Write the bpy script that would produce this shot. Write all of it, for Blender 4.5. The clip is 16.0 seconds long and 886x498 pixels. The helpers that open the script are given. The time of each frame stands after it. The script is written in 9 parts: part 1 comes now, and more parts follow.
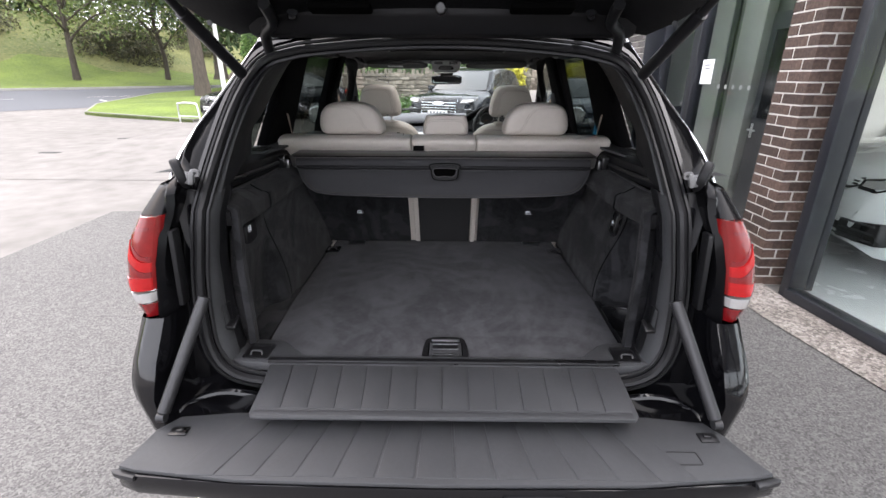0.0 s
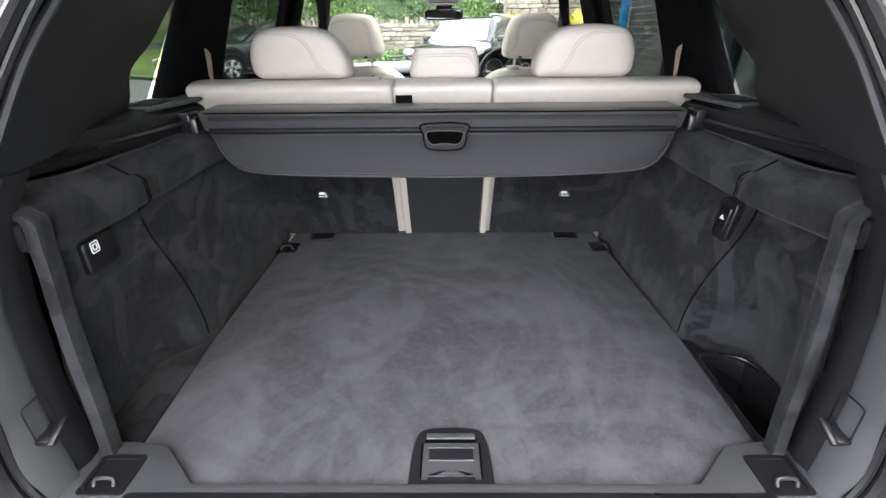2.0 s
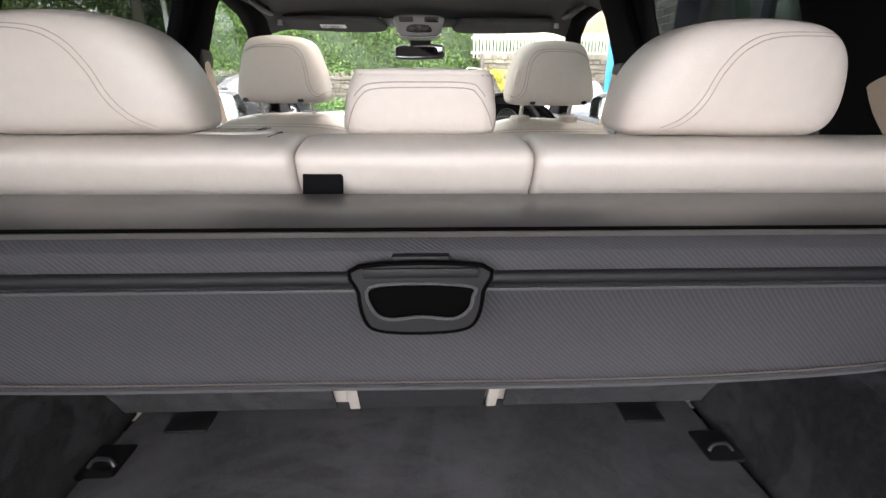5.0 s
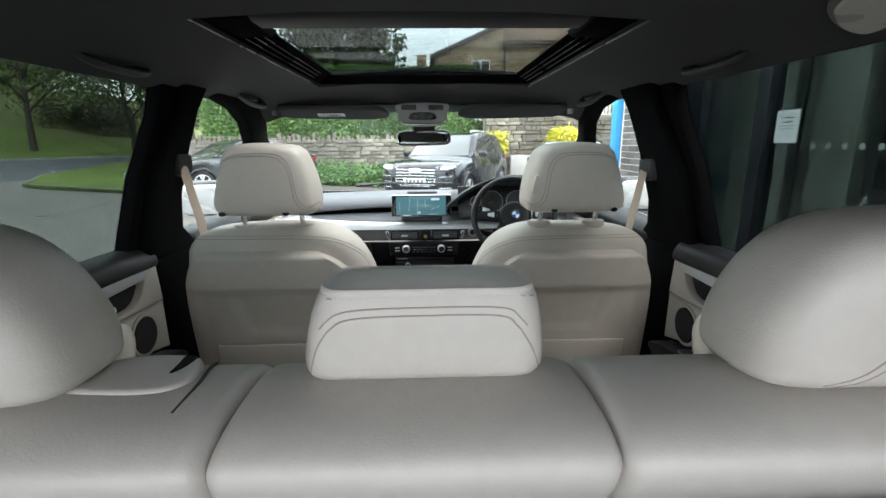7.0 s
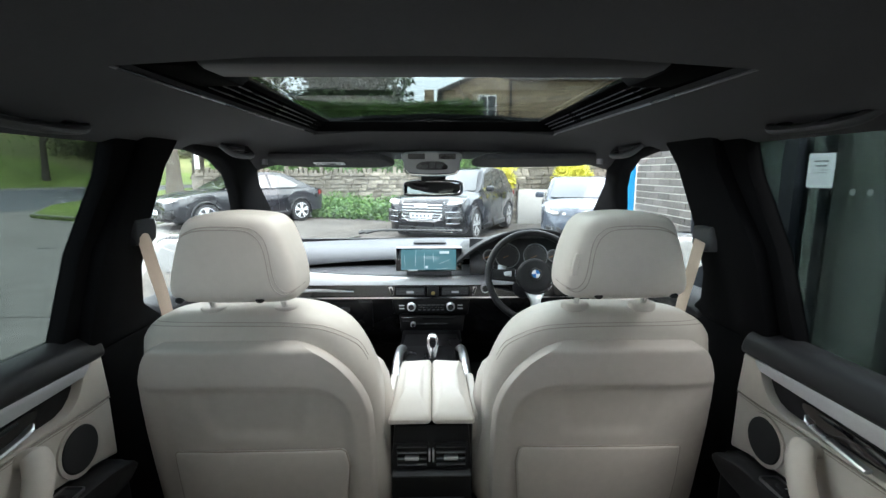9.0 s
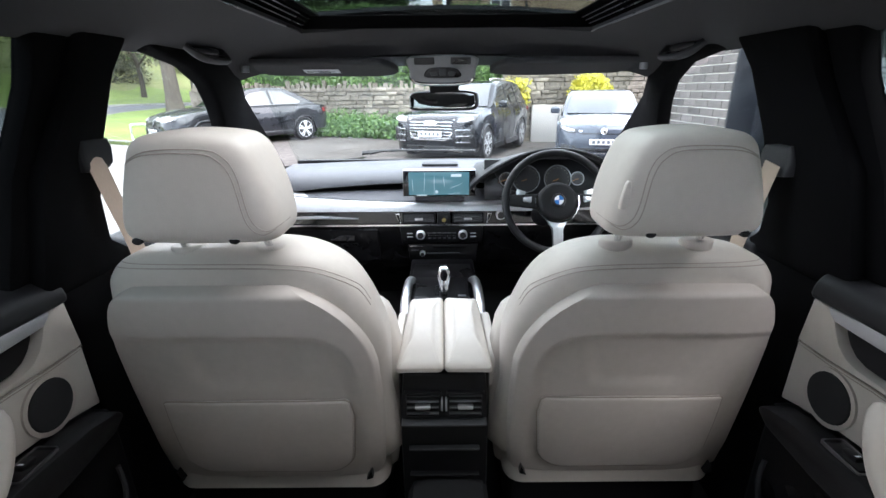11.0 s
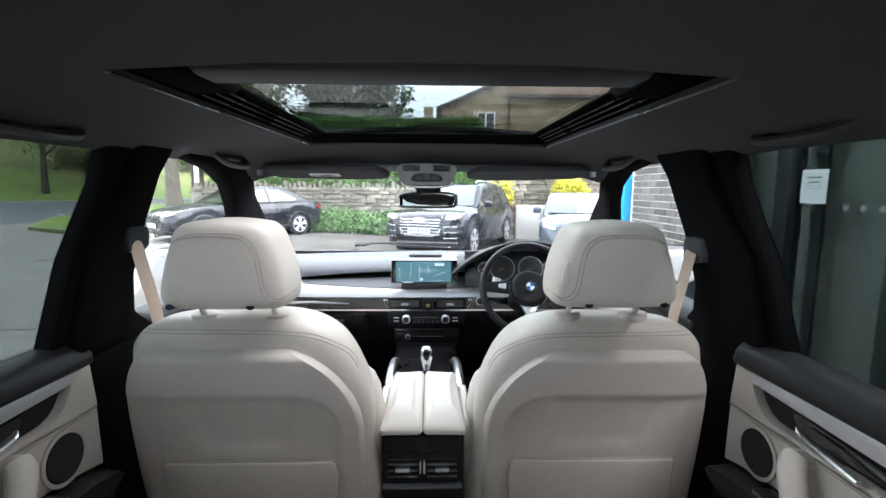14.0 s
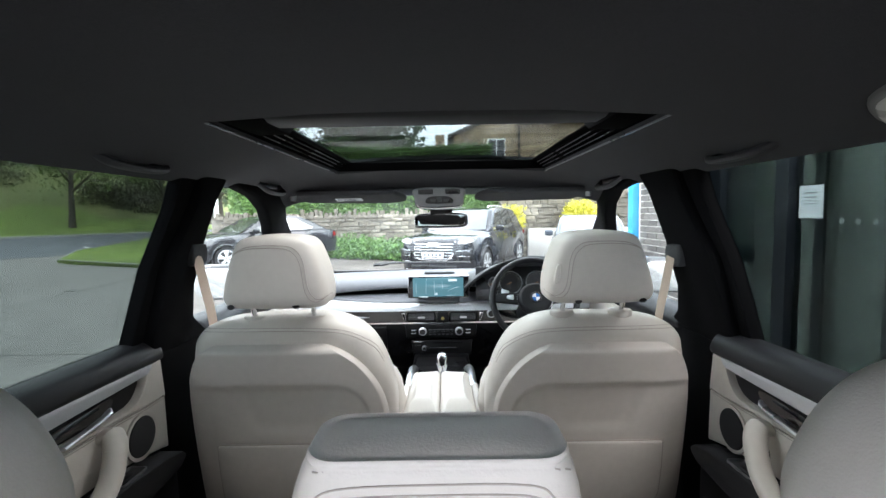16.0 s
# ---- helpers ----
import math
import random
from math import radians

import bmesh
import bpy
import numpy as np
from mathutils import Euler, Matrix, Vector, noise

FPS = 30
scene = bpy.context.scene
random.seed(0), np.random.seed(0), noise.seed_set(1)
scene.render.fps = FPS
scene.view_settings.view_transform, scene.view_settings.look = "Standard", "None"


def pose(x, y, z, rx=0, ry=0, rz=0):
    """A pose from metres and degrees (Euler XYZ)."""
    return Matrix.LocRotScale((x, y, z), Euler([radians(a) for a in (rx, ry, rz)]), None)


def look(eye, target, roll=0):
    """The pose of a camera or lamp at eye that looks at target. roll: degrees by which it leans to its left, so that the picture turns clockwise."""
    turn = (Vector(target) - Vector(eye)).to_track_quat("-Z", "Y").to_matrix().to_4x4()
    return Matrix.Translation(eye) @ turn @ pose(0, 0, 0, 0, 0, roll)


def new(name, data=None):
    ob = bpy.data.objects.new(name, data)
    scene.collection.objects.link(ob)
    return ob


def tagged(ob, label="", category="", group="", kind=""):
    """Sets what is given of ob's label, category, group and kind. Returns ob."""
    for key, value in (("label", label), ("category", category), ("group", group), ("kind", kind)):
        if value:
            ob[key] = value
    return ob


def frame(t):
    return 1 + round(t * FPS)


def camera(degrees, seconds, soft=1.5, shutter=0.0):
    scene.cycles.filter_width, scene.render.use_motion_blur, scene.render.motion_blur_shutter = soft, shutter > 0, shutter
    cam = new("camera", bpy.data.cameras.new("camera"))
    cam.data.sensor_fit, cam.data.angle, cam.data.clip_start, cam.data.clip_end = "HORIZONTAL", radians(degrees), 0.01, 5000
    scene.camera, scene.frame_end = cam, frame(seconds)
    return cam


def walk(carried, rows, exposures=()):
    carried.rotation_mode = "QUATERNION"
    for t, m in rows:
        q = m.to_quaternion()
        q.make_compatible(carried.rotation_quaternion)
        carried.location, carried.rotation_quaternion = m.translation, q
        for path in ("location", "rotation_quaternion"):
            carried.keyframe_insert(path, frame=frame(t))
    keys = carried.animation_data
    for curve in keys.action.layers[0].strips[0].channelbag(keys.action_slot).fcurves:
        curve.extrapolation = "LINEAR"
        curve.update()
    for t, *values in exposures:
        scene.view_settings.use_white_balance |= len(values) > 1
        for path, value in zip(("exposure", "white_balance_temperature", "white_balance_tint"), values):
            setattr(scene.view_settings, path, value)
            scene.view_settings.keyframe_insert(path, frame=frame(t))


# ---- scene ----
from mathutils.bvhtree import BVHTree

cam = camera(88.2, 16.0)
PATH = [
    (0, (0.025, -0.909, 1.544), (0.001, 0.959, 0.831), 0.2),
    (0.5, (0.016, -0.759, 1.509), (-0.019, 1.094, 0.756), -0.0),
    (1, (-0.006, -0.587, 1.492), (-0.037, 1.249, 0.699), -0.0),
    (1.5, (-0.003, -0.446, 1.462), (-0.021, 1.372, 0.628), -0.4),
    (2, (0.013, -0.255, 1.425), (-0.006, 1.547, 0.557), -0.5),
    (2.5, (0.027, -0.089, 1.381), (-0.013, 1.698, 0.483), -0.3),
    (3, (0.029, 0.038, 1.351), (-0.027, 1.82, 0.444), -0.5),
    (3.5, (0.019, 0.207, 1.327), (-0.021, 1.988, 0.418), -0.6),
    (4, (0.016, 0.359, 1.32), (0.022, 2.159, 0.449), -0.2),
    (4.5, (0.016, 0.46, 1.328), (0.074, 2.299, 0.544), 0.1),
    (5, (0.011, 0.53, 1.359), (0.093, 2.411, 0.682), 0.4),
    (5.2, (0.005, 0.554, 1.376), (0.094, 2.446, 0.733), 0.5),
    (7.3, (0.012, 0.842, 1.506), (0.067, 2.797, 1.089), -0.7),
    (7.5, (0.011, 0.871, 1.519), (0.058, 2.832, 1.131), -0.7),
    (8.0, (0.004, 0.943, 1.55), (0.048, 2.913, 1.209), -0.4),
    (8.2, (0.006, 0.971, 1.559), (0.048, 2.944, 1.24), -0.3),
    (10.3, (-0.011, 1.195, 1.567), (0.026, 3.137, 1.092), 0.3),
    (10.5, (-0.002, 1.216, 1.563), (0.012, 3.144, 1.032), 0.0),
    (11, (-0.006, 1.25, 1.547), (-0.009, 3.137, 0.883), -0.5),
    (11.5, (0.001, 1.251, 1.548), (0.007, 3.105, 0.798), -0.3),
    (12, (0.001, 1.222, 1.555), (0.027, 3.079, 0.811), 0.1),
    (12.5, (0.005, 1.183, 1.564), (0.042, 3.072, 0.908), 0.3),
    (13, (0.005, 1.139, 1.568), (0.052, 3.072, 1.054), 0.8),
    (13.5, (0.013, 1.094, 1.562), (0.071, 3.062, 1.207), 1.0),
    (14, (0.016, 1.059, 1.551), (0.063, 3.041, 1.29), 0.3),
    (14.5, (0.012, 1.012, 1.538), (0.054, 2.999, 1.319), -0.2),
    (15, (0.017, 0.971, 1.529), (0.036, 2.961, 1.332), -0.8),
    (15.5, (0.016, 0.923, 1.525), (0.016, 2.915, 1.349), -1.1),
    (16, (0.018, 0.863, 1.529), (0.006, 2.857, 1.381), -1.0),
]
EXPO = [(0, 2.22, 6750, 16), (0.5, 2.28, 6750, 15), (1.0, 2.55, 6650, 12), (1.5, 3.2, 6700, 12), (2.0, 3.55, 6780, 12), (2.7, 4.08, 6850, 12), (3.5, 4.15, 7050, 12), (4.2, 3.95, 7050, 12), (5.0, 3.47, 7150, 17),
        (6.2, 3.0, 6900, 7), (7.4, 2.8, 6400, 7), (8.2, 3.2, 6400, 5), (9.3, 3.08, 6300, 8), (10.4, 3.08, 6250, 12), (11.0, 3.07, 6200, 14), (12.5, 3.05, 6200, 14), (14.0, 3.2, 6250, 13), (16.0, 3.3, 6300, 11)]
walk(cam, [(t, look(eye, target, roll)) for t, eye, target, roll in PATH], EXPO)

# ---- world and sun ----
world = bpy.data.worlds.new("overcast_sky")
scene.world = world
world.use_nodes = True
wn, wl = world.node_tree.nodes, world.node_tree.links
sky = wn.new("ShaderNodeTexSky")
sky.sky_type = 'NISHITA'
sky.sun_disc = False
sky.sun_elevation, sky.sun_rotation = radians(50), radians(-60)
sky.air_density, sky.dust_density, sky.ozone_density = 1.0, 4.0, 1.0
# cloud cover: soft grey-white veil over the clear sky
veil = wn.new("ShaderNodeMixRGB")
veil.inputs[2].default_value = (6.6, 7.0, 7.6, 1)
cloud = wn.new("ShaderNodeTexNoise")
cloud.inputs["Scale"].default_value, cloud.inputs["Detail"].default_value = 2.2, 5.0
cramp = wn.new("ShaderNodeMapRange")
cramp.inputs[1].default_value, cramp.inputs[2].default_value = 0.3, 0.7
cramp.inputs[3].default_value, cramp.inputs[4].default_value = 0.68, 0.96
wl.new(cloud.outputs[0], cramp.inputs[0])
wl.new(cramp.outputs[0], veil.inputs[0])
wl.new(sky.outputs[0], veil.inputs[1])
wl.new(veil.outputs[0], wn["Background"].inputs[0])
wn["Background"].inputs[1].default_value = 0.13
sun = new("sun", bpy.data.lights.new("sun", 'SUN'))
sun.data.energy, sun.data.angle, sun.data.color = 0.9, radians(70), (1.0, 0.97, 0.93)
sun.matrix_world = pose(0, 0, 20, 40, 0, 60)

# ---- materials ----
MATS = {}


def mat(name, col, rough=0.5, metal=0.0, var=0.12, scale=30.0, big=2.5, bump=0.1, bscale=None, sheen=0.0, coat=0.0, spec=0.5, col2=None,
        bdist=0.002, rvar=0.08, stretch=None):
    """A principled material with colour variation at two scales and fine relief."""
    if name in MATS:
        return MATS[name]
    m = bpy.data.materials.new(name)
    m.use_nodes = True
    n, l = m.node_tree.nodes, m.node_tree.links
    p = n["Principled BSDF"]
    p.inputs["Metallic"].default_value = metal
    p.inputs["Specular IOR Level"].default_value = spec
    p.inputs["Sheen Weight"].default_value = sheen
    p.inputs["Sheen Roughness"].default_value = 0.4
    p.inputs["Coat Weight"].default_value = coat
    p.inputs["Coat Roughness"].default_value = 0.03
    tc = n.new("ShaderNodeTexCoord")
    src = tc.outputs["Object"]
    if stretch:
        mp = n.new("ShaderNodeMapping")
        mp.inputs["Scale"].default_value = stretch
        l.new(src, mp.inputs[0])
        src = mp.outputs[0]
    fine, wide = n.new("ShaderNodeTexNoise"), n.new("ShaderNodeTexNoise")
    fine.inputs["Scale"].default_value, fine.inputs["Detail"].default_value = scale, 6
    wide.inputs["Scale"].default_value, wide.inputs["Detail"].default_value = big, 4
    l.new(src, fine.inputs["Vector"]), l.new(src, wide.inputs["Vector"])
    add = n.new("ShaderNodeMath")
    add.operation = 'ADD'
    l.new(fine.outputs[0], add.inputs[0]), l.new(wide.outputs[0], add.inputs[1])
    rng = n.new("ShaderNodeMapRange")
    rng.inputs[1].default_value, rng.inputs[2].default_value = 0.7, 1.3
    l.new(add.outputs[0], rng.inputs[0])
    mix = n.new("ShaderNodeMixRGB")
    c = Vector(col)
    mix.inputs[1].default_value = (*(c * (1 - var)), 1)
    mix.inputs[2].default_value = (*(Vector(col2) if col2 else c * (1 + var)), 1)
    l.new(rng.outputs[0], mix.inputs[0])
    l.new(mix.outputs[0], p.inputs["Base Color"])
    rr = n.new("ShaderNodeMapRange")
    rr.inputs[1].default_value, rr.inputs[2].default_value = 0.3, 0.7
    rr.inputs[3].default_value, rr.inputs[4].default_value = max(0.02, rough - rvar), min(1.0, rough + rvar)
    l.new(wide.outputs[0], rr.inputs[0])
    l.new(rr.outputs[0], p.inputs["Roughness"])
    if bump:
        b, bt = n.new("ShaderNodeBump"), n.new("ShaderNodeTexNoise")
        bt.inputs["Scale"].default_value, bt.inputs["Detail"].default_value = bscale or scale * 4, 3
        l.new(src, bt.inputs["Vector"])
        b.inputs["Strength"].default_value, b.inputs["Distance"].default_value = bump, bdist
        l.new(bt.outputs[0], b.inputs["Height"])
        l.new(b.outputs[0], p.inputs["Normal"])
    MATS[name] = m
    return m


def suede(name, col, lift, drop, sweeps, patches):
    """Short-pile boot carpet: swept arcs and brushed patches, lighter and darker as the pile lies, with fibre relief."""
    m = mat(name, col, 0.95, 0, 0.16, 260, 4, 0.6, 500, sheen=0.08, spec=0.05, bdist=0.003)
    n, l = m.node_tree.nodes, m.node_tree.links
    p = n["Principled BSDF"]
    last = p.inputs["Base Color"].links[0].from_socket
    tc = n.new("ShaderNodeTexCoord")

    def layer(fac, tone):
        nonlocal last
        mx = n.new("ShaderNodeMixRGB")
        mx.inputs[2].default_value = (*tone, 1)
        l.new(fac, mx.inputs[0]), l.new(last, mx.inputs[1])
        last = mx.outputs[0]

    def ranged(src, lo, hi, amount):
        rg = n.new("ShaderNodeMapRange")
        rg.interpolation_type = 'SMOOTHSTEP'
        rg.inputs[1].default_value, rg.inputs[2].default_value = lo, hi
        rg.inputs[3].default_value, rg.inputs[4].default_value = 0.0, amount
        l.new(src, rg.inputs[0])
        return rg.outputs[0]

    def noise(size, turn, shift, scale, detail=3.0, warp=0.4):
        mp, ns = n.new("ShaderNodeMapping"), n.new("ShaderNodeTexNoise")
        mp.inputs["Scale"].default_value, mp.inputs["Rotation"].default_value, mp.inputs["Location"].default_value = size, turn, shift
        ns.inputs["Scale"].default_value, ns.inputs["Detail"].default_value, ns.inputs["Distortion"].default_value = scale, detail, warp
        l.new(tc.outputs["Object"], mp.inputs[0]), l.new(mp.outputs[0], ns.inputs["Vector"])
        return ns.outputs[0]
    # arcs left by a hand that swept round a point
    for centre, bands, amount, tone, seed in sweeps:
        mp, wv, mul = n.new("ShaderNodeMapping"), n.new("ShaderNodeTexWave"), n.new("ShaderNodeMath")
        mp.inputs["Location"].default_value = [-c for c in centre]
        wv.wave_type, wv.rings_direction, wv.wave_profile = 'RINGS', 'SPHERICAL', 'SIN'
        wv.inputs["Scale"].default_value, wv.inputs["Distortion"].default_value = bands, 3.2
        wv.inputs["Detail"].default_value, wv.inputs["Detail Scale"].default_value = 3.0, 1.4
        l.new(tc.outputs["Object"], mp.inputs[0]), l.new(mp.outputs[0], wv.inputs["Vector"])
        mul.operation = 'MULTIPLY'
        l.new(ranged(wv.outputs["Fac"], 0.45, 0.75, amount), mul.inputs[0])
        l.new(ranged(noise((1, 1, 1), (0, 0, 0), (seed, seed * 0.7, 0), 3.6), 0.44, 0.60, 1.0), mul.inputs[1])
        layer(mul.outputs[0], lift if tone > 0 else drop)
    # brushed patches with one sharp and one soft side
    for turn, size, scale, lo, hi, amount, tone in patches:
        layer(ranged(noise(size, (turn * 0.6, turn * 0.3, turn), (turn, 0, 0), scale, 4.0, 0.9), lo, hi, amount), lift if tone > 0 else drop)
    layer(ranged(noise((1, 1, 1), (0, 0, 0), (0, 0, 0), 70.0, 5.0), 0.40, 0.70, 0.22), lift)
    l.new(last, p.inputs["Base Color"])
    return m


def pane(name, tint, gloss=1.0, base=0.03):
    """Thin glass: tinted clear, with mirror gloss that grows towards grazing."""
    m = bpy.data.materials.new(name)
    m.use_nodes = True
    n, l = m.node_tree.nodes, m.node_tree.links
    n.remove(n["Principled BSDF"])
    t, g, mx, f = n.new("ShaderNodeBsdfTransparent"), n.new("ShaderNodeBsdfGlossy"), n.new("ShaderNodeMixShader"), n.new("ShaderNodeLayerWeight")
    t.inputs[0].default_value = (*tint, 1)
    g.inputs["Roughness"].default_value = 0.01
    g.inputs[0].default_value = (gloss, gloss, gloss, 1)
    f.inputs[0].default_value = 0.5
    pw, ad = n.new("ShaderNodeMath"), n.new("ShaderNodeMath")
    pw.operation, ad.operation = 'POWER', 'MULTIPLY_ADD'
    pw.inputs[1].default_value = 5.0
    ad.inputs[1].default_value, ad.inputs[2].default_value = 0.85, base
    l.new(f.outputs["Facing"], pw.inputs[0]), l.new(pw.outputs[0], ad.inputs[0])
    l.new(ad.outputs[0], mx.inputs[0]), l.new(t.outputs[0], mx.inputs[1]), l.new(g.outputs[0], mx.inputs[2])
    l.new(mx.outputs[0], n["Material Output"].inputs[0])
    MATS[name] = m
    return m


def glow(name, col, strength):
    m = bpy.data.materials.new(name)
    m.use_nodes = True
    p = m.node_tree.nodes["Principled BSDF"]
    p.inputs["Base Color"].default_value = (*[c * 0.3 for c in col], 1)
    p.inputs["Emission Color"].default_value = (*col, 1)
    p.inputs["Emission Strength"].default_value = strength
    p.inputs["Roughness"].default_value = 0.15
    return m


CREAM = mat("cream_leather", (0.552, 0.505, 0.456), 0.42, 0, 0.035, 60, 3, 0.22, 420, spec=0.4, bdist=0.0015)
CREAM_PLASTIC = mat("cream_plastic", (0.535, 0.482, 0.44), 0.5, 0, 0.04, 50, 3, 0.12, 600, bdist=0.001)
STITCH = mat("stitch_thread", (0.36, 0.315, 0.275), 0.8, 0, 0.1, 300)
STITCH_DARK = mat("dark_seam", (0.06, 0.05, 0.045), 0.8, 0, 0.1, 300)
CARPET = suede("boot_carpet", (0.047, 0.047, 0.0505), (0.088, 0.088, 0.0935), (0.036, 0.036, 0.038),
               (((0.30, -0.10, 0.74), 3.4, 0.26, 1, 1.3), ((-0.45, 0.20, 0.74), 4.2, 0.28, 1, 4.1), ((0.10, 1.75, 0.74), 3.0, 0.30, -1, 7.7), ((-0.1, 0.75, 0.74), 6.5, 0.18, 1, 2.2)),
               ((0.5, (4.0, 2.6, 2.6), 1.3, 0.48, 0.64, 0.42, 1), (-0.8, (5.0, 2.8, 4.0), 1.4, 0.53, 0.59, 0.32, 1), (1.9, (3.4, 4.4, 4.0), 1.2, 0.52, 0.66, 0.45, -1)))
# Boot carpet again, darkened in colour for the dimmer upright panels.
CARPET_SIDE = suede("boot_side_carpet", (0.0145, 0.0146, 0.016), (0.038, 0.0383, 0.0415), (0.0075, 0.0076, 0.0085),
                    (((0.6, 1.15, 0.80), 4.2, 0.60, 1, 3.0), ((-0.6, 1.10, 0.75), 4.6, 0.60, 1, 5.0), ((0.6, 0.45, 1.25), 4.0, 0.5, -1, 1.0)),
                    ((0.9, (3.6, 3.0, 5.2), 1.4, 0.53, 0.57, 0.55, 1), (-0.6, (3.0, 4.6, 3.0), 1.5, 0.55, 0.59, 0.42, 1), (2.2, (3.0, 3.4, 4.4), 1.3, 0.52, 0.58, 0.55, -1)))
FLOORMAT = mat("cabin_carpet", (0.012, 0.012, 0.013), 0.95, 0, 0.25, 300, 6, 0.5, 600)
PLASTIC = mat("grained_black_plastic", (0.0078, 0.0078, 0.0088), 0.5, 0, 0.12, 120, 4, 0.28, 900, spec=0.25)
PLASTIC_GREY = mat("grained_dark_grey_plastic", (0.045, 0.046, 0.049), 0.5, 0, 0.1, 120, 4, 0.3, 900, spec=0.4)
PLASTIC_SMOOTH = mat("smooth_black_plastic", (0.008, 0.008, 0.009), 0.3, 0, 0.1, 80, 4, 0.04)
HOOD_PAD = mat("hood_soft_pad", (0.018, 0.0185, 0.020), 0.5, 0, 0.08, 120, 4, 0.3, 700, spec=0.35)
# Blue-grey lift above the pad's own black paints part of the sky sheen.
DASH_PAD = mat("dash_soft_pad", (0.064, 0.066, 0.074), 0.48, 0, 0.08, 120, 4, 0.3, 700)
DOOR_PAD = mat("door_soft_pad", (0.0095, 0.0098, 0.0112), 0.45, 0, 0.1, 120, 4, 0.25, 800, spec=0.3)
# Black lining cloth, darkened in colour to keep the pillars as dim as they look.
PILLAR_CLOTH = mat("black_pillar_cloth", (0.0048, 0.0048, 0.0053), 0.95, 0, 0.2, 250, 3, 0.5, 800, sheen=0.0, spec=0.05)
STACK_BLACK = mat("console_black", (0.0045, 0.0045, 0.005), 0.3, 0, 0.1, 80, 4, 0.05, spec=0.15)
VANE = mat("grey_vent_vane", (0.085, 0.086, 0.09), 0.32, 0, 0.08, 90, 4, 0.05, spec=0.5)
# Black cloth lifted to grey: light from the open tailgate is put into the colour.
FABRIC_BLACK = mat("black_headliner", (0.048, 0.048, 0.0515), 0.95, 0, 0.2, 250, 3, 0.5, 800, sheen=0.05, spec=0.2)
RUBBER = mat("black_rubber", (0.010, 0.010, 0.011), 0.42, 0, 0.15, 90, 5, 0.1, spec=0.28)
PAINT = mat("black_car_paint", (0.004, 0.004, 0.005), 0.12, 0.0, 0.15, 300, 2, 0.0, coat=0.45, spec=0.3, rvar=0.03)
GLOSS_BLACK = mat("piano_black", (0.006, 0.006, 0.007), 0.08, 0, 0.1, 40, 4, 0.0, coat=1.0, rvar=0.03)
CHROME = mat("chrome", (0.78, 0.78, 0.8), 0.12, 1.0, 0.04, 60, 4, 0.0)
TRIM_SILVER = mat("satin_silver_trim", (0.54, 0.545, 0.56), 0.42, 0.5, 0.04, 200, 4, 0.08, 500, stretch=(0.1, 1, 1))
SATIN = mat("satin_aluminium", (0.70, 0.71, 0.73), 0.34, 1.0, 0.05, 200, 4, 0.1, 500, stretch=(0.1, 1, 1))
DULL_METAL = mat("dull_metal", (0.32, 0.32, 0.33), 0.4, 1.0, 0.15, 60, 6, 0.1)
WHITE = mat("white_paint", (0.78, 0.78, 0.77), 0.5, 0, 0.05, 30, 2, 0.05)
PAPER = mat("white_paper", (0.8, 0.82, 0.84), 0.7, 0, 0.03, 60, 3, 0.05)
INK = mat("print_ink", (0.12, 0.13, 0.15), 0.7, 0, 0.1, 200)
RED_LENS = mat("red_lamp_lens", (0.17, 0.004, 0.004), 0.16, 0, 0.12, 60, 12, 0.1, 160, coat=1.0, spec=0.3)
RED_BRIGHT = mat("red_lamp_band", (0.36, 0.005, 0.006), 0.16, 0, 0.12, 60, 12, 0.1, 220, coat=1.0, spec=0.3)
RED_DARK = mat("dark_red_reflector", (0.16, 0.006, 0.008), 0.2, 0, 0.2, 200, 12, 0.3, 300, coat=1.0)
CLEAR_LENS = mat("clear_lamp_lens", (0.34, 0.33, 0.325), 0.12, 0, 0.08, 90, 8, 0.2, 160, coat=1.0)
BELT = mat("cream_belt_webbing", (0.50, 0.40, 0.32), 0.85, 0, 0.06, 400, 3, 0.4, 1200, stretch=(1, 1, 0.3))
WEAVE_NET = mat("speaker_cloth", (0.015, 0.015, 0.016), 0.9, 0, 0.3, 500, 5, 0.5, 1200)
BLUE_LINE = mat("blue_accent_strip", (0.03, 0.07, 0.28), 0.3, 0, 0.1, 80)
BADGE_BLUE = mat("badge_blue", (0.03, 0.18, 0.55), 0.25, 0, 0.05, 80, coat=1.0)
SCREEN = glow("screen_glow", (0.075, 0.18, 0.215), 0.11)
SCREEN_LINE = glow("screen_line", (0.4, 0.52, 0.56), 0.14)
DIAL = glow("dial_glow", (0.9, 0.5, 0.25), 0.025)
DIAL_WHITE = glow("dial_mark_glow", (0.6, 0.58, 0.5), 0.03)
LAMP_GLASS = mat("lamp_diffuser", (0.62, 0.60, 0.57), 0.25, 0, 0.05, 80, 6, 0.2, 200)
GLASS_CLEAR = pane("clear_glass", (0.93, 0.96, 0.95), 0.7, 0.02)
GLASS_TINT = pane("privacy_glass", (0.345, 0.38, 0.37), 0.2, 0.01)
GLASS_ROOF = pane("roof_glass", (0.50, 0.54, 0.53), 0.4, 0.01)
GLASS_SHOP = pane("shop_glass", (0.92, 0.95, 0.94), 0.8, 0.035)
MIRROR = mat("mirror_silver", (0.85, 0.86, 0.87), 0.02, 1.0, 0.0, 10, 2, 0.0, rvar=0.0)


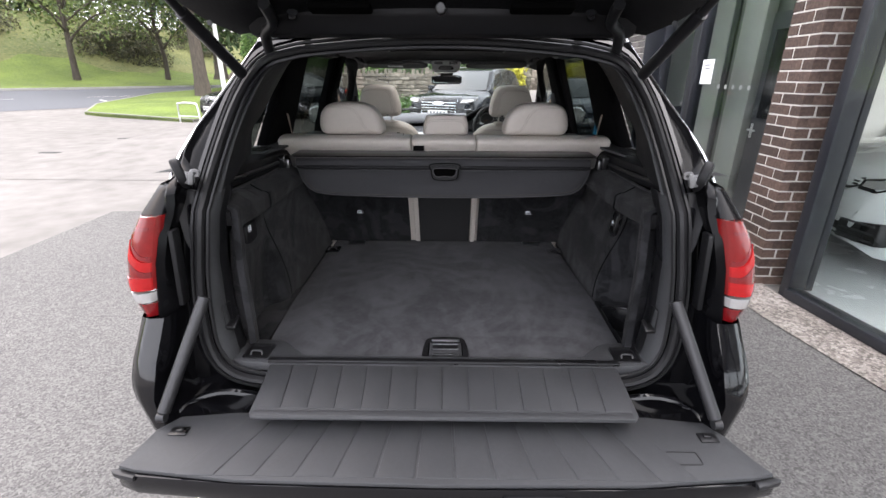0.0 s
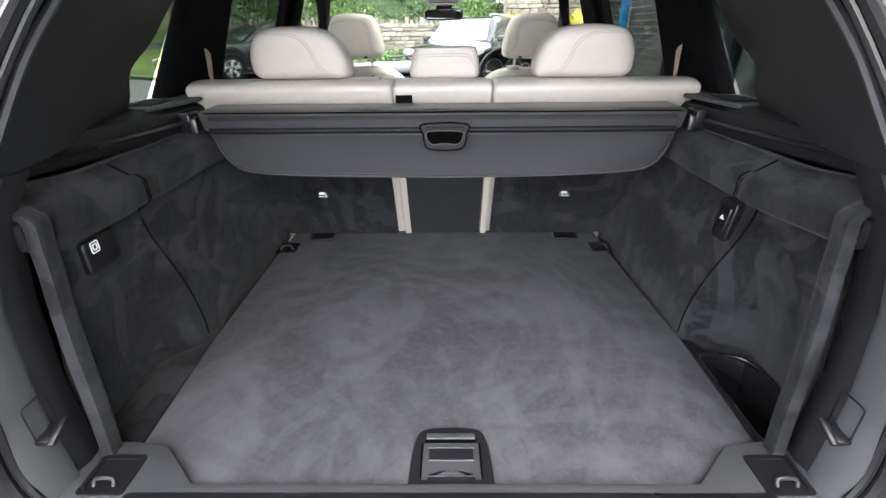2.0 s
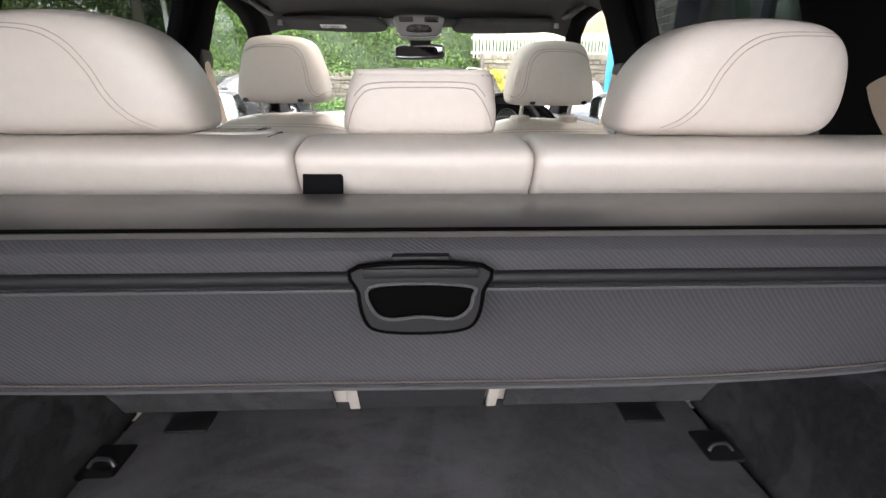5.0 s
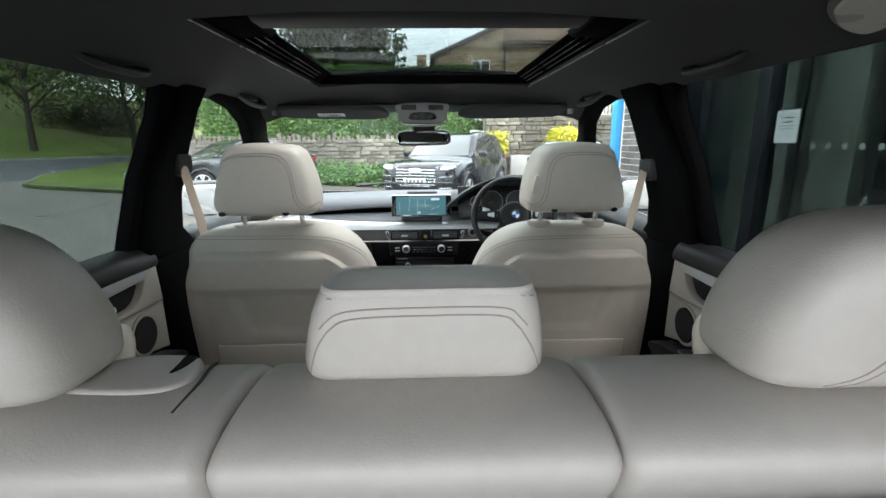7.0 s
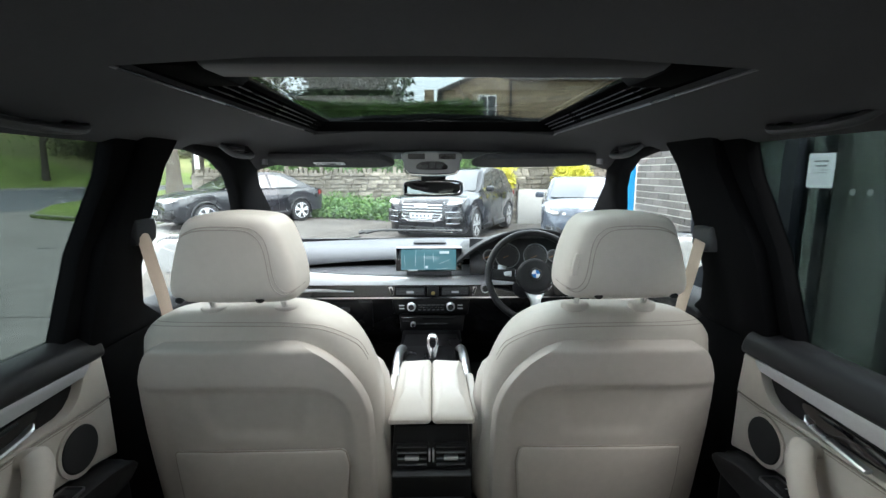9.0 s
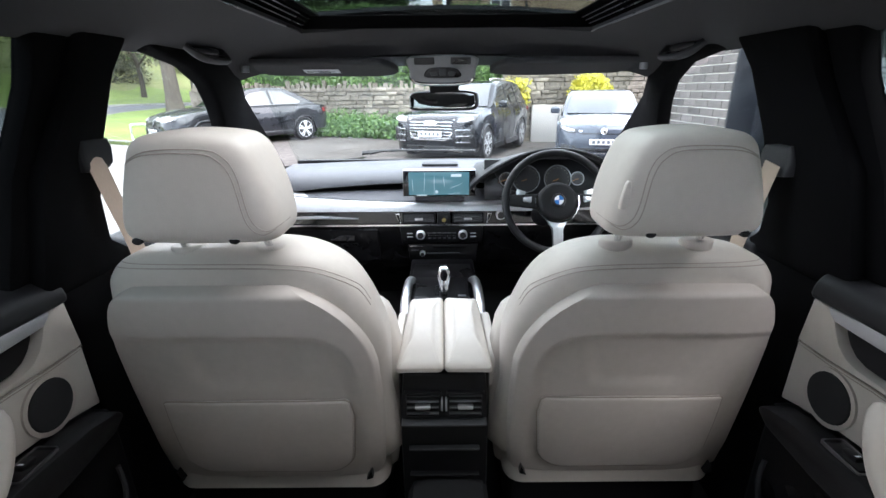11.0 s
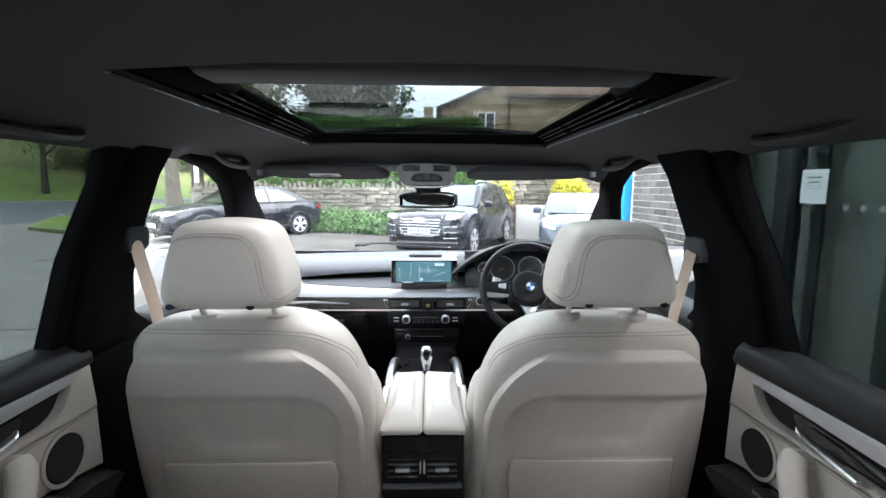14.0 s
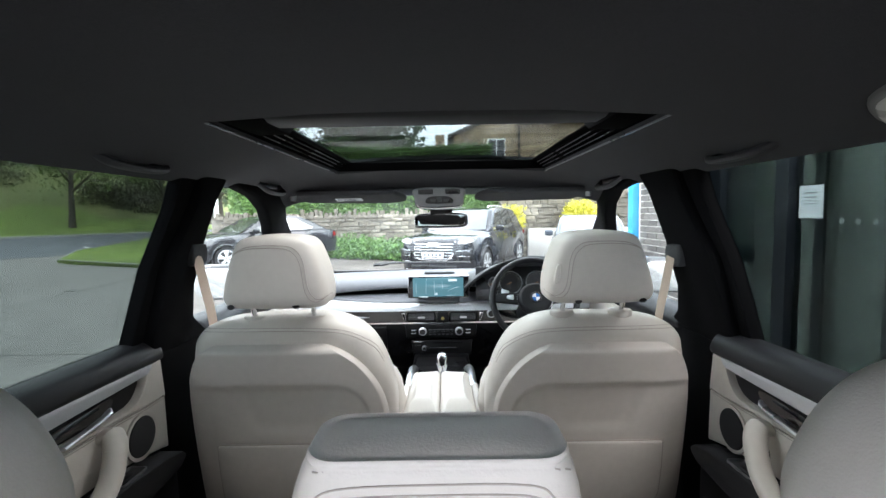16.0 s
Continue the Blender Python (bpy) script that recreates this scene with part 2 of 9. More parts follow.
def twill(name, col, col2, scale=900.0):
    """Fine diagonal weave."""
    m = mat(name, col, 0.75, 0, 0.1, 150, 4, 0.0, spec=0.35)
    n, l = m.node_tree.nodes, m.node_tree.links
    p = n["Principled BSDF"]
    old = p.inputs["Base Color"].links[0].from_socket
    tc, wv = n.new("ShaderNodeTexCoord"), n.new("ShaderNodeTexWave")
    wv.wave_type, wv.bands_direction = 'BANDS', 'DIAGONAL'
    wv.inputs["Scale"].default_value, wv.inputs["Distortion"].default_value = scale / 8, 0.6
    l.new(tc.outputs["Object"], wv.inputs["Vector"])
    mx = n.new("ShaderNodeMixRGB")
    mx.inputs[2].default_value = (*col2, 1)
    sc = n.new("ShaderNodeMath")
    sc.operation = 'MULTIPLY'
    sc.inputs[1].default_value = 0.5
    l.new(wv.outputs["Fac"], sc.inputs[0]), l.new(sc.outputs[0], mx.inputs[0]), l.new(old, mx.inputs[1])
    l.new(mx.outputs[0], p.inputs["Base Color"])
    b = n.new("ShaderNodeBump")
    b.inputs["Strength"].default_value, b.inputs["Distance"].default_value = 0.3, 0.001
    l.new(wv.outputs["Fac"], b.inputs["Height"]), l.new(b.outputs[0], p.inputs["Normal"])
    return m


COVER = twill("cover_twill", (0.025, 0.025, 0.0275), (0.049, 0.049, 0.053))
# Near-black for rails and borders; elsewhere it paints the shade in cups, slots and gaps.
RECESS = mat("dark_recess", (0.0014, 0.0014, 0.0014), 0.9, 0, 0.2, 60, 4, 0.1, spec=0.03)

# ---- mesh tools ----


def part(name, bm, material, parent=None, label="", smooth=38.0):
    """Links a bmesh as one mesh object under a thing or a part."""
    bmesh.ops.remove_doubles(bm, verts=bm.verts, dist=0.00002)
    bmesh.ops.recalc_face_normals(bm, faces=bm.faces)
    lim = radians(smooth)
    for f in bm.faces:
        f.smooth = smooth > 0
    for e in bm.edges:
        if len(e.link_faces) == 2 and e.calc_face_angle(0) > lim:
            e.smooth = False
    me = bpy.data.meshes.new(name)
    bm.to_mesh(me)
    bm.free()
    me.materials.append(material)
    ob = new(name, me)
    if parent:
        ob.parent = parent
    if label:
        ob["label"] = label
    return ob


def thing(name, label, category, group="", kind="", at=(0, 0, 0), rz=0):
    ob = tagged(new(name), label, category, group, kind)
    ob.empty_display_size = 0.1
    ob.matrix_world = pose(*at, 0, 0, rz)
    return ob


def merged(*bms):
    out = bmesh.new()
    for b in bms:
        me = bpy.data.meshes.new("tmp")
        b.to_mesh(me)
        out.from_mesh(me)
        bpy.data.meshes.remove(me)
        b.free()
    return out


def moved(bm, m):
    bm.transform(m)
    return bm


def bent(bm, fn):
    for v in bm.verts:
        v.co = fn(v.co)
    return bm


def bevelled(bm, w, seg=2, angle=25):
    if w > 0:
        es = [e for e in bm.edges if len(e.link_faces) == 2 and e.calc_face_angle(0) > radians(angle)]
        bmesh.ops.bevel(bm, geom=es, offset=w, segments=seg, profile=0.5, affect='EDGES', clamp_overlap=True)
    return bm


def box(c, s, bev=0.0, rot=None, seg=2):
    bm = bmesh.new()
    bmesh.ops.create_cube(bm, size=1)
    bm.transform(Matrix.Diagonal((*s, 1)))
    bevelled(bm, bev, seg)
    if rot:
        bm.transform(pose(0, 0, 0, *rot))
    bm.transform(Matrix.Translation(c))
    return bm


def put3(axis, u, v, w):
    """Plane coordinates (u, v) and depth w along an axis: x -> (y, z), y -> (x, z), z -> (x, y)."""
    return Vector((w, u, v)) if axis == 'x' else Vector((u, w, v)) if axis == 'y' else Vector((u, v, w))


def prism(poly, axis, a, b, bev=0.0, seg=2, angle=25):
    bm = bmesh.new()
    lo = [bm.verts.new(put3(axis, u, v, a)) for u, v in poly]
    hi = [bm.verts.new(put3(axis, u, v, b)) for u, v in poly]
    bm.faces.new(lo), bm.faces.new(hi[::-1])
    for i in range(len(poly)):
        j = (i + 1) % len(poly)
        bm.faces.new((lo[i], lo[j], hi[j], hi[i]))
    bmesh.ops.recalc_face_normals(bm, faces=bm.faces)
    return bevelled(bm, bev, seg, angle)


def curve(pts, n=6, closed=False):
    """A Catmull-Rom line through points of any dimension."""
    p = [Vector(q) for q in pts]
    out, k = [], len(p)
    for i in range(k if closed else k - 1):
        a, b, c, d = (p[(i + o) % k] if closed else p[min(max(i + o, 0), k - 1)] for o in (-1, 0, 1, 2))
        for s in range(n):
            t = s / n
            out.append(0.5 * (2 * b + (c - a) * t + (2 * a - 5 * b + 4 * c - d) * t * t + (3 * b - a - 3 * c + d) * t ** 3))
    if not closed:
        out.append(p[-1])
    return out


def rrect(w, h, r, n=5, c=(0, 0)):
    out = []
    for sx, sy, a0 in ((1, 1, 0), (-1, 1, 90), (-1, -1, 180), (1, -1, 270)):
        for i in range(n + 1):
            a = radians(a0 + 90 * i / n)
            out.append((c[0] + sx * (w / 2 - r) + r * math.cos(a), c[1] + sy * (h / 2 - r) + r * math.sin(a)))
    return out


def oval(w, h, n=28, c=(0, 0)):
    return [(c[0] + w / 2 * math.cos(2 * math.pi * i / n), c[1] + h / 2 * math.sin(2 * math.pi * i / n)) for i in range(n)]


def loft(rings, caps=True, closed=True):
    bm = bmesh.new()
    vs = [[bm.verts.new(p) for p in r] for r in rings]
    k = len(vs[0])
    for a, b in zip(vs, vs[1:]):
        for i in range(k if closed else k - 1):
            j = (i + 1) % k
            bm.faces.new((a[i], a[j], b[j], b[i]))
    if caps == "fan":
        for ring in (vs[0], vs[-1]):
            mid = bm.verts.new(sum((v.co for v in ring), Vector()) / k)
            for i in range(k):
                bm.faces.new((ring[i], ring[(i + 1) % k], mid))
    elif caps:
        bm.faces.new(vs[0][::-1]), bm.faces.new(vs[-1])
    return bm


def inset(outline, d):
    """An outline moved inwards by d along its normals."""
    k, out = len(outline), []
    area = sum(outline[i][0] * outline[(i + 1) % k][1] - outline[(i + 1) % k][0] * outline[i][1] for i in range(k))
    s = 1 if area > 0 else -1
    for i in range(k):
        (ax, ay), (bx, by) = outline[i - 1][:2], outline[(i + 1) % k][:2]
        tx, ty = bx - ax, by - ay
        ln = math.hypot(tx, ty) or 1
        out.append((outline[i][0] - s * d * ty / ln, outline[i][1] + s * d * tx / ln))
    return out


def puff(outline, axis, a, b, r, dome_a=0.0, dome_b=0.0, seg=5, ring=4):
    """A padded body: an outline swept from a to b with rounded rims of radius r and domed faces."""
    rings, sgn = [], 1 if b > a else -1
    cu, cv = sum(p[0] for p in outline) / len(outline), sum(p[1] for p in outline) / len(outline)
    base = inset(outline, r)

    def face(w, dome, order):
        got = []
        for k in order:
            s = 1 - k / ring
            got.append([put3(axis, cu + (u - cu) * s, cv + (v - cv) * s, w + dome * (1 - s * s)) for u, v in base])
        return got
    rings += face(a, -dome_a * sgn, range(ring - 1, 0, -1))
    for i in range(seg + 1):
        t = math.pi / 2 * i / seg
        rings.append([put3(axis, u, v, a + sgn * r * (1 - math.cos(t))) for u, v in inset(outline, r * (1 - math.sin(t)))])
    for i in range(seg, -1, -1):
        t = math.pi / 2 * i / seg
        rings.append([put3(axis, u, v, b - sgn * r * (1 - math.cos(t))) for u, v in inset(outline, r * (1 - math.sin(t)))])
    rings += face(b, dome_b * sgn, range(1, ring))
    return loft(rings, caps="fan")


def pillow(outline, axis, a, b, n=4.0, rings=20, power=None):
    """A soft cushion: an outline whose section across the depth is a superellipse."""
    cu, cv = sum(p[0] for p in outline) / len(outline), sum(p[1] for p in outline) / len(outline)
    out = []
    for i in range(1, rings):
        t = -math.pi / 2 + math.pi * i / rings
        w = (a + b) / 2 + (b - a) / 2 * math.copysign(abs(math.sin(t)) ** (2 / n), math.sin(t))
        s = abs(math.cos(t)) ** (2 / (power or n))
        out.append([put3(axis, cu + (u - cu) * s, cv + (v - cv) * s, w) for u, v in outline])
    return loft(out, caps="fan")


def tube(path, r, seg=8, closed=False, flat=1.0, up=(0, 0, 1)):
    """A round bar along a path; flat squeezes it along its second axis."""
    p = [Vector(q) for q in path]
    rings, k = [], len(p)
    for i in range(k):
        d = (p[(i + 1) % k] - p[i - 1]) if closed else (p[min(i + 1, k - 1)] - p[max(i - 1, 0)])
        d.normalize()
        side = d.cross(Vector(up))
        if side.length < 1e-4:
            side = d.cross(Vector((1, 0, 0)))
        side.normalize()
        nrm = side.cross(d).normalized()
        rr = r[i] if isinstance(r, (list, tuple)) else r
        rings.append([p[i] + rr * (math.cos(2 * math.pi * j / seg) * side + flat * math.sin(2 * math.pi * j / seg) * nrm) for j in range(seg)])
    if closed:
        rings.append(rings[0])
    return loft(rings, caps=not closed)


def turned(profile, c, axis='z', seg=24):
    """A body of revolution: (radius, height) rows round an axis through c."""
    rings = []
    for rad, h in profile:
        ring = []
        for j in range(seg):
            a = 2 * math.pi * j / seg
            u, v = max(rad, 0.0002) * math.cos(a), max(rad, 0.0002) * math.sin(a)
            ring.append(Vector(c) + (Vector((h, u, v)) if axis == 'x' else Vector((u, h, v)) if axis == 'y' else Vector((u, v, h))))
        rings.append(ring)
    return loft(rings)


def sheet(fn, nu, nv, thick=0.0, back=(0, 0, 1)):
    """A surface fn(u, v) for u, v in 0..1; with thickness, a closed slab that grows along back."""
    bm = bmesh.new()
    g = [[bm.verts.new(fn(i / nu, j / nv)) for j in range(nv + 1)] for i in range(nu + 1)]
    for i in range(nu):
        for j in range(nv):
            bm.faces.new((g[i][j], g[i + 1][j], g[i + 1][j + 1], g[i][j + 1]))
    if thick:
        off = Vector(back) * thick
        h = [[bm.verts.new(v.co + off) for v in row] for row in g]
        for i in range(nu):
            for j in range(nv):
                bm.faces.new((h[i][j], h[i][j + 1], h[i + 1][j + 1], h[i + 1][j]))
        rim = [(i, 0) for i in range(nu)] + [(nu, j) for j in range(nv)] + [(i, nv) for i in range(nu, 0, -1)] + [(0, j) for j in range(nv, 0, -1)]
        for k in range(len(rim)):
            (a, b), (c, d) = rim[k], rim[(k + 1) % len(rim)]
            bm.faces.new((g[a][b], h[a][b], h[c][d], g[c][d]))
    return bm


def frame_plate(outer, inner, axis, a, b, bev=0.0):
    """A flat ring between two outlines with the same number of points."""
    rings = [[put3(axis, u, v, a) for u, v in outer], [put3(axis, u, v, b) for u, v in outer],
             [put3(axis, u, v, b) for u, v in inner], [put3(axis, u, v, a) for u, v in inner]]
    rings.append(rings[0])
    return bevelled(loft(rings, caps=False), bev)


def lerp(a, b, t):
    return a + (b - a) * t


def step(a, b, x):
    t = min(max((x - a) / (b - a), 0), 1)
    return t * t * (3 - 2 * t)


def interp(x, xs, ys):
    return float(np.interp(x, xs, ys))


def laid(bm, pts, way, r=0.0012, lift=0.0, closed=False, seg=6):
    """A thread that lies on a body: points are shot along way onto its faces."""
    tree, way, out = BVHTree.FromBMesh(bm), Vector(way).normalized(), []
    for q in pts:
        hit = tree.ray_cast(Vector(q) - way * 0.5, way)[0]
        if hit:
            out.append(hit - way * lift)
    return tube(out, r, seg, closed, up=way) if len(out) > 2 else bmesh.new()


def mirrored(bm):
    b = bm.copy()
    b.transform(Matrix.Diagonal((-1, 1, 1, 1)))
    bmesh.ops.reverse_faces(b, faces=b.faces)
    return b

# ---- the black car: shell, glass, lamps, tailgate ----
STAY = mat("dark_painted_metal", (0.030, 0.030, 0.032), 0.38, 0.3, 0.1, 60, 4, 0.05)
car = thing("car", "glossy black estate car with open split tailgate on the forecourt", "car")
SEAL_Z, SEAL_Y = (0.5, 0.72, 1.19, 1.28, 1.66), (0.18, 0.20, 0.26, 0.34, 0.66)


def rear_y(z):
    return interp(z, SEAL_Z, SEAL_Y)


def glass_x(z):
    """Half width of the side glass at a height."""
    return 0.815 - (z - 1.18) * 0.25


def seal_loop(grow=0.0, back=0.0):
    """The rim of the boot opening, symmetric, as points from the bottom middle round."""
    half = [(0.0, 0.705), (0.30, 0.705), (0.50, 0.708), (0.60, 0.735), (0.648, 0.80), (0.66, 0.90), (0.658, 1.02), (0.642, 1.16), (0.628, 1.32),
            (0.598, 1.48), (0.545, 1.575), (0.46, 1.607), (0.385, 1.618), (0.2, 1.634), (0.0, 1.64)]
    pts = [Vector(p) for p in half] + [Vector((-x, z)) for x, z in half[-2:0:-1]]
    flat = inset([tuple(p) for p in curve(pts, 4, True)], -grow)
    return [Vector((x, rear_y(z) - back, z)) for x, z in flat]


def both(name, make, material, parent, label="", smooth=38.0):
    """The same part on both sides of the car."""
    bm = make()
    other = mirrored(bm)
    return part(name, bm, material, parent, label, smooth), part(name, other, material, parent, label, smooth)


# outer side skin, from sill to belt, with the rear corner drawn in
def side_skin():
    ys = [0.40, 0.6, 0.9, 1.4, 2.0, 2.8, 3.4, 4.0, 4.4, 4.65, 4.8]
    wid = [0.845, 0.90, 0.945, 0.95, 0.95, 0.95, 0.955, 0.955, 0.91, 0.82, 0.70]
    rows = [(0.30, -0.07), (0.36, -0.02), (0.55, 0.0), (0.80, 0.0), (0.98, -0.005), (1.08, -0.02), (1.14, -0.05), (1.18, -0.10)]

    def at(u, v):
        y = 0.40 + 4.4 * (u ** 1.35)
        i = v * (len(rows) - 1)
        a = rows[min(int(i), len(rows) - 2)]
        b = rows[min(int(i), len(rows) - 2) + 1]
        f = i - min(int(i), len(rows) - 2)
        z, dx = lerp(a[0], b[0], f), lerp(a[1], b[1], f)
        if y > 3.5:
            z = 0.30 + (z - 0.30) * lerp(1.0, 0.86, min((y - 3.5) / 1.2, 1))
        x = interp(y, ys, wid) + dx
        arch = max((0.39 - math.hypot(y - 0.95, z - 0.37)), (0.39 - math.hypot(y - 3.88, z - 0.37)))
        return Vector((x - (0.16 if arch > 0 else 0), y, z))
    return sheet(at, 70, 21, 0.012, (-1, 0, 0))


both("side_panel", side_skin, PAINT, car, "", 30)


# outer frame of the side windows: D and C pillar skin, cant rail
def leaned(poly, off=0.0, thick=0.03, bev=0.004):
    """A plate that follows the lean of the side glass; off moves it inwards."""
    bm = prism(poly, 'x', 0.0, thick, bev)
    return bent(bm, lambda c: Vector((glass_x(c.z) - off + c.x, c.y, c.z)))


D_OUT = [(0.36, 1.17), (0.42, 1.30), (0.55, 1.48), (0.66, 1.60), (0.75, 1.70), (1.30, 1.72), (1.25, 1.66), (1.17, 1.54), (1.02, 1.40), (0.90, 1.30), (0.86, 1.19)]
D_Z, D_REAR, D_FRONT = (1.17, 1.30, 1.48, 1.60, 1.70, 1.72), (0.36, 0.42, 0.55, 0.66, 0.75, 0.77), (0.86, 0.90, 1.105, 1.21, 1.28, 1.30)


def pillar_x(y, z):
    """Outer half width of the rear pillar: drawn in towards the tailgate."""
    edge = interp(z, (1.17, 1.25, 1.32, 1.38, 1.45, 1.51, 1.56, 1.64, 1.72), (0.815, 0.785, 0.765, 0.735, 0.69, 0.655, 0.63, 0.59, 0.55))
    return lerp(edge, glass_x(z) + 0.012, step(0.0, 0.34, y - interp(z, D_Z, D_REAR)))


def pillar_skin():
    def at(u, v):
        z = lerp(1.17, 1.715, v)
        y = lerp(interp(z, D_Z, D_REAR), interp(z, D_Z, D_FRONT), u)
        return Vector((pillar_x(y, z), y, z))
    return sheet(at, 14, 24, 0.012, (-1, 0, 0))


both("rear_pillar_skin", pillar_skin, PAINT, car, "", 60)
RAIL_OUT = [(1.1, 1.665), (1.3, 1.725), (2.0, 1.735), (2.5, 1.715), (2.75, 1.66), (2.7, 1.63), (2.45, 1.655), (2.0, 1.665)]
both("roof_side_skin", lambda: leaned(RAIL_OUT, -0.005, 0.03), PAINT, car)
both("roof_rail", lambda: tube(curve([(0.555, 0.68, 1.685), (0.62, 0.88, 1.745), (0.665, 1.2, 1.775), (0.66, 2.0, 1.78), (0.655, 2.6, 1.755), (0.65, 2.75, 1.72)], 5), 0.013), SATIN, car, "satin roof rail")
both("window_trim", lambda: tube([Vector((pillar_x(y, z) + 0.002, y - 0.005, z)) for y, z in curve([(0.395, 1.245), (0.42, 1.30), (0.55, 1.48), (0.66, 1.60), (0.75, 1.70)], 5)], 0.0038, 6), CHROME, car, "bright metal window trim")
both("window_trim", lambda: tube([Vector((pillar_x(0.3, z) + x - 0.018, y, z)) for x, y, z in curve([(0.020, 0.391, 1.245), (0.012, 0.386, 1.238), (-0.012, 0.384, 1.236), (-0.022, 0.386, 1.24)], 3)], 0.0045, 6), CHROME, car)
both("window_trim", lambda: tube([(glass_x(1.19) + 0.012, 0.9, 1.185), (glass_x(1.19) + 0.014, 2.0, 1.18), (glass_x(1.19) + 0.012, 3.3, 1.175)], 0.008, 6), CHROME, car)

# side glass: quarter window, rear door, front door
QWIN = [(0.86, 1.22), (0.84, 1.30), (0.88, 1.35), (1.02, 1.46), (1.20, 1.60), (1.24, 1.60), (1.0, 1.22)]
RWIN = [(1.16, 1.20), (1.36, 1.62), (1.6, 1.645), (2.095, 1.645), (2.078, 1.55), (2.0, 1.18)]
FWIN = [(2.23, 1.18), (2.31, 1.62), (2.46, 1.635), (2.70, 1.58), (3.36, 1.18)]


def window_pane(poly):
    return bent(prism(poly, 'x', 0, 0.004), lambda c: Vector((glass_x(c.z) + c.x, c.y, c.z)))


both("quarter_window", lambda: window_pane(QWIN), GLASS_TINT, car, "dark privacy glass")
both("rear_door_window", lambda: window_pane(RWIN), GLASS_TINT, car, "dark privacy glass")
both("front_door_window", lambda: window_pane(FWIN), GLASS_CLEAR, car, "clear glass")

# roof skin with the sunroof opening
HOLE = (-0.388, 0.402, 1.650, 2.62)


def roof_sheet(zf, xs, ys, thick):
    bm = bmesh.new()
    g = {}

    def v(x, y, dz):
        k = (round(x, 4), round(y, 4), dz)
        if k not in g:
            g[k] = bm.verts.new((x, y, zf(x, y) + dz))
        return g[k]

    def inside(a, b, c, d):
        return a >= HOLE[0] - 1e-6 and b <= HOLE[1] + 1e-6 and c >= HOLE[2] - 1e-6 and d <= HOLE[3] + 1e-6
    cells = {(i, j) for i in range(len(xs) - 1) for j in range(len(ys) - 1) if not inside(xs[i], xs[i + 1], ys[j], ys[j + 1])}
    for i, j in cells:
        a, b, c, d = xs[i], xs[i + 1], ys[j], ys[j + 1]
        bm.faces.new((v(a, c, 0), v(b, c, 0), v(b, d, 0), v(a, d, 0)))
        bm.faces.new((v(a, c, thick), v(a, d, thick), v(b, d, thick), v(b, c, thick)))
        for (p, q), (ni, nj) in ((((a, c), (b, c)), (i, j - 1)), (((b, c), (b, d)), (i + 1, j)), (((b, d), (a, d)), (i, j + 1)), (((a, d), (a, c)), (i - 1, j))):
            if (ni, nj) not in cells:
                bm.faces.new((v(*p, 0), v(*p, thick), v(*q, thick), v(*q, 0)))
    return bm


XS = [-0.70, -0.66, -0.6, -0.5, HOLE[0], -0.2, 0, 0.2, HOLE[1], 0.5, 0.6, 0.66, 0.70]
YS = [0.66, 0.8, 1.0, 1.2, 1.4, 1.55, HOLE[2], 1.78, 1.9, 2.1, 2.3, HOLE[3], 2.70, 2.76, 2.84, 2.92]


def head_z(x, y):
    return 1.705 - 0.075 * (abs(x) / 0.70) ** 3 - 0.075 * step(0.95, 0.60, y) - 0.055 * step(2.58, 2.95, y)


def tapered(zf, xs, ys, thick):
    """The roof narrows towards the tailgate."""
    return bent(roof_sheet(zf, xs, ys, thick), lambda c: Vector((c.x * lerp(0.84, 1.0, step(0.60, 1.15, c.y)), c.y, c.z)))


part("roof_skin", tapered(lambda x, y: 1.775 - 0.06 * (abs(x) / 0.7) ** 2 - 0.10 * step(1.1, 0.55, y) - 0.09 * step(2.4, 3.0, y), XS, YS, 0.01), PAINT, car)
ceiling = part("ceiling", tapered(head_z, XS, YS, 0.012), FABRIC_BLACK, None, "", 60)
tagged(ceiling, "black woven headliner with sunroof opening", "ceiling", kind="structure")

# ---- sunroof ----
sunroof = thing("sunroof", "panoramic glass sunroof with black guide rails, blind open", "sunroof")
x0, x1, y0, y1 = HOLE
RAIL_LINE = mat("grey_guide_rail", (0.09, 0.09, 0.095), 0.3, 0.4, 0.1, 60, 4, 0.0)
for s, xe in ((-1, x0), (1, x1)):
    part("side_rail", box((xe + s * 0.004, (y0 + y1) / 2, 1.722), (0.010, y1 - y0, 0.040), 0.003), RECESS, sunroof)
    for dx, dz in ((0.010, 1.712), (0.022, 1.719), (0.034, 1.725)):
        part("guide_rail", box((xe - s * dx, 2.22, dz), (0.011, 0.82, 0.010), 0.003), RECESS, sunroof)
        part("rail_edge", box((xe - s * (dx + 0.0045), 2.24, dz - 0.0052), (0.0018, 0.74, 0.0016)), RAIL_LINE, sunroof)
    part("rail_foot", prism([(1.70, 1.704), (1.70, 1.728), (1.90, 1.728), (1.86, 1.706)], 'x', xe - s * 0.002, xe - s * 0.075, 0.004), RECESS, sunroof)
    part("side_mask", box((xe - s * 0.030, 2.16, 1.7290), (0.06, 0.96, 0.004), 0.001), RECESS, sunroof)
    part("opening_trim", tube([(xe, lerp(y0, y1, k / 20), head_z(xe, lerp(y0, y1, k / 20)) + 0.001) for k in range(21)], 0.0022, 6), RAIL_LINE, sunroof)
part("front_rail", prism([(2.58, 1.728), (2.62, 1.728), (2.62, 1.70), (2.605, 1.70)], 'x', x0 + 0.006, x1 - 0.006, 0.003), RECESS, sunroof)
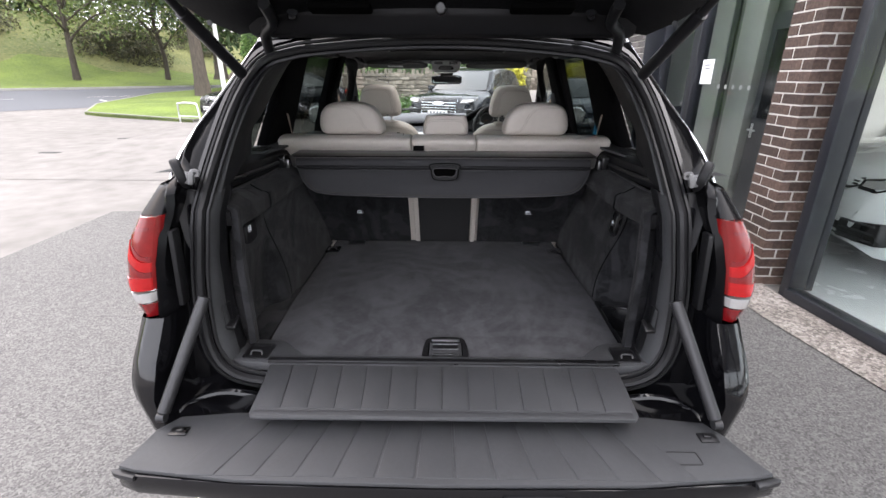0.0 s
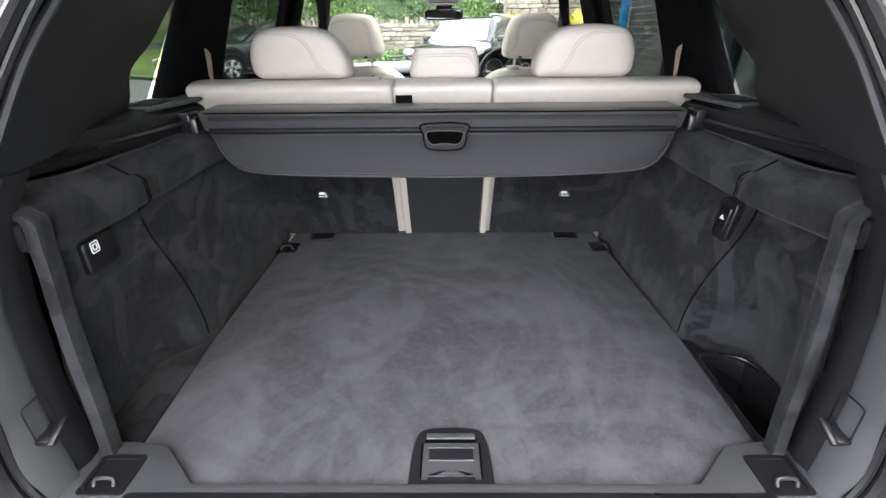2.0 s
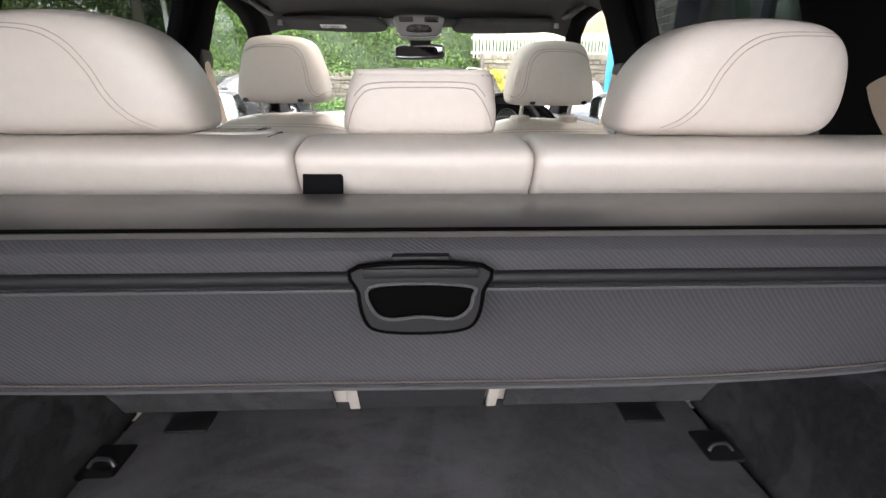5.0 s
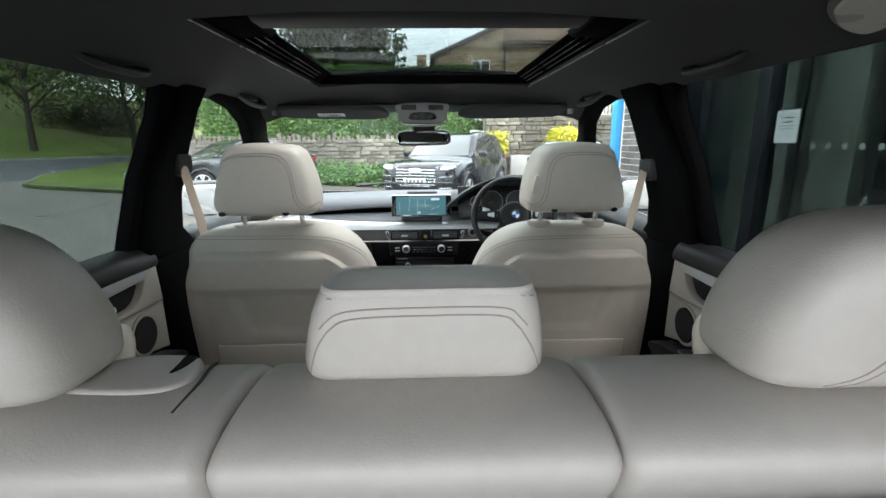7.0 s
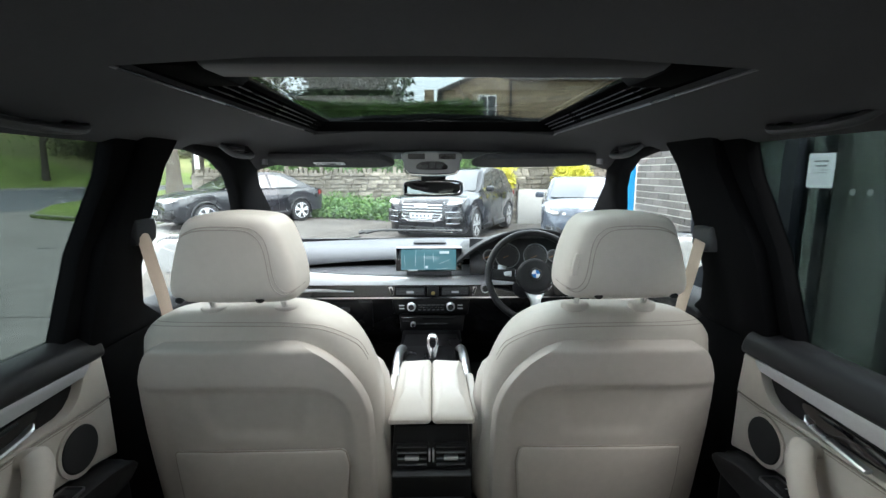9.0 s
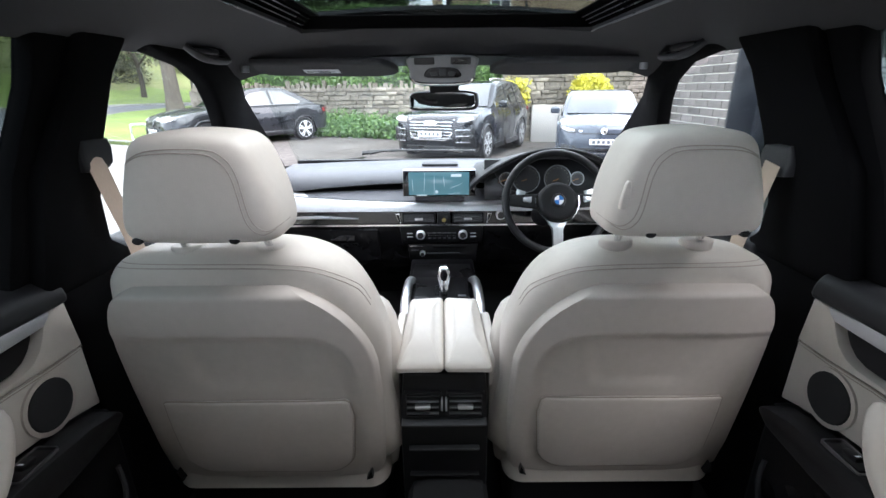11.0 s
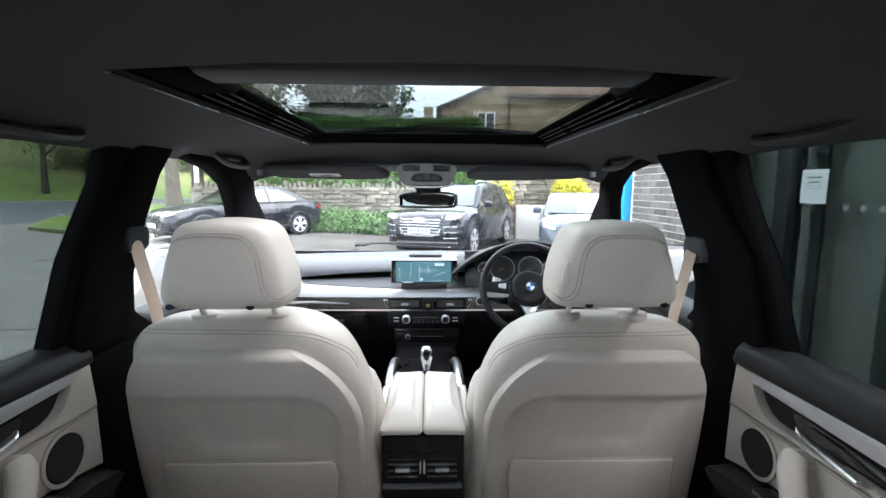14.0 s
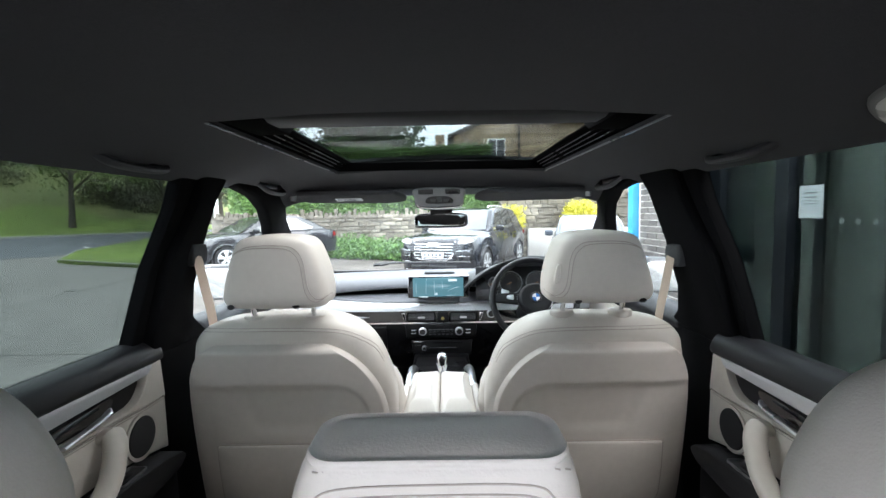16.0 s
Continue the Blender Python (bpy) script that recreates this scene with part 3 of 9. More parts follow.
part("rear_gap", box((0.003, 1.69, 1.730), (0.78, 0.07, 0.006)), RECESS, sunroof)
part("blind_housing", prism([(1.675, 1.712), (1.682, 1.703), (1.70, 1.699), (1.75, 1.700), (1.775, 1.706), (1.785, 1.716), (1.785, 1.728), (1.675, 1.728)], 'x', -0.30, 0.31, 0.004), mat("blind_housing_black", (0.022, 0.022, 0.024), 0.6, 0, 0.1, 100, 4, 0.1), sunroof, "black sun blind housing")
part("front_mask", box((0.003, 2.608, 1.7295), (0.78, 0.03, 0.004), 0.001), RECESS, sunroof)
part("roof_glass", box((0.003, 2.16, 1.736), (0.82, 0.98, 0.005)), GLASS_ROOF, sunroof, "green-tinted roof glass")
for o in [o for o in bpy.data.objects if o.name.split(".")[0] in ("quarter_window", "rear_door_window", "front_door_window", "roof_glass")]:
    o.visible_shadow = False

# ---- windscreen, bonnet, front ----


def screen_pt(u, v):
    x = lerp(-1, 1, u) * lerp(0.66, 0.775, v)
    return Vector((x, lerp(2.86, 3.68, v) + 0.10 * (1 - (2 * u - 1) ** 2) * v + 0.03 * (1 - (2 * u - 1) ** 2), lerp(1.645, 1.19, v) + 0.02 * math.sin(math.pi * v)))


part("windscreen", sheet(screen_pt, 16, 10, 0.005, (0, 0.3, 0.7)), GLASS_CLEAR, car, "clear windscreen").visible_shadow = False
part("bonnet", sheet(lambda u, v: Vector((lerp(-0.86, 0.86, u) * lerp(1, 0.84, v ** 2), lerp(3.62, 4.72, v) + 0.05 * math.sin(math.pi * u),
                                          1.165 - 0.20 * v ** 1.8 - 0.05 * abs(2 * u - 1) ** 2.2 - (0.02 if abs(2 * u - 1) < 0.3 else 0) * v)), 24, 14, 0.012, (0, 0, -1)), PAINT, car)
part("front_bumper", puff(rrect(1.62, 0.62, 0.10, 5, (0, 0.62)), 'y', 4.55, 4.84, 0.09), PAINT, car)
part("floor_pan", prism([(-0.90, 0.25), (0.90, 0.25), (0.90, 4.5), (-0.90, 4.5)], 'z', 0.28, 0.40, 0.02), PLASTIC, car)
part("rear_bulkhead", box((0, 0.24, 0.53), (1.5, 0.05, 0.34), 0.01), PAINT, car)
for s in (-1, 1):
    part("wiper", tube(curve([(s * 0.02 - 0.42, 3.735, 1.222), (s * 0.02 - 0.30, 3.76, 1.232), (s * 0.02 - 0.05 + 0.2 * s, 3.77, 1.226)], 4), [0.012] * 3 + [0.007] * 6, 6), PLASTIC_SMOOTH, car)

# door mirrors
for s in (-1, 1):
    housing = part("door_mirror", bent(puff(rrect(0.24, 0.165, 0.06, 5, (s * 0.985, 1.245)), 'y', 2.86, 2.97, 0.05, 0, 0.03), lambda c: Vector((c.x, c.y - s * 0.15 * (c.x - s * 0.985), c.z))), PAINT, car)
    part("mirror_glass", bent(puff(rrect(0.205, 0.13, 0.05, 5, (s * 0.985, 1.245)), 'y', 2.855, 2.862, 0.002), lambda c: Vector((c.x, c.y - s * 0.15 * (c.x - s * 0.985), c.z))), MIRROR, housing, "mirror glass")
    part("mirror_arm", box((s * 0.87, 2.93, 1.19), (0.09, 0.05, 0.04), 0.012), PAINT, housing)


# ---- wheels of a car ----
def wheel_parts(parent, c, rad, width, side, rim_mat, spokes=5, name="wheel"):
    tyre = part(name, turned([(rad * 0.66, -width / 2), (rad * 0.93, -width / 2), (rad, -width * 0.36), (rad, width * 0.36), (rad * 0.93, width / 2), (rad * 0.66, width / 2)], c, 'x', 28), RUBBER, parent)
    f = side * width / 2
    part("rim", turned([(rad * 0.66, f * 0.2), (rad * 0.70, f * 1.0), (rad * 0.655, f * 1.03), (rad * 0.60, f * 0.5), (rad * 0.60, f * 0.1)], c, 'x', 28), rim_mat, tyre)
    for k in range(spokes):
        a = 2 * math.pi * k / spokes + 0.3
        bm = merged(*[prism([(0.03 * rad, -0.08 * rad), (0.66 * rad, -0.20 * rad + w), (0.66 * rad, -0.05 * rad + w), (0.08 * rad, 0.06 * rad)], 'x', min(f * 0.70, f * 1.02), max(f * 0.70, f * 1.02), 0.004) for w in (0, 0.25 * rad)])
        part("spoke", moved(bm, Matrix.Translation(c) @ Matrix.Rotation(a, 4, 'X')), rim_mat, tyre)
    part("hub", turned([(0.0, f * 0.6), (0.13 * rad, f * 0.6), (0.13 * rad, f * 0.98), (0.0, f)], c, 'x', 14), rim_mat, tyre)
    return tyre


for s in (-1, 1):
    for y in (0.95, 3.88):
        wheel_parts(car, (s * 0.84, y, 0.365), 0.365, 0.27, s, SATIN)

# ---- rear: channel, seal, lamps, bumper ----


def band(rows):
    """A strip round the opening through (grow, back) rows."""
    return loft([seal_loop(g, b) for g, b in rows], caps=False)


part("boot_frame", band([(-0.012, -0.03), (-0.012, 0.0), (0.018, 0.004), (0.026, -0.035), (0.036, -0.038), (0.040, -0.012), (0.052, -0.014), (0.056, -0.06), (0.05, -0.12)]), PAINT, car, "black painted boot opening frame")
seal = part("boot_seal", tube(seal_loop(0.002, 0.006), 0.0125, 8, True, up=(0, 1, 0)), RUBBER, car, "ribbed black rubber seal")
part("seal_lip", tube(seal_loop(0.022, 0.004), 0.006, 6, True, up=(0, 1, 0)), RUBBER, seal)
part("seal_lip", tube(seal_loop(-0.017, -0.002), 0.006, 6, True, up=(0, 1, 0)), RUBBER, seal)


LAMP_Z = (0.93, 0.98, 1.03, 1.10, 1.16, 1.206)
LAMP_IN, LAMP_OUT = (0.762, 0.754, 0.747, 0.735, 0.724, 0.714), (0.797, 0.818, 0.822, 0.812, 0.792, 0.765)


def corner_panel():
    """The dark corner between seal channel and lamp: stepped, upright."""
    rings = []
    for z in [0.70, 0.78, 0.86, 0.93, 1.0, 1.08, 1.15, 1.20, 1.225, 1.25, 1.27, 1.285, 1.30, 1.34, 1.40, 1.46, 1.52, 1.57, 1.61, 1.64]:
        y, e = rear_y(z), interp(z, LAMP_Z + (1.25, 1.285, 1.3, 1.36), LAMP_IN + (0.712, 0.722, 0.735, 0.736))
        e = pillar_x(0.3, z) - 0.007 if z > 1.36 else e
        k = interp(z, (0.7, 1.16, 1.32, 1.48, 1.575, 1.64), (0.668, 0.668, 0.652, 0.622, 0.572, 0.46)) - 0.668
        rise = step(1.255, 1.30, z)
        yb = lerp(0.172 + 0.06 * step(1.10, 1.25, z), y + 0.01, rise)
        rings.append([Vector(q) for q in ((0.668 + k, y + 0.12, z), (0.674 + k, y + 0.035, z), (0.682 + k, y + 0.022, z), (lerp(0.682 + k, e, 0.45), y + 0.016, z), (e - 0.022, yb + 0.012, z), (e - 0.006, yb, z), (e - 0.001, yb + 0.004, z), (e + 0.002, yb + 0.05, z), (e + 0.03 if z < 1.34 else e + 0.004, y + 0.14, z), (0.80 if z < 1.34 else e + 0.006, y + 0.2, z))])
    return loft(rings, closed=False, caps=False)


both("corner_panel", corner_panel, mat("satin_black_panel", (0.004, 0.004, 0.0046), 0.2, 0, 0.15, 60, 4, 0.04, spec=0.12), car, "satin black corner panel", 40)


def shoulder():
    """Painted shoulder from the lamp's top to the window trim."""
    def at(u, v):
        z = lerp(1.207, 1.262, v)
        x0_, x1_ = lerp(0.708, 0.722, v), lerp(0.766, 0.765, v)
        x = lerp(x0_, x1_, min(u / 0.55, 1)) + 0.03 * max(0, u - 0.55)
        return Vector((x, 0.205 + 0.10 * v + 0.30 * max(0, u - 0.5) ** 1.4 - 0.01 * math.sin(math.pi * min(1, u / 0.55)), z))
    return sheet(at, 16, 6, 0.012, (-0.3, 0.9, -0.2))


both("rear_shoulder", shoulder, MATS["satin_black_panel"], car, "", 60)
both("drain_channel", lambda: prism([(0.698, 0.95), (0.712, 0.95), (0.700, 1.165), (0.686, 1.165)], 'y', 0.195, 0.23, 0.003), PLASTIC, car)
ZINC = mat("zinc_plated_metal", (0.17, 0.17, 0.172), 0.5, 0.35, 0.1, 60, 8, 0.1)
both("latch_cup", lambda: moved(puff(oval(0.075, 0.088, 24), 'x', -0.012, 0.012, 0.006), pose(0.708, 0.315, 1.288, 0, 12, -35)), PLASTIC, car)
both("striker_latch", lambda: merged(box((0.688, 0.305, 1.281), (0.036, 0.03, 0.03), 0.005, (0, -12, -20)), box((0.668, 0.30, 1.284), (0.012, 0.034, 0.038), 0.003, (0, -12, -20)),
                                     moved(frame_plate(oval(0.026, 0.020, 16), oval(0.012, 0.008, 16), 'y', -0.004, 0.004, 0.001), pose(0.655, 0.296, 1.296, 0, -15, 0))), ZINC, car, "zinc-plated striker latch")
both("seal_flange", lambda: bent(prism([(0.668, 1.245), (0.696, 1.248), (0.701, 1.235), (0.700, 1.18), (0.690, 1.12), (0.668, 1.07)], 'y', 0.0, 0.012, 0.003), lambda c: Vector((c.x, rear_y(c.z) + c.y - 0.004, c.z))), PLASTIC, car)


def lamp_shell(z0, z1, grow, u0=0.0, u1=1.0, thick=0.022, sweep=0.0):
    """The wrap-round tail lamp between two heights and two stations round the corner."""
    way = curve([(0.0, 0.0, 0.012), (0.25, 0.0, 0.003), (0.5, 0.0, 0.0), (0.78, 0.0, 0.006), (0.93, 0.0, 0.022), (1.0, 0.0, 0.055), (1.0, 0.008, 0.13), (1.0, 0.016, 0.27)], 4)

    def at(u, v):
        z = lerp(z0, z1, v) + sweep * u ** 2.5
        k = lerp(u0, u1, u) * (len(way) - 1)
        i = min(int(k), len(way) - 2)
        q = way[i].lerp(way[i + 1], k - i)
        a, b = interp(z, LAMP_Z, LAMP_IN), interp(z, LAMP_Z, LAMP_OUT)
        n2 = Vector((0.2 + 0.8 * step(0.8, 1.0, q.x), -1 + 0.6 * step(0.8, 1.0, q.x))).normalized()
        y = 0.160 + 0.018 * ((z - 1.0) / 0.2) ** 2 * (z > 1.0) + 0.06 * max(0, 0.99 - z) - 0.006 * math.sin(math.pi * (z - 0.93) / 0.276)
        return Vector((lerp(a, b, q.x) + q.y + n2.x * grow, y + q.z + n2.y * grow, z))
    return sheet(at, 26, 12, thick, (-0.45, 0.9, 0))


for s in (-1, 1):
    def sided(bm, s=s):
        return bm if s > 0 else mirrored(bm)
    lens = part("tail_lamp", sided(lamp_shell(1.012, 1.206, 0.0)), RED_LENS, car, "red wrap-round tail lamp")
    part("light_band", sided(lamp_shell(1.012, 1.048, 0.0025, 0.02, 0.86, 0.008)), RED_BRIGHT, lens)
    part("light_band", sided(lamp_shell(1.050, 1.062, 0.0012, 0.03, 0.50, 0.006, 0.055)), RED_DARK, lens)
    part("light_band", sided(lamp_shell(1.064, 1.090, 0.0035, 0.03, 0.48, 0.010, 0.060)), RED_BRIGHT, lens)
    part("light_band", sided(lamp_shell(1.094, 1.104, 0.0012, 0.04, 0.46, 0.006, 0.060)), RED_DARK, lens)
    part("light_band", sided(lamp_shell(1.172, 1.180, 0.0010, 0.12, 0.60, 0.004)), RED_DARK, lens)
    part("reverse_lens", sided(lamp_shell(0.976, 1.004, 0.002, 0.06, 0.56)), CLEAR_LENS, lens, "clear reversing lens")
    part("lower_lens", sided(lamp_shell(0.932, 0.971, -0.001)), RED_DARK, lens, "dark red reflector")

# rear bumper: corner pods with fog reflector, middle well under the tailgate


def bumper_corner():
    zs = [0.34, 0.40, 0.50, 0.60, 0.66, 0.70, 0.74, 0.77, 0.80, 0.84, 0.88, 0.91, 0.934]
    xo = [0.70, 0.76, 0.775, 0.78, 0.786, 0.795, 0.812, 0.822, 0.824, 0.822, 0.818, 0.816, 0.815]
    yb = [0.115, 0.075, 0.058, 0.052, 0.050, 0.052, 0.056, 0.062, 0.070, 0.088, 0.115, 0.135, 0.15]
    rings = []
    for z, x, y in zip(zs, xo, yb):
        inn = interp(z, (0.3, 0.58, 0.66, 0.72, 0.80, 0.94), (0.55, 0.62, 0.715, 0.738, 0.728, 0.722))
        rings.append([Vector(q) for q in ((inn - 0.01, y + 0.25, z), (inn, y + 0.06, z), (inn + 0.004, y + 0.02, z), (inn + 0.010, y + 0.004, z), (lerp(inn, x, 0.5), y, z), (lerp(inn, x, 0.8), y + 0.012, z), (x - 0.008, y + 0.04, z), (x + 0.006, y + 0.12, z), (lerp(x, 0.83, 0.6), 0.33, z), (0.848, 0.45, z))])
    return loft(rings, closed=False, caps=False)


both("bumper_corner", bumper_corner, PAINT, car, "", 50)
both("red_reflector", lambda: box((0.77, 0.025, 0.575), (0.07, 0.015, 0.03), 0.004), RED_DARK, car)
part("rear_bumper", prism([(0.02, 0.30), (-0.02, 0.40), (0.0, 0.56), (0.08, 0.60), (0.24, 0.64), (0.24, 0.30)], 'x', -0.62, 0.62, 0.015), PAINT, car)


def bumper_well():
    pts = curve([(0.48, 0.17, 0.66), (0.54, 0.16, 0.685), (0.62, 0.155, 0.695), (0.69, 0.135, 0.68), (0.725, 0.10, 0.65), (0.75, 0.06, 0.61)], 4)
    return tube(pts, 0.011, 8)


both("bumper_rim", bumper_well, PAINT, car)
both("bumper_cup", lambda: turned([(0.0, 0.61), (0.05, 0.61), (0.056, 0.635), (0.062, 0.643), (0.068, 0.638), (0.068, 0.58)], (0.61, 0.12, 0), 'z', 24), PAINT, car)
both("exhaust_pipe", lambda: turned([(0.035, 0.22), (0.055, 0.20), (0.062, 0.05), (0.058, 0.0), (0.05, 0.0), (0.05, 0.18)], (0.67, 0.03, 0.345), 'y', 24), CHROME, car, "chrome tailpipe")

# lower tailgate, open flat
GATE_Z = 0.70
lower = part("lower_tailgate", prism([(-0.40, -0.153), (0.0, -0.158), (0.40, -0.153), (0.70, -0.132), (0.783, -0.113), (0.765, -0.085), (0.735, 0.0), (0.715, 0.06), (0.62, 0.18), (-0.62, 0.18), (-0.715, 0.06), (-0.725, 0.0), (-0.737, -0.085), (-0.747, -0.113), (-0.69, -0.132)], 'z', GATE_Z - 0.07, GATE_Z - 0.012, 0.012), PAINT, car, "black painted lower tailgate folded down")
part("gate_lining", prism([(-0.733, -0.113), (-0.69, -0.124), (-0.45, -0.148), (0.0, -0.155), (0.45, -0.148), (0.715, -0.124), (0.768, -0.112), (0.750, -0.08), (0.722, 0.0), (0.690, 0.050), (0.55, 0.068), (-0.53, 0.068), (-0.675, 0.050), (-0.712, 0.0), (-0.724, -0.08)], 'z', GATE_Z - 0.011, GATE_Z, 0.003), PLASTIC_GREY, lower, "grained dark grey plastic lining")
for k in range(13):
    t = k / 12
    xa, xb = lerp(-0.46, 0.46, t), lerp(-0.545, 0.545, t)
    part("rib", prism([(xa - 0.0355, 0.055), (xa + 0.0355, 0.055), (xb + 0.0425, -0.138), (xb - 0.0425, -0.138)], 'z', GATE_Z - 0.002, GATE_Z + 0.0022, 0.002), PLASTIC_GREY, lower)
for s in (-1, 1):
    part("gate_catch", merged(box((s * 0.662 + 0.012, -0.005, GATE_Z + 0.001), (0.045, 0.03, 0.006), 0.002), box((s * 0.659 + 0.012, -0.003, GATE_Z + 0.006), (0.018, 0.014, 0.006), 0.002)), PLASTIC_SMOOTH, lower)
    part("gate_edge_trim", prism([(s * 0.705 + 0.018, -0.137), (s * 0.758 + 0.018, -0.124), (s * 0.77 + 0.018, -0.115), (s * 0.755 + 0.018, -0.108), (s * 0.705 + 0.018, -0.115)], 'z', GATE_Z - 0.026, GATE_Z - 0.013, 0.002), STAY, lower)
part("service_lid", frame_plate(rrect(0.075, 0.04, 0.006, 3, (0.585, -0.07)), rrect(0.071, 0.036, 0.005, 3, (0.585, -0.07)), 'z', GATE_Z - 0.001, GATE_Z + 0.0012), PLASTIC_SMOOTH, lower)
part("grip_recess", puff(rrect(0.14, 0.02, 0.009, 4, (0.22, GATE_Z - 0.04)), 'y', -0.170, -0.15, 0.004), PLASTIC_SMOOTH, lower)
# ribbed bridge flap between sill and tailgate
flap = part("bridge_flap", prism([(-0.462, -0.012), (0.488, -0.008), (0.50, 0.005), (0.512, 0.205), (-0.488, 0.205), (-0.47, 0.005)], 'z', 0.745, 0.757, 0.004), PLASTIC_GREY, car, "ribbed dark grey plastic bridge flap")
for k in range(14):
    t = k / 13
    xa, xb = lerp(-0.455, 0.475, t), lerp(-0.43, 0.455, t)
    part("rib", prism([(xa - 0.034, 0.198), (xa + 0.034, 0.198), (xb + 0.0335, 0.018), (xb - 0.0335, 0.018)], 'z', 0.755, 0.7592, 0.002), PLASTIC_GREY, flap)
part("flap_edge", box((0.013, 0.001, 0.7565), (0.945, 0.020, 0.005), 0.002), PLASTIC_GREY, flap)
# tailgate stay bars
both("gate_stay", lambda: merged(tube([(0.622, 0.17, 0.99), (0.665, 0.09, 0.85), (0.70, 0.025, 0.735)], 0.0155, 12), turned([(0.0, -0.008), (0.013, -0.008), (0.013, 0.012), (0.0, 0.012)], (0.703, 0.02, 0.722), 'x', 10)), STAY, car, "grey metal stay bar")

# upper tailgate, raised


def gate_pt(u, v):
    """Inner face of the raised tailgate: v from hinge to tip, u across."""
    y, z = interp(v, (0, 0.25, 0.6, 1), (0.58, 0.36, 0.02, -0.42)), interp(v, (0, 0.25, 0.6, 1), (1.665, 1.725, 1.83, 2.05))
    w = interp(v, (0, 0.12, 0.4, 1), (0.60, 0.645, 0.67, 0.66))
    return Vector((lerp(-w, w, u), y, z + 0.035 * (1 - abs(2 * u - 1) ** 2.5) - 0.012 * (abs(2 * u - 1) > 0.9)))


upper = part("upper_tailgate", sheet(gate_pt, 24, 20, 0.10, (0, 0.35, 0.93)), mat("tailgate_lining", (0.0065, 0.0065, 0.0072), 0.5, 0, 0.12, 120, 4, 0.28, 900, spec=0.15), car, "raised black tailgate with plastic inner lining", 30)
for s in (-1, 1):
    part("gas_strut", merged(tube([(s * 0.585, 0.52, 1.545), (s * 0.615, 0.30, 1.68)], 0.017, 10), tube([(s * 0.615, 0.30, 1.68), (s * 0.63, 0.12, 1.79)], 0.011, 10)), PLASTIC_SMOOTH, upper)
    part("hinge_arm", tube(curve([(s * 0.42, 0.66, 1.64), (s * 0.43, 0.60, 1.70), (s * 0.42, 0.52, 1.69), (s * 0.40, 0.46, 1.70)], 4), 0.014, 8, flat=0.6), PAINT, upper)
    part("cable_sleeve", tube(curve([(s * 0.53, 0.62, 1.60), (s * 0.52, 0.57, 1.655), (s * 0.47, 0.50, 1.68), (s * 0.46, 0.42, 1.715)], 5), 0.016, 10), RUBBER, upper)
    part("trim_clip", turned([(0.0, 0.0), (0.007, 0.0), (0.006, 0.005), (0.0, 0.006)], (s * 0.60, 0.40, 1.668), 'y', 12), STAY, upper)
    part("lining_recess", box((s * 0.27, 0.46, 1.71), (0.17, 0.05, 0.02), 0.008, (-15, 0, 0)), RECESS, upper)
part("hinge_cover", prism([(0.60, 1.645), (0.56, 1.652), (0.52, 1.70), (0.52, 1.735), (0.62, 1.755), (0.64, 1.70)], 'x', -0.56, 0.56, 0.006), PLASTIC, upper, "black panel between hinges")
part("grab_cup", puff(oval(0.03, 0.035, 16, (0, 1.705)), 'y', 0.41, 0.45, 0.006), PLASTIC_SMOOTH, upper)

# ---- luggage space ----
boot_floor = part("boot_floor", prism([(-0.545, 0.32), (-0.47, 0.30), (-0.40, 0.238), (0.415, 0.238), (0.485, 0.30), (0.57, 0.32), (0.577, 0.66), (0.555, 1.10), (0.55, 1.33), (-0.55, 1.33), (-0.555, 1.10), (-0.56, 0.66)], 'z', 0.715, 0.745, 0.004), CARPET, None)
tagged(boot_floor, "dark grey brushed carpet boot floor panel", "boot floor")
LIFT = [tuple(p) for p in curve([(-0.072, 0.240), (-0.070, 0.30), (-0.062, 0.352), (-0.045, 0.370), (0.0, 0.374), (0.045, 0.370), (0.062, 0.352), (0.070, 0.30), (0.072, 0.240)], 5)]
handle = part("lift_handle", moved(puff(LIFT, 'z', 0.742, 0.7505, 0.003), Matrix.Translation((0.018, 0, 0))), PLASTIC, boot_floor, "dark grey plastic lift handle")
part("bright_bar", box((0.018, 0.351, 0.7515), (0.088, 0.013, 0.004), 0.0015), SATIN, handle, "bright metal bar")
part("handle_slot", box((0.018, 0.341, 0.7504), (0.092, 0.008, 0.002)), RECESS, handle)
part("paddle", puff([(x + 0.018, y) for x, y in [(-0.050, 0.262), (-0.048, 0.336), (0.048, 0.336), (0.050, 0.262), (0.040, 0.262), (0.038, 0.270), (-0.038, 0.270), (-0.040, 0.262)]], 'z', 0.749, 0.7522, 0.001, seg=2, ring=2), PLASTIC_GREY, handle)
for s in (-1, 1):
    part("side_gap", box((0.018 + s * 0.0515, 0.300, 0.7502), (0.0026, 0.072, 0.002)), RECESS, handle)
part("finger_panel", puff(rrect(0.078, 0.024, 0.003, 3, (0.018, 0.312)), 'z', 0.750, 0.7527, 0.001, seg=2, ring=2), PLASTIC, handle)
for y, w in ((0.325, 0.080), (0.299, 0.078), (0.268, 0.080), (0.2405, 0.140)):
    part("edge_line", box((0.018, y, 0.7524 if y > 0.25 else 0.7505), (w, 0.0022, 0.0016), 0.0006), SATIN, handle)
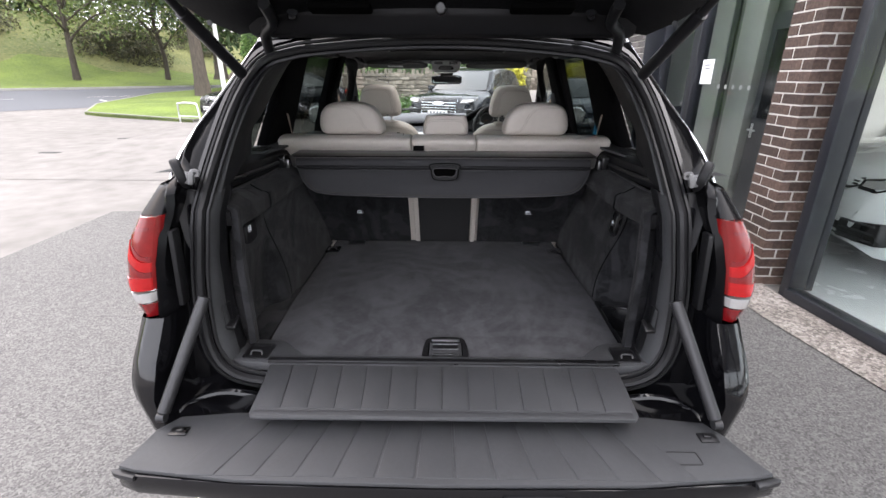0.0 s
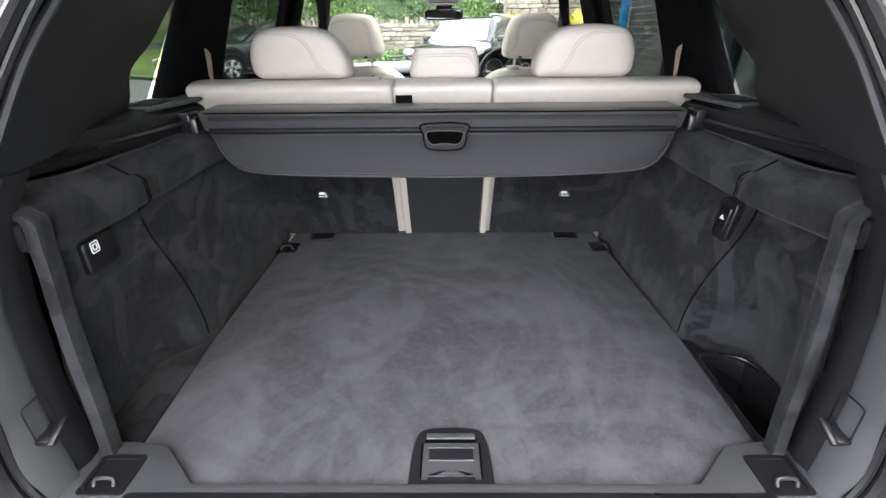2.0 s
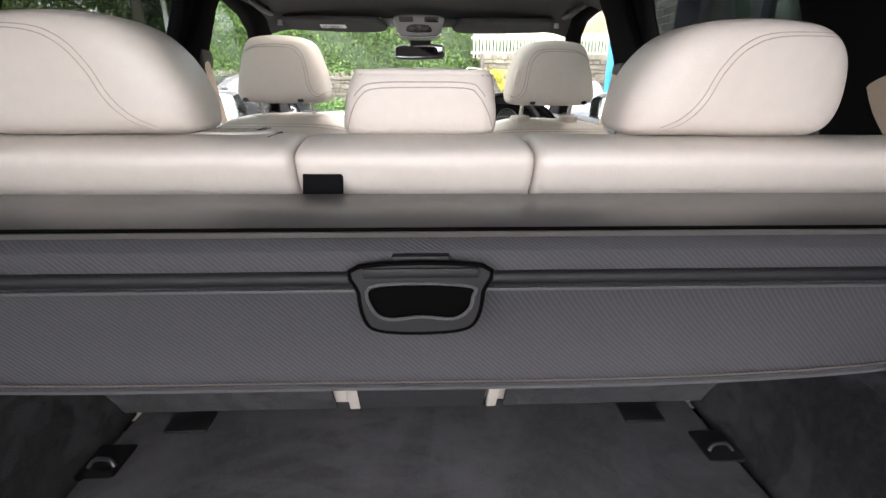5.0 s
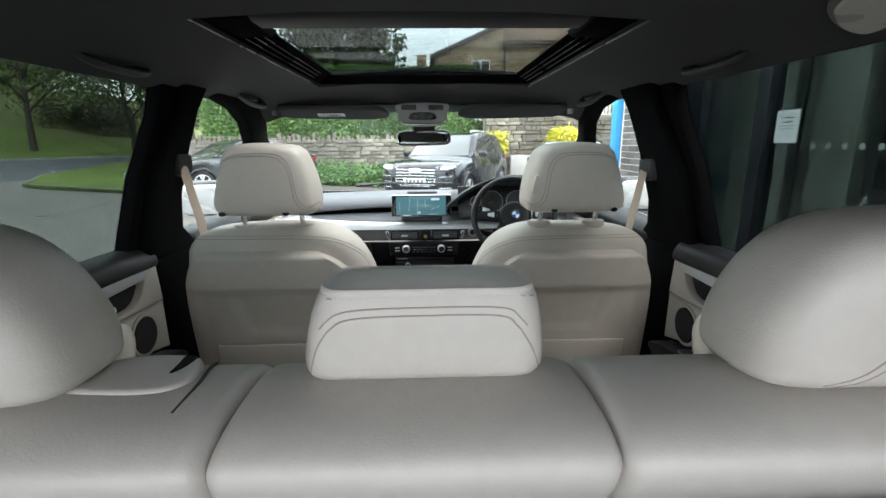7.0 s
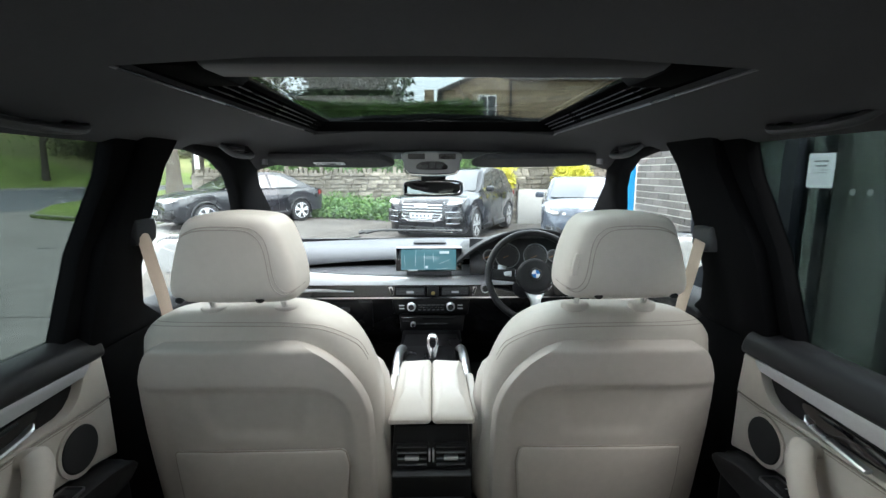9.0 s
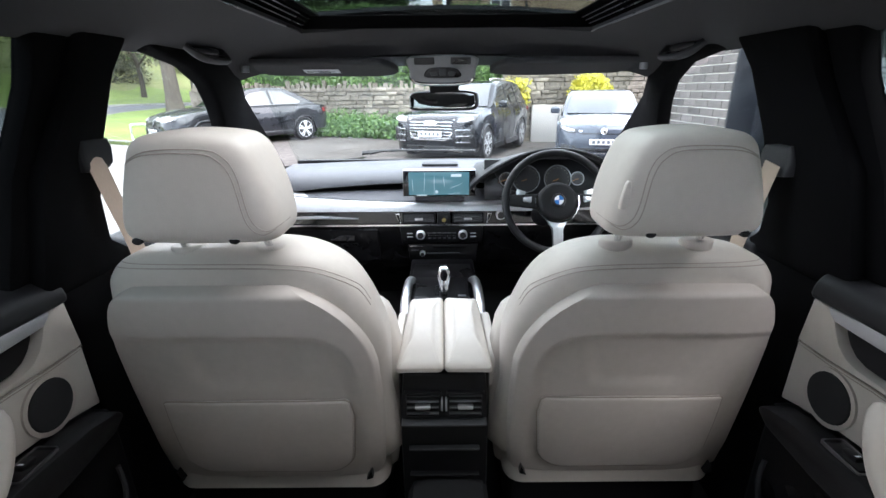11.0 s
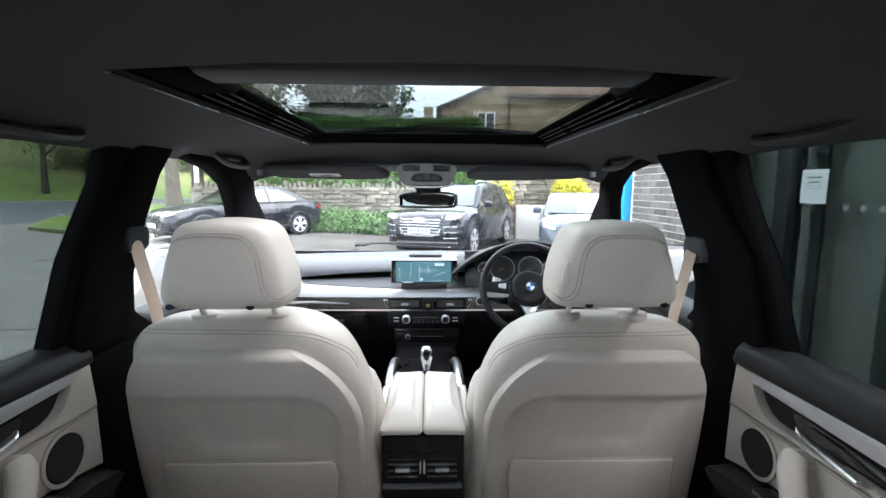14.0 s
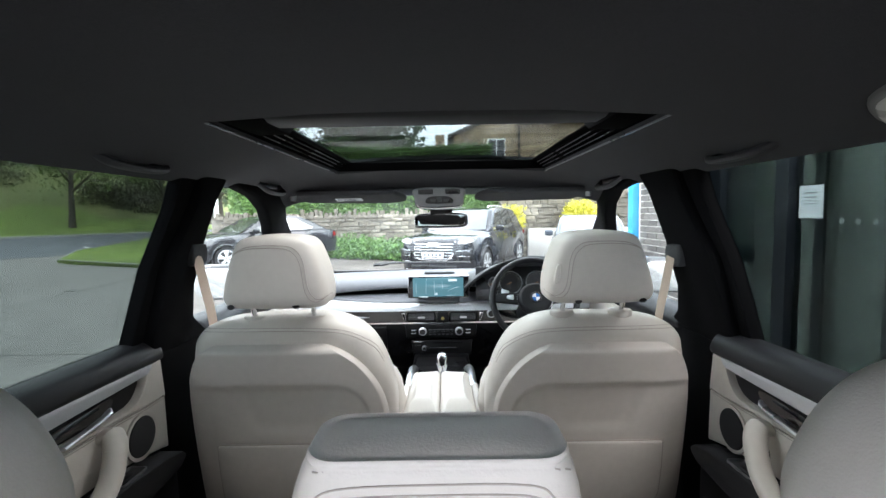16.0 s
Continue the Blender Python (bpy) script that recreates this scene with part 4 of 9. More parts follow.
for s in (-1, 1):
    part("mount_cover", box((s * 0.438, 1.262, 0.746), (0.078, 0.055, 0.008), 0.002), PLASTIC_SMOOTH, boot_floor)
    ring = part("lashing_tray", puff(rrect(0.065, 0.075, 0.006, 3, (s * 0.537, 1.17)), 'z', 0.74, 0.7475, 0.002), PLASTIC_SMOOTH, boot_floor)
    part("lashing_eye", tube(curve([(s * 0.515, 1.155, 0.7475), (s * 0.525, 1.16, 0.758), (s * 0.548, 1.16, 0.758), (s * 0.558, 1.155, 0.7475)], 4), 0.0035, 8), STAY, ring, "dark metal lashing eye")

sill_trim = part("sill_trim", prism([(-0.612, 0.222), (-0.59, 0.214), (-0.50, 0.205), (0.525, 0.205), (0.60, 0.214), (0.622, 0.222), (0.63, 0.33), (0.57, 0.335), (0.50, 0.325), (0.42, 0.25), (-0.405, 0.25), (-0.485, 0.325), (-0.55, 0.335), (-0.62, 0.33)], 'z', 0.73, 0.762, 0.008), PLASTIC_GREY, None)
tagged(sill_trim, "grained dark grey plastic loading sill trim", "sill trim")
part("sill_lip", box((0.012, 0.216, 0.764), (1.02, 0.022, 0.012), 0.005), PLASTIC_SMOOTH, sill_trim)
for s in (-1, 1):
    cx = s * 0.548 + 0.005
    tray = part("lashing_tray", frame_plate(rrect(0.075, 0.075, 0.006, 3, (cx, 0.262)), rrect(0.058, 0.058, 0.005, 3, (cx, 0.262)), 'z', 0.755, 0.766, 0.0015), PLASTIC_SMOOTH, sill_trim)
    part("tray_well", box((cx, 0.262, 0.7625), (0.058, 0.058, 0.003)), PLASTIC_SMOOTH, tray)
    part("lashing_eye", tube(curve([(cx - 0.016, 0.24, 0.764), (cx - 0.013, 0.246, 0.774), (cx + 0.013, 0.246, 0.774), (cx + 0.016, 0.24, 0.764)], 5), 0.0035, 8), STAY, tray, "dark metal lashing eye")


def side_x(y, z, s=1):
    """Half width of the carpeted side lining: rear rim, pocket, wheel arch and the rolled ledge above."""
    arch = 0.579 + (0.072 if s > 0 else 0.052) * step(0.78, 1.09, z)
    pocket = (0.696 if s > 0 else 0.645) - 0.022 * step(0.80, 1.08, z)
    x = lerp(pocket, arch, step(0.57, 0.655, y))
    x -= 0.014 * math.exp(-((y - 1.02) / 0.2) ** 2 - ((z - 0.93) / 0.13) ** 2)
    x = lerp(x, 0.566 + 0.018 * step(0.75, 1.05, z), step(0.398, 0.372, y))
    x = lerp(x, min(x, 0.598), step(1.094, 1.112, z))
    return x + 0.060 * step(1.150, 1.192, z)


def side_lining(s=1):
    ys = [0.345, 0.352, 0.362, 0.370, 0.376, 0.382, 0.388, 0.394, 0.402, 0.415, 0.44] + [0.47 + 0.022 * i for i in range(40)]
    zs = [0.72, 0.745, 0.78, 0.83, 0.88, 0.93, 0.98, 1.02, 1.05, 1.075, 1.09, 1.095, 1.10, 1.104, 1.108, 1.113, 1.12, 1.135, 1.148, 1.156, 1.163, 1.17, 1.177, 1.184, 1.19, 1.193]

    def at(u, v):
        y, z = ys[round(u * (len(ys) - 1))], zs[round(v * (len(zs) - 1))]
        back = 0.13 * (y > 1.0) * (z - 0.745) * step(1.0, 1.3, y) + 0.14 * (1.1 - z) * step(0.60, 0.38, y)
        return Vector((side_x(y, z, s), y - back, z + 0.02 * step(0.6, 0.35, y) * step(1.09, 1.115, z)))
    return sheet(at, len(ys) - 1, len(zs) - 1, 0.02, (1, 0, 0))


for s, word in ((-1, "left"), (1, "right")):
    def sided(bm, s=s):
        return bm if s > 0 else mirrored(bm)
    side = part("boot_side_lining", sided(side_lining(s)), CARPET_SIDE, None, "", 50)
    tagged(side, "dark grey carpet-covered boot side lining" + (" with socket cover" if s < 0 else " with release switch and storage tray"), "side lining")
    part("panel_seam", sided(tube([(side_x(0.672, z, s) - 0.0005, 0.672 - 0.06 * (z - 0.75) - 0.02 * step(0.9, 1.09, z), z) for z in [0.75 + 0.02 * i for i in range(23)]], 0.0020, 6)), PILLAR_CLOTH, side)
    part("panel_seam", sided(tube([(side_x(0.636, z, s) - 0.0005, 0.636, z) for z in [1.112 + 0.006 * i for i in range(10)]], 0.0020, 6)), PILLAR_CLOTH, side)
    if s < 0:
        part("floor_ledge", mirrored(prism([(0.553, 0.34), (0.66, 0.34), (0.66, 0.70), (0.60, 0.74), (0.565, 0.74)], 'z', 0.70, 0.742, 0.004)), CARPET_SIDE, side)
    # plastic border between seal and carpet
    def border(rows):
        zs = [0.72 + 0.02 * i for i in range(27)]
        return loft([[Vector((interp(z, (0.72, 0.78, 0.90, 1.05, 1.17, 1.2), xs), rear_y(z) + dy, z)) for xs, dy in rows] for z in zs], caps=False, closed=False)
    part("pillar_base_trim", sided(border([((0.60, 0.625, 0.646, 0.644, 0.628, 0.624), 0.0), ((0.59, 0.615, 0.638, 0.636, 0.620, 0.616), 0.012), ((0.587, 0.604, 0.626, 0.630, 0.614, 0.610), 0.05), ((0.59, 0.606, 0.629, 0.634, 0.619, 0.613), 0.06)])), PLASTIC_GREY, side, "grained dark grey plastic")
    part("black_insert", sided(border([((0.60, 0.612, 0.636, 0.64, 0.626, 0.62), 0.057), ((0.592, 0.602, 0.624, 0.630, 0.616, 0.611), 0.085), ((0.596, 0.604, 0.624, 0.630, 0.618, 0.612), 0.105), ((0.602, 0.612, 0.632, 0.637, 0.627, 0.622), 0.118)])), PLASTIC_SMOOTH, side)
    hook = part("bag_hook", sided(merged(box((0.612, 0.262, 0.855), (0.03, 0.035, 0.012), 0.004, (15, 0, 0)), box((0.598, 0.262, 0.862), (0.012, 0.045, 0.008), 0.003, (25, 0, 0)))), PLASTIC_SMOOTH, side)
    part("hook_frame", sided(frame_plate([(y + 0.0, z) for y, z in rrect(0.045, 0.07, 0.006, 3, (0.268, 0.885))], rrect(0.042, 0.067, 0.005, 3, (0.268, 0.885)), 'x', 0.6195, 0.622)), PLASTIC_SMOOTH, hook)
    part("catch_recess", sided(frame_plate(rrect(0.05, 0.045, 0.006, 3, (0.375, 1.15)), rrect(0.03, 0.026, 0.004, 3, (0.375, 1.15)), 'x', 0.606, 0.62, 0.002)), PLASTIC, side)
    if s < 0:
        lid = part("socket_cover", mirrored(puff(rrect(0.082, 0.062, 0.010, 4, (0.488, 1.066)), 'x', 0.612, 0.64, 0.005)), PLASTIC_SMOOTH, side, "black socket cover")
        part("symbol", mirrored(frame_plate(rrect(0.019, 0.021, 0.003, 3, (0.472, 1.082)), rrect(0.0160, 0.018, 0.002, 3, (0.472, 1.082)), 'x', 0.6105, 0.6125)), PAPER, lid)
        part("symbol", mirrored(frame_plate(rrect(0.010, 0.012, 0.003, 3, (0.472, 1.082)), rrect(0.007, 0.009, 0.002, 3, (0.472, 1.082)), 'x', 0.6105, 0.6125)), PAPER, lid)
    else:
        sw = part("release_switch", bent(puff(rrect(0.056, 0.092, 0.013, 5, (0.697, 1.038)), 'x', 0.629, 0.650, 0.004), lambda c: Vector((c.x + 0.13 * (c.z - 1.038), c.y, c.z))), PLASTIC_SMOOTH, side, "black seat release switch")
        part("rocker", bent(puff(rrect(0.034, 0.064, 0.008, 4, (0.697, 1.038)), 'x', 0.626, 0.633, 0.003), lambda c: Vector((c.x + 0.13 * (c.z - 1.038), c.y, c.z))), GLOSS_BLACK, sw)
        part("symbol", merged(box((0.6255, 0.696, 1.040), (0.002, 0.014, 0.003)), box((0.6257, 0.701, 1.042), (0.002, 0.004, 0.010), 0, (30, 0, 0))), PAPER, sw)
        well = [(0.584, 0.572), (0.600, 0.577), (0.645, 0.570), (0.672, 0.553), (0.686, 0.51), (0.690, 0.36), (0.680, 0.335), (0.590, 0.335), (0.582, 0.36), (0.582, 0.55)]
        tray = part("storage_tray", loft([[Vector((lerp(0.635, x, k), lerp(0.46, y, k), z)) for x, y in well] for k, z in ((0.86, 0.655), (0.97, 0.74), (1.0, 0.752), (1.03, 0.752), (1.03, 0.65))]), PLASTIC_SMOOTH, side, "black moulded storage tray")
        part("tray_rim", tube(curve([(0.584, 0.576, 0.753), (0.602, 0.580, 0.754), (0.647, 0.573, 0.756), (0.675, 0.555, 0.757), (0.689, 0.51, 0.756), (0.692, 0.43, 0.754), (0.692, 0.36, 0.752)], 5), 0.004, 8), PLASTIC_SMOOTH, tray)
        part("tray_border", prism([(0.572, 0.34), (0.586, 0.34), (0.586, 0.60), (0.604, 0.585), (0.600, 0.64), (0.575, 0.65)], 'z', 0.735, 0.7475, 0.003), PLASTIC, tray)
    # black ledge above the carpet, with shelf and vent grille
    shelf = part("upper_ledge", sided(loft([[Vector((x, y, z + dz)) for x, z in ((0.69, 1.175), (0.665, 1.185), (0.66, 1.20), (0.672, 1.238), (0.70, 1.252), (0.80, 1.25))] for y, dz in ((0.35, 0.035), (0.45, 0.03), (0.6, 0.02), (0.8, 0.008), (1.0, 0.0), (1.10, 0.0))], caps=False, closed=False)), PLASTIC, side, "black plastic ledge")
    part("ledge_groove", sided(tube([(0.660, 0.42, 1.24), (0.658, 0.6, 1.228), (0.657, 0.8, 1.218), (0.657, 0.98, 1.212)], 0.006, 6)), PLASTIC_SMOOTH, shelf)
    part("shelf_plate", sided(prism([(0.69, 0.84), (0.80, 0.86), (0.79, 1.16), (0.66, 1.16), (0.66, 1.02)], 'z', 1.252, 1.262, 0.003)), PLASTIC_GREY, shelf)
    for k in range(7):
        part("grille_slat", sided(box((0.735, 0.885 + 0.018 * k, 1.2635), (0.075, 0.005, 0.003))), PLASTIC_SMOOTH, shelf)
    part("cover_socket", sided(merged(box((0.645, 0.94, 1.215), (0.03, 0.06, 0.05), 0.006), box((0.622, 0.925, 1.212), (0.012, 0.022, 0.036), 0.004))), PLASTIC_SMOOTH, shelf)
    part("socket_clip", sided(box((0.618, 0.902, 1.21), (0.014, 0.008, 0.034), 0.003)), DULL_METAL, shelf)

# ---- roller luggage cover ----
cover = thing("luggage_cover", "black roller luggage cover with woven flap and pull handle, flap hanging", "luggage cover")
# The housing's lighter, warm grey has the cream seat's reflection mixed into the colour.
part("cassette", bent(puff([(0.915, 1.236), (0.93, 1.243), (1.03, 1.2445), (1.05, 1.234), (1.04, 1.195), (0.99, 1.175), (0.93, 1.195)][::-1], 'x', -0.61, 0.61, 0.004, seg=2, ring=2), lambda c: c), mat("roller_housing_plastic", (0.068, 0.064, 0.062), 0.33, 0, 0.04, 120, 1, 0.12, 900, spec=0.55, rvar=0.0), cover, "dark grey plastic roller housing")
part("housing_edge", box((0, 0.9165, 1.2385), (1.19, 0.005, 0.003), 0.001), RECESS, cover)
part("top_flap", prism([(0.916, 1.232), (0.905, 1.222), (0.902, 1.196), (0.906, 1.196), (0.912, 1.22)], 'x', -0.585, 0.585, 0.0015), COVER, cover)
part("pull_bar", tube([(-0.58, 0.903, 1.198), (0.58, 0.903, 1.198)], 0.007, 10), PLASTIC, cover)
part("bar_edge", box((0, 0.8985, 1.188), (1.16, 0.003, 0.003), 0.001), PLASTIC_GREY, cover)
OUT = curve([(-0.585, 1.196), (-0.575, 1.17), (-0.565, 1.14), (-0.535, 1.105), (-0.48, 1.088), (-0.3, 1.079), (0.0, 1.073), (0.3, 1.079), (0.49, 1.088), (0.545, 1.105), (0.572, 1.14), (0.582, 1.17), (0.588, 1.196)], 5)


def flap_pt(u, v):
    x0_ = lerp(-0.585, 0.588, u)
    low = interp(x0_, [p.x for p in OUT], [p.y for p in OUT])
    z = lerp(1.196, low, v)
    return Vector((x0_, 0.904 + 0.01 * v + 0.010 * math.sin(math.pi * v) * math.cos(x0_ * 3) + 0.0035 * math.sin(9 * x0_ + 2 * v) * v, z))


hang = part("hanging_flap", sheet(flap_pt, 90, 14, 0.003, (0, 1, 0)), COVER, cover, "black twill fabric flap", 60)
part("piping", tube([Vector((p.x, 0.9125 + 0.0035 * math.sin(9 * p.x + 2), p.y)) for p in OUT[1:-1]], 0.003, 6, up=(0, 1, 0)), PLASTIC_GREY, hang)
part("hem_stitch", tube([Vector((p.x * 0.985, 0.910 + 0.0035 * math.sin(9 * p.x + 2), p.y + 0.008)) for p in OUT[3:-3]], 0.0009, 5, up=(0, 1, 0)), STITCH_DARK, hang)
grip_out = [tuple(p) for p in curve([(-0.044, 1.213), (0.060, 1.213), (0.0605, 1.19), (0.057, 1.166), (0.045, 1.154), (0.008, 1.151), (-0.03, 1.154), (-0.041, 1.166), (-0.0445, 1.19)], 4, True)]
grip_in = [tuple(p) for p in curve([(-0.036, 1.195), (0.008, 1.1985), (0.052, 1.195), (0.053, 1.185), (0.05, 1.173), (0.036, 1.164), (0.008, 1.1665), (-0.02, 1.164), (-0.034, 1.173)], 4, True)]
grip = part("pull_handle", frame_plate(grip_out, grip_in, 'y', 0.889, 0.902, 0.003), mat("handle_plastic", (0.0085, 0.0085, 0.0095), 0.45, 0, 0.1, 80, 4, 0.1, spec=0.3), cover, "dark grey plastic pull handle")
# Shallow black plate paints the shade of a deep cup.
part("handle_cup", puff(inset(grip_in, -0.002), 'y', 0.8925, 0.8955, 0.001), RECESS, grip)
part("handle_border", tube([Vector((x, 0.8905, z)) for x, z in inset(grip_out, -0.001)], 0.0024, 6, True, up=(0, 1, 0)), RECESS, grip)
part("cup_rim", tube([Vector((x, 0.8893, z)) for x, z in grip_in], 0.0016, 6, True, up=(0, 1, 0)), PLASTIC_GREY, grip)
part("handle_top", box((0.008, 0.8885, 1.2085), (0.098, 0.004, 0.009), 0.0015), PLASTIC, grip)
part("handle_badge", box((0.008, 0.899, 1.2185), (0.05, 0.01, 0.006), 0.002), PLASTIC, grip)

# ---- rear bench ----
bench = thing("rear_bench", "cream leather split rear bench with three headrests, carpeted back", "rear seat")
PROF = curve([(1.325, 0.70), (1.30, 0.78), (1.18, 1.02), (1.09, 1.20), (1.058, 1.255), (1.052, 1.280), (1.07, 1.293), (1.11, 1.2985), (1.17, 1.295), (1.215, 1.275), (1.245, 1.23), (1.30, 1.10), (1.38, 0.90), (1.42, 0.76), (1.44, 0.68)], 4)


def backrest(xa, xb):
    return puff([tuple(p) for p in PROF], 'x', xa, xb, 0.013, seg=4, ring=2)


for name, xa, xb in (("backrest", -0.705, -0.1375), ("backrest", -0.1365, 0.1405), ("backrest", 0.1415, 0.705)):
    bm = backrest(xa, xb)
    b = part("backrest", bm, CREAM, bench)
    a0, a1 = (xa + 0.012, xb - 0.028) if xa < -0.5 else (xa + 0.026, xb - 0.012) if xb > 0.5 else (xa + 0.012, xb - 0.012)
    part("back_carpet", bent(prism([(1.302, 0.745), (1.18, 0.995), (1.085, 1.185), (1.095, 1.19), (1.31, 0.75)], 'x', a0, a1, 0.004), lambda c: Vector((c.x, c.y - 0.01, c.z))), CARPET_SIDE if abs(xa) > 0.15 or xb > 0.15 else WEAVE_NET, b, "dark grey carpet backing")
    if xa < -0.5 or xb > 0.5:
        cx = -0.402 if xa < 0 else 0.404
        tag = part("anchor_label", moved(box((0, 0, 0), (0.036, 0.003, 0.026), 0.001), pose(cx, 1.199, 0.931, -26, 0, 0)), PLASTIC_SMOOTH, b)
        part("anchor_symbol", moved(merged(prism([(-0.013, -0.002), (0.01, -0.002), (0.003, 0.010), (-0.004, 0.011), (-0.010, 0.006)], 'y', -0.001, 0.001), box((0, 0, -0.008), (0.026, 0.002, 0.003))), pose(cx, 1.197, 0.931, -26, 0, 0)), PAPER, tag)
        sx = -0.129 if xa < 0 else 0.143
        part("edge_strip", bent(prism([(1.302, 0.745), (1.12, 1.12), (1.125, 1.125), (1.315, 0.75)], 'x', sx - 0.0105, sx + 0.0105, 0.003), lambda c: Vector((c.x, c.y - 0.012, c.z))), CREAM, b, "cream leather edge strip")
        part("strip_seam", tube([(sx, 1.2875, 0.755), (sx, 1.10, 1.14)], 0.0016, 5), STITCH, b)
part("seat_strap", moved(puff(rrect(0.046, 0.05, 0.011, 4), 'y', -0.004, 0.004, 0.003), pose(-0.1045, 1.055, 1.250, -18, 0, 0)), PILLAR_CLOTH, bench, "black plastic release strap")


def headrest(outline, y_a, y_b, r, lean=0.1, dome=0.012):
    z0 = min(p[1] for p in outline)
    bm = pillow(outline, 'y', y_a, y_b, 3.4, 22, 5.0)
    return bent(bm, lambda c: Vector((c.x, c.y - lean * (c.z - z0), c.z)))


OUTER = [tuple(p) for p in curve([(0.268, 1.302), (0.33, 1.299), (0.47, 1.298), (0.515, 1.303), (0.532, 1.325), (0.531, 1.365), (0.517, 1.402), (0.488, 1.425), (0.44, 1.434), (0.36, 1.433), (0.312, 1.420), (0.280, 1.392), (0.261, 1.355), (0.256, 1.322)], 5, True)]
for s in (-1, 1):
    bm = headrest(OUTER, 1.085, 1.215, 0.034)
    line = [Vector((x, 0, z + 0.005)) for x, z in curve([(0.305, 1.302), (0.327, 1.315), (0.345, 1.338), (0.357, 1.368), (0.378, 1.394), (0.415, 1.407), (0.50, 1.408)], 6)]
    l1 = laid(bm, line, (0, 1, 0), 0.0007)
    l2 = laid(bm, [p + Vector((-0.006, 0, 0.004)) for p in line], (0, 1, 0), 0.0007)
    if s < 0:
        bm, l1, l2 = mirrored(bm), mirrored(l1), mirrored(l2)
    h = part("headrest", bm, CREAM, bench, "cream leather headrest")
    part("stitching", merged(l1, l2), STITCH, h)
    for px in (0.305, 0.475):
        part("headrest_collar", bent(puff(oval(0.07, 0.04, 20, (s * px, 1.15)), 'z', 1.290, 1.306, 0.006), lambda c: c), CREAM_PLASTIC, h)
MID_Z = 1.308
rings = []
for w, d, z in ((0.182, 0.066, 1.298), (0.195, 0.076, 1.300), (0.200, 0.081, 1.306), (0.200, 0.083, 1.316), (0.196, 0.082, 1.334), (0.189, 0.079, 1.352), (0.181, 0.076, 1.365), (0.1755, 0.0735, 1.3705),
                (0.1735, 0.0720, 1.3715), (0.1745, 0.0725, 1.3728), (0.1735, 0.0718, 1.3752), (0.171, 0.0695, 1.3765), (0.1675, 0.066, 1.3758), (0.1645, 0.063, 1.3745), (0.154, 0.055, 1.3758), (0.11, 0.036, 1.3782), (0.05, 0.014, 1.379)):
    rings.append([Vector((x, y - 0.05 * (z - MID_Z), z)) for x, y in rrect(w, d, min(0.024, d * 0.3), 6, (0.007 + 0.05 * (z - MID_Z), 1.176))])
bm = loft(rings, caps="fan")
line = [Vector((x, 0, z)) for x, z in curve([(-0.086, 1.304), (-0.082, 1.318), (-0.077, 1.331), (-0.067, 1.345), (-0.050, 1.3535), (0.006, 1.3555), (0.066, 1.3545), (0.081, 1.346), (0.091, 1.331), (0.097, 1.318), (0.102, 1.304)], 6)]
threads = merged(laid(bm, line, (0, 1, 0), 0.0008), laid(bm, [Vector((p.x * 1.03 - 0.0002, 0, p.z + 0.0065)) for p in line[15:-15]], (0, 1, 0), 0.0008))
welt = laid(bm, [Vector((x, y, 0)) for x, y in rrect(0.168, 0.0665, 0.020, 6, (0.0105, 1.1727))], (0, 0, -1), 0.0011, 0.0, True)
h = part("headrest", bm, CREAM, bench, "small cream leather middle headrest", 60)
part("stitching", threads, STITCH, h)
part("top_welt", welt, STITCH, h)
hem = []
for k in range(26):
    x = lerp(-0.068, 0.090, k / 25)
    hem.append(tube([(x, 1.1373, 1.3702), (x + 0.0035, 1.1371, 1.3696)], 0.0006, 5))
part("hand_stitch", merged(*hem), STITCH, h)
guide = part("belt_guide", puff([tuple(p) for p in curve([(-0.285, 1.135), (-0.245, 1.126), (-0.206, 1.126), (-0.188, 1.136), (-0.184, 1.155), (-0.194, 1.184), (-0.225, 1.192), (-0.263, 1.187), (-0.283, 1.165)], 4, True)], 'z', 1.289, 1.3015, 0.005), CREAM_PLASTIC, bench, "cream plastic belt guide")
part("belt_slot", puff([tuple(p) for p in curve([(-0.206, 1.153), (-0.199, 1.162), (-0.196, 1.182), (-0.208, 1.185), (-0.207, 1.170)], 3, True)], 'z', 1.2985, 1.3023, 0.001), PLASTIC_SMOOTH, guide)
part("guide_seam", tube(curve([(-0.176, 1.10, 1.2972), (-0.176, 1.14, 1.2983), (-0.180, 1.17, 1.2972), (-0.184, 1.19, 1.2915)], 5), 0.0016, 5), STITCH_DARK, bench)
part("cushion", bent(puff([tuple(p) for p in curve([(1.36, 0.60), (1.38, 0.69), (1.48, 0.715), (1.70, 0.715), (1.90, 0.712), (1.965, 0.692), (1.985, 0.63), (1.97, 0.50), (1.90, 0.46), (1.40, 0.46)], 4, True)], 'x', -0.70, 0.70, 0.03, seg=4, ring=2),
                      lambda c: Vector((c.x, c.y + 0.012 * math.cos(4.5 * c.x), c.z - 0.012 * math.exp(-((abs(c.x) - 0.4) / 0.16) ** 2) * (c.z > 0.6)))), CREAM, bench, "cream leather seat cushion")
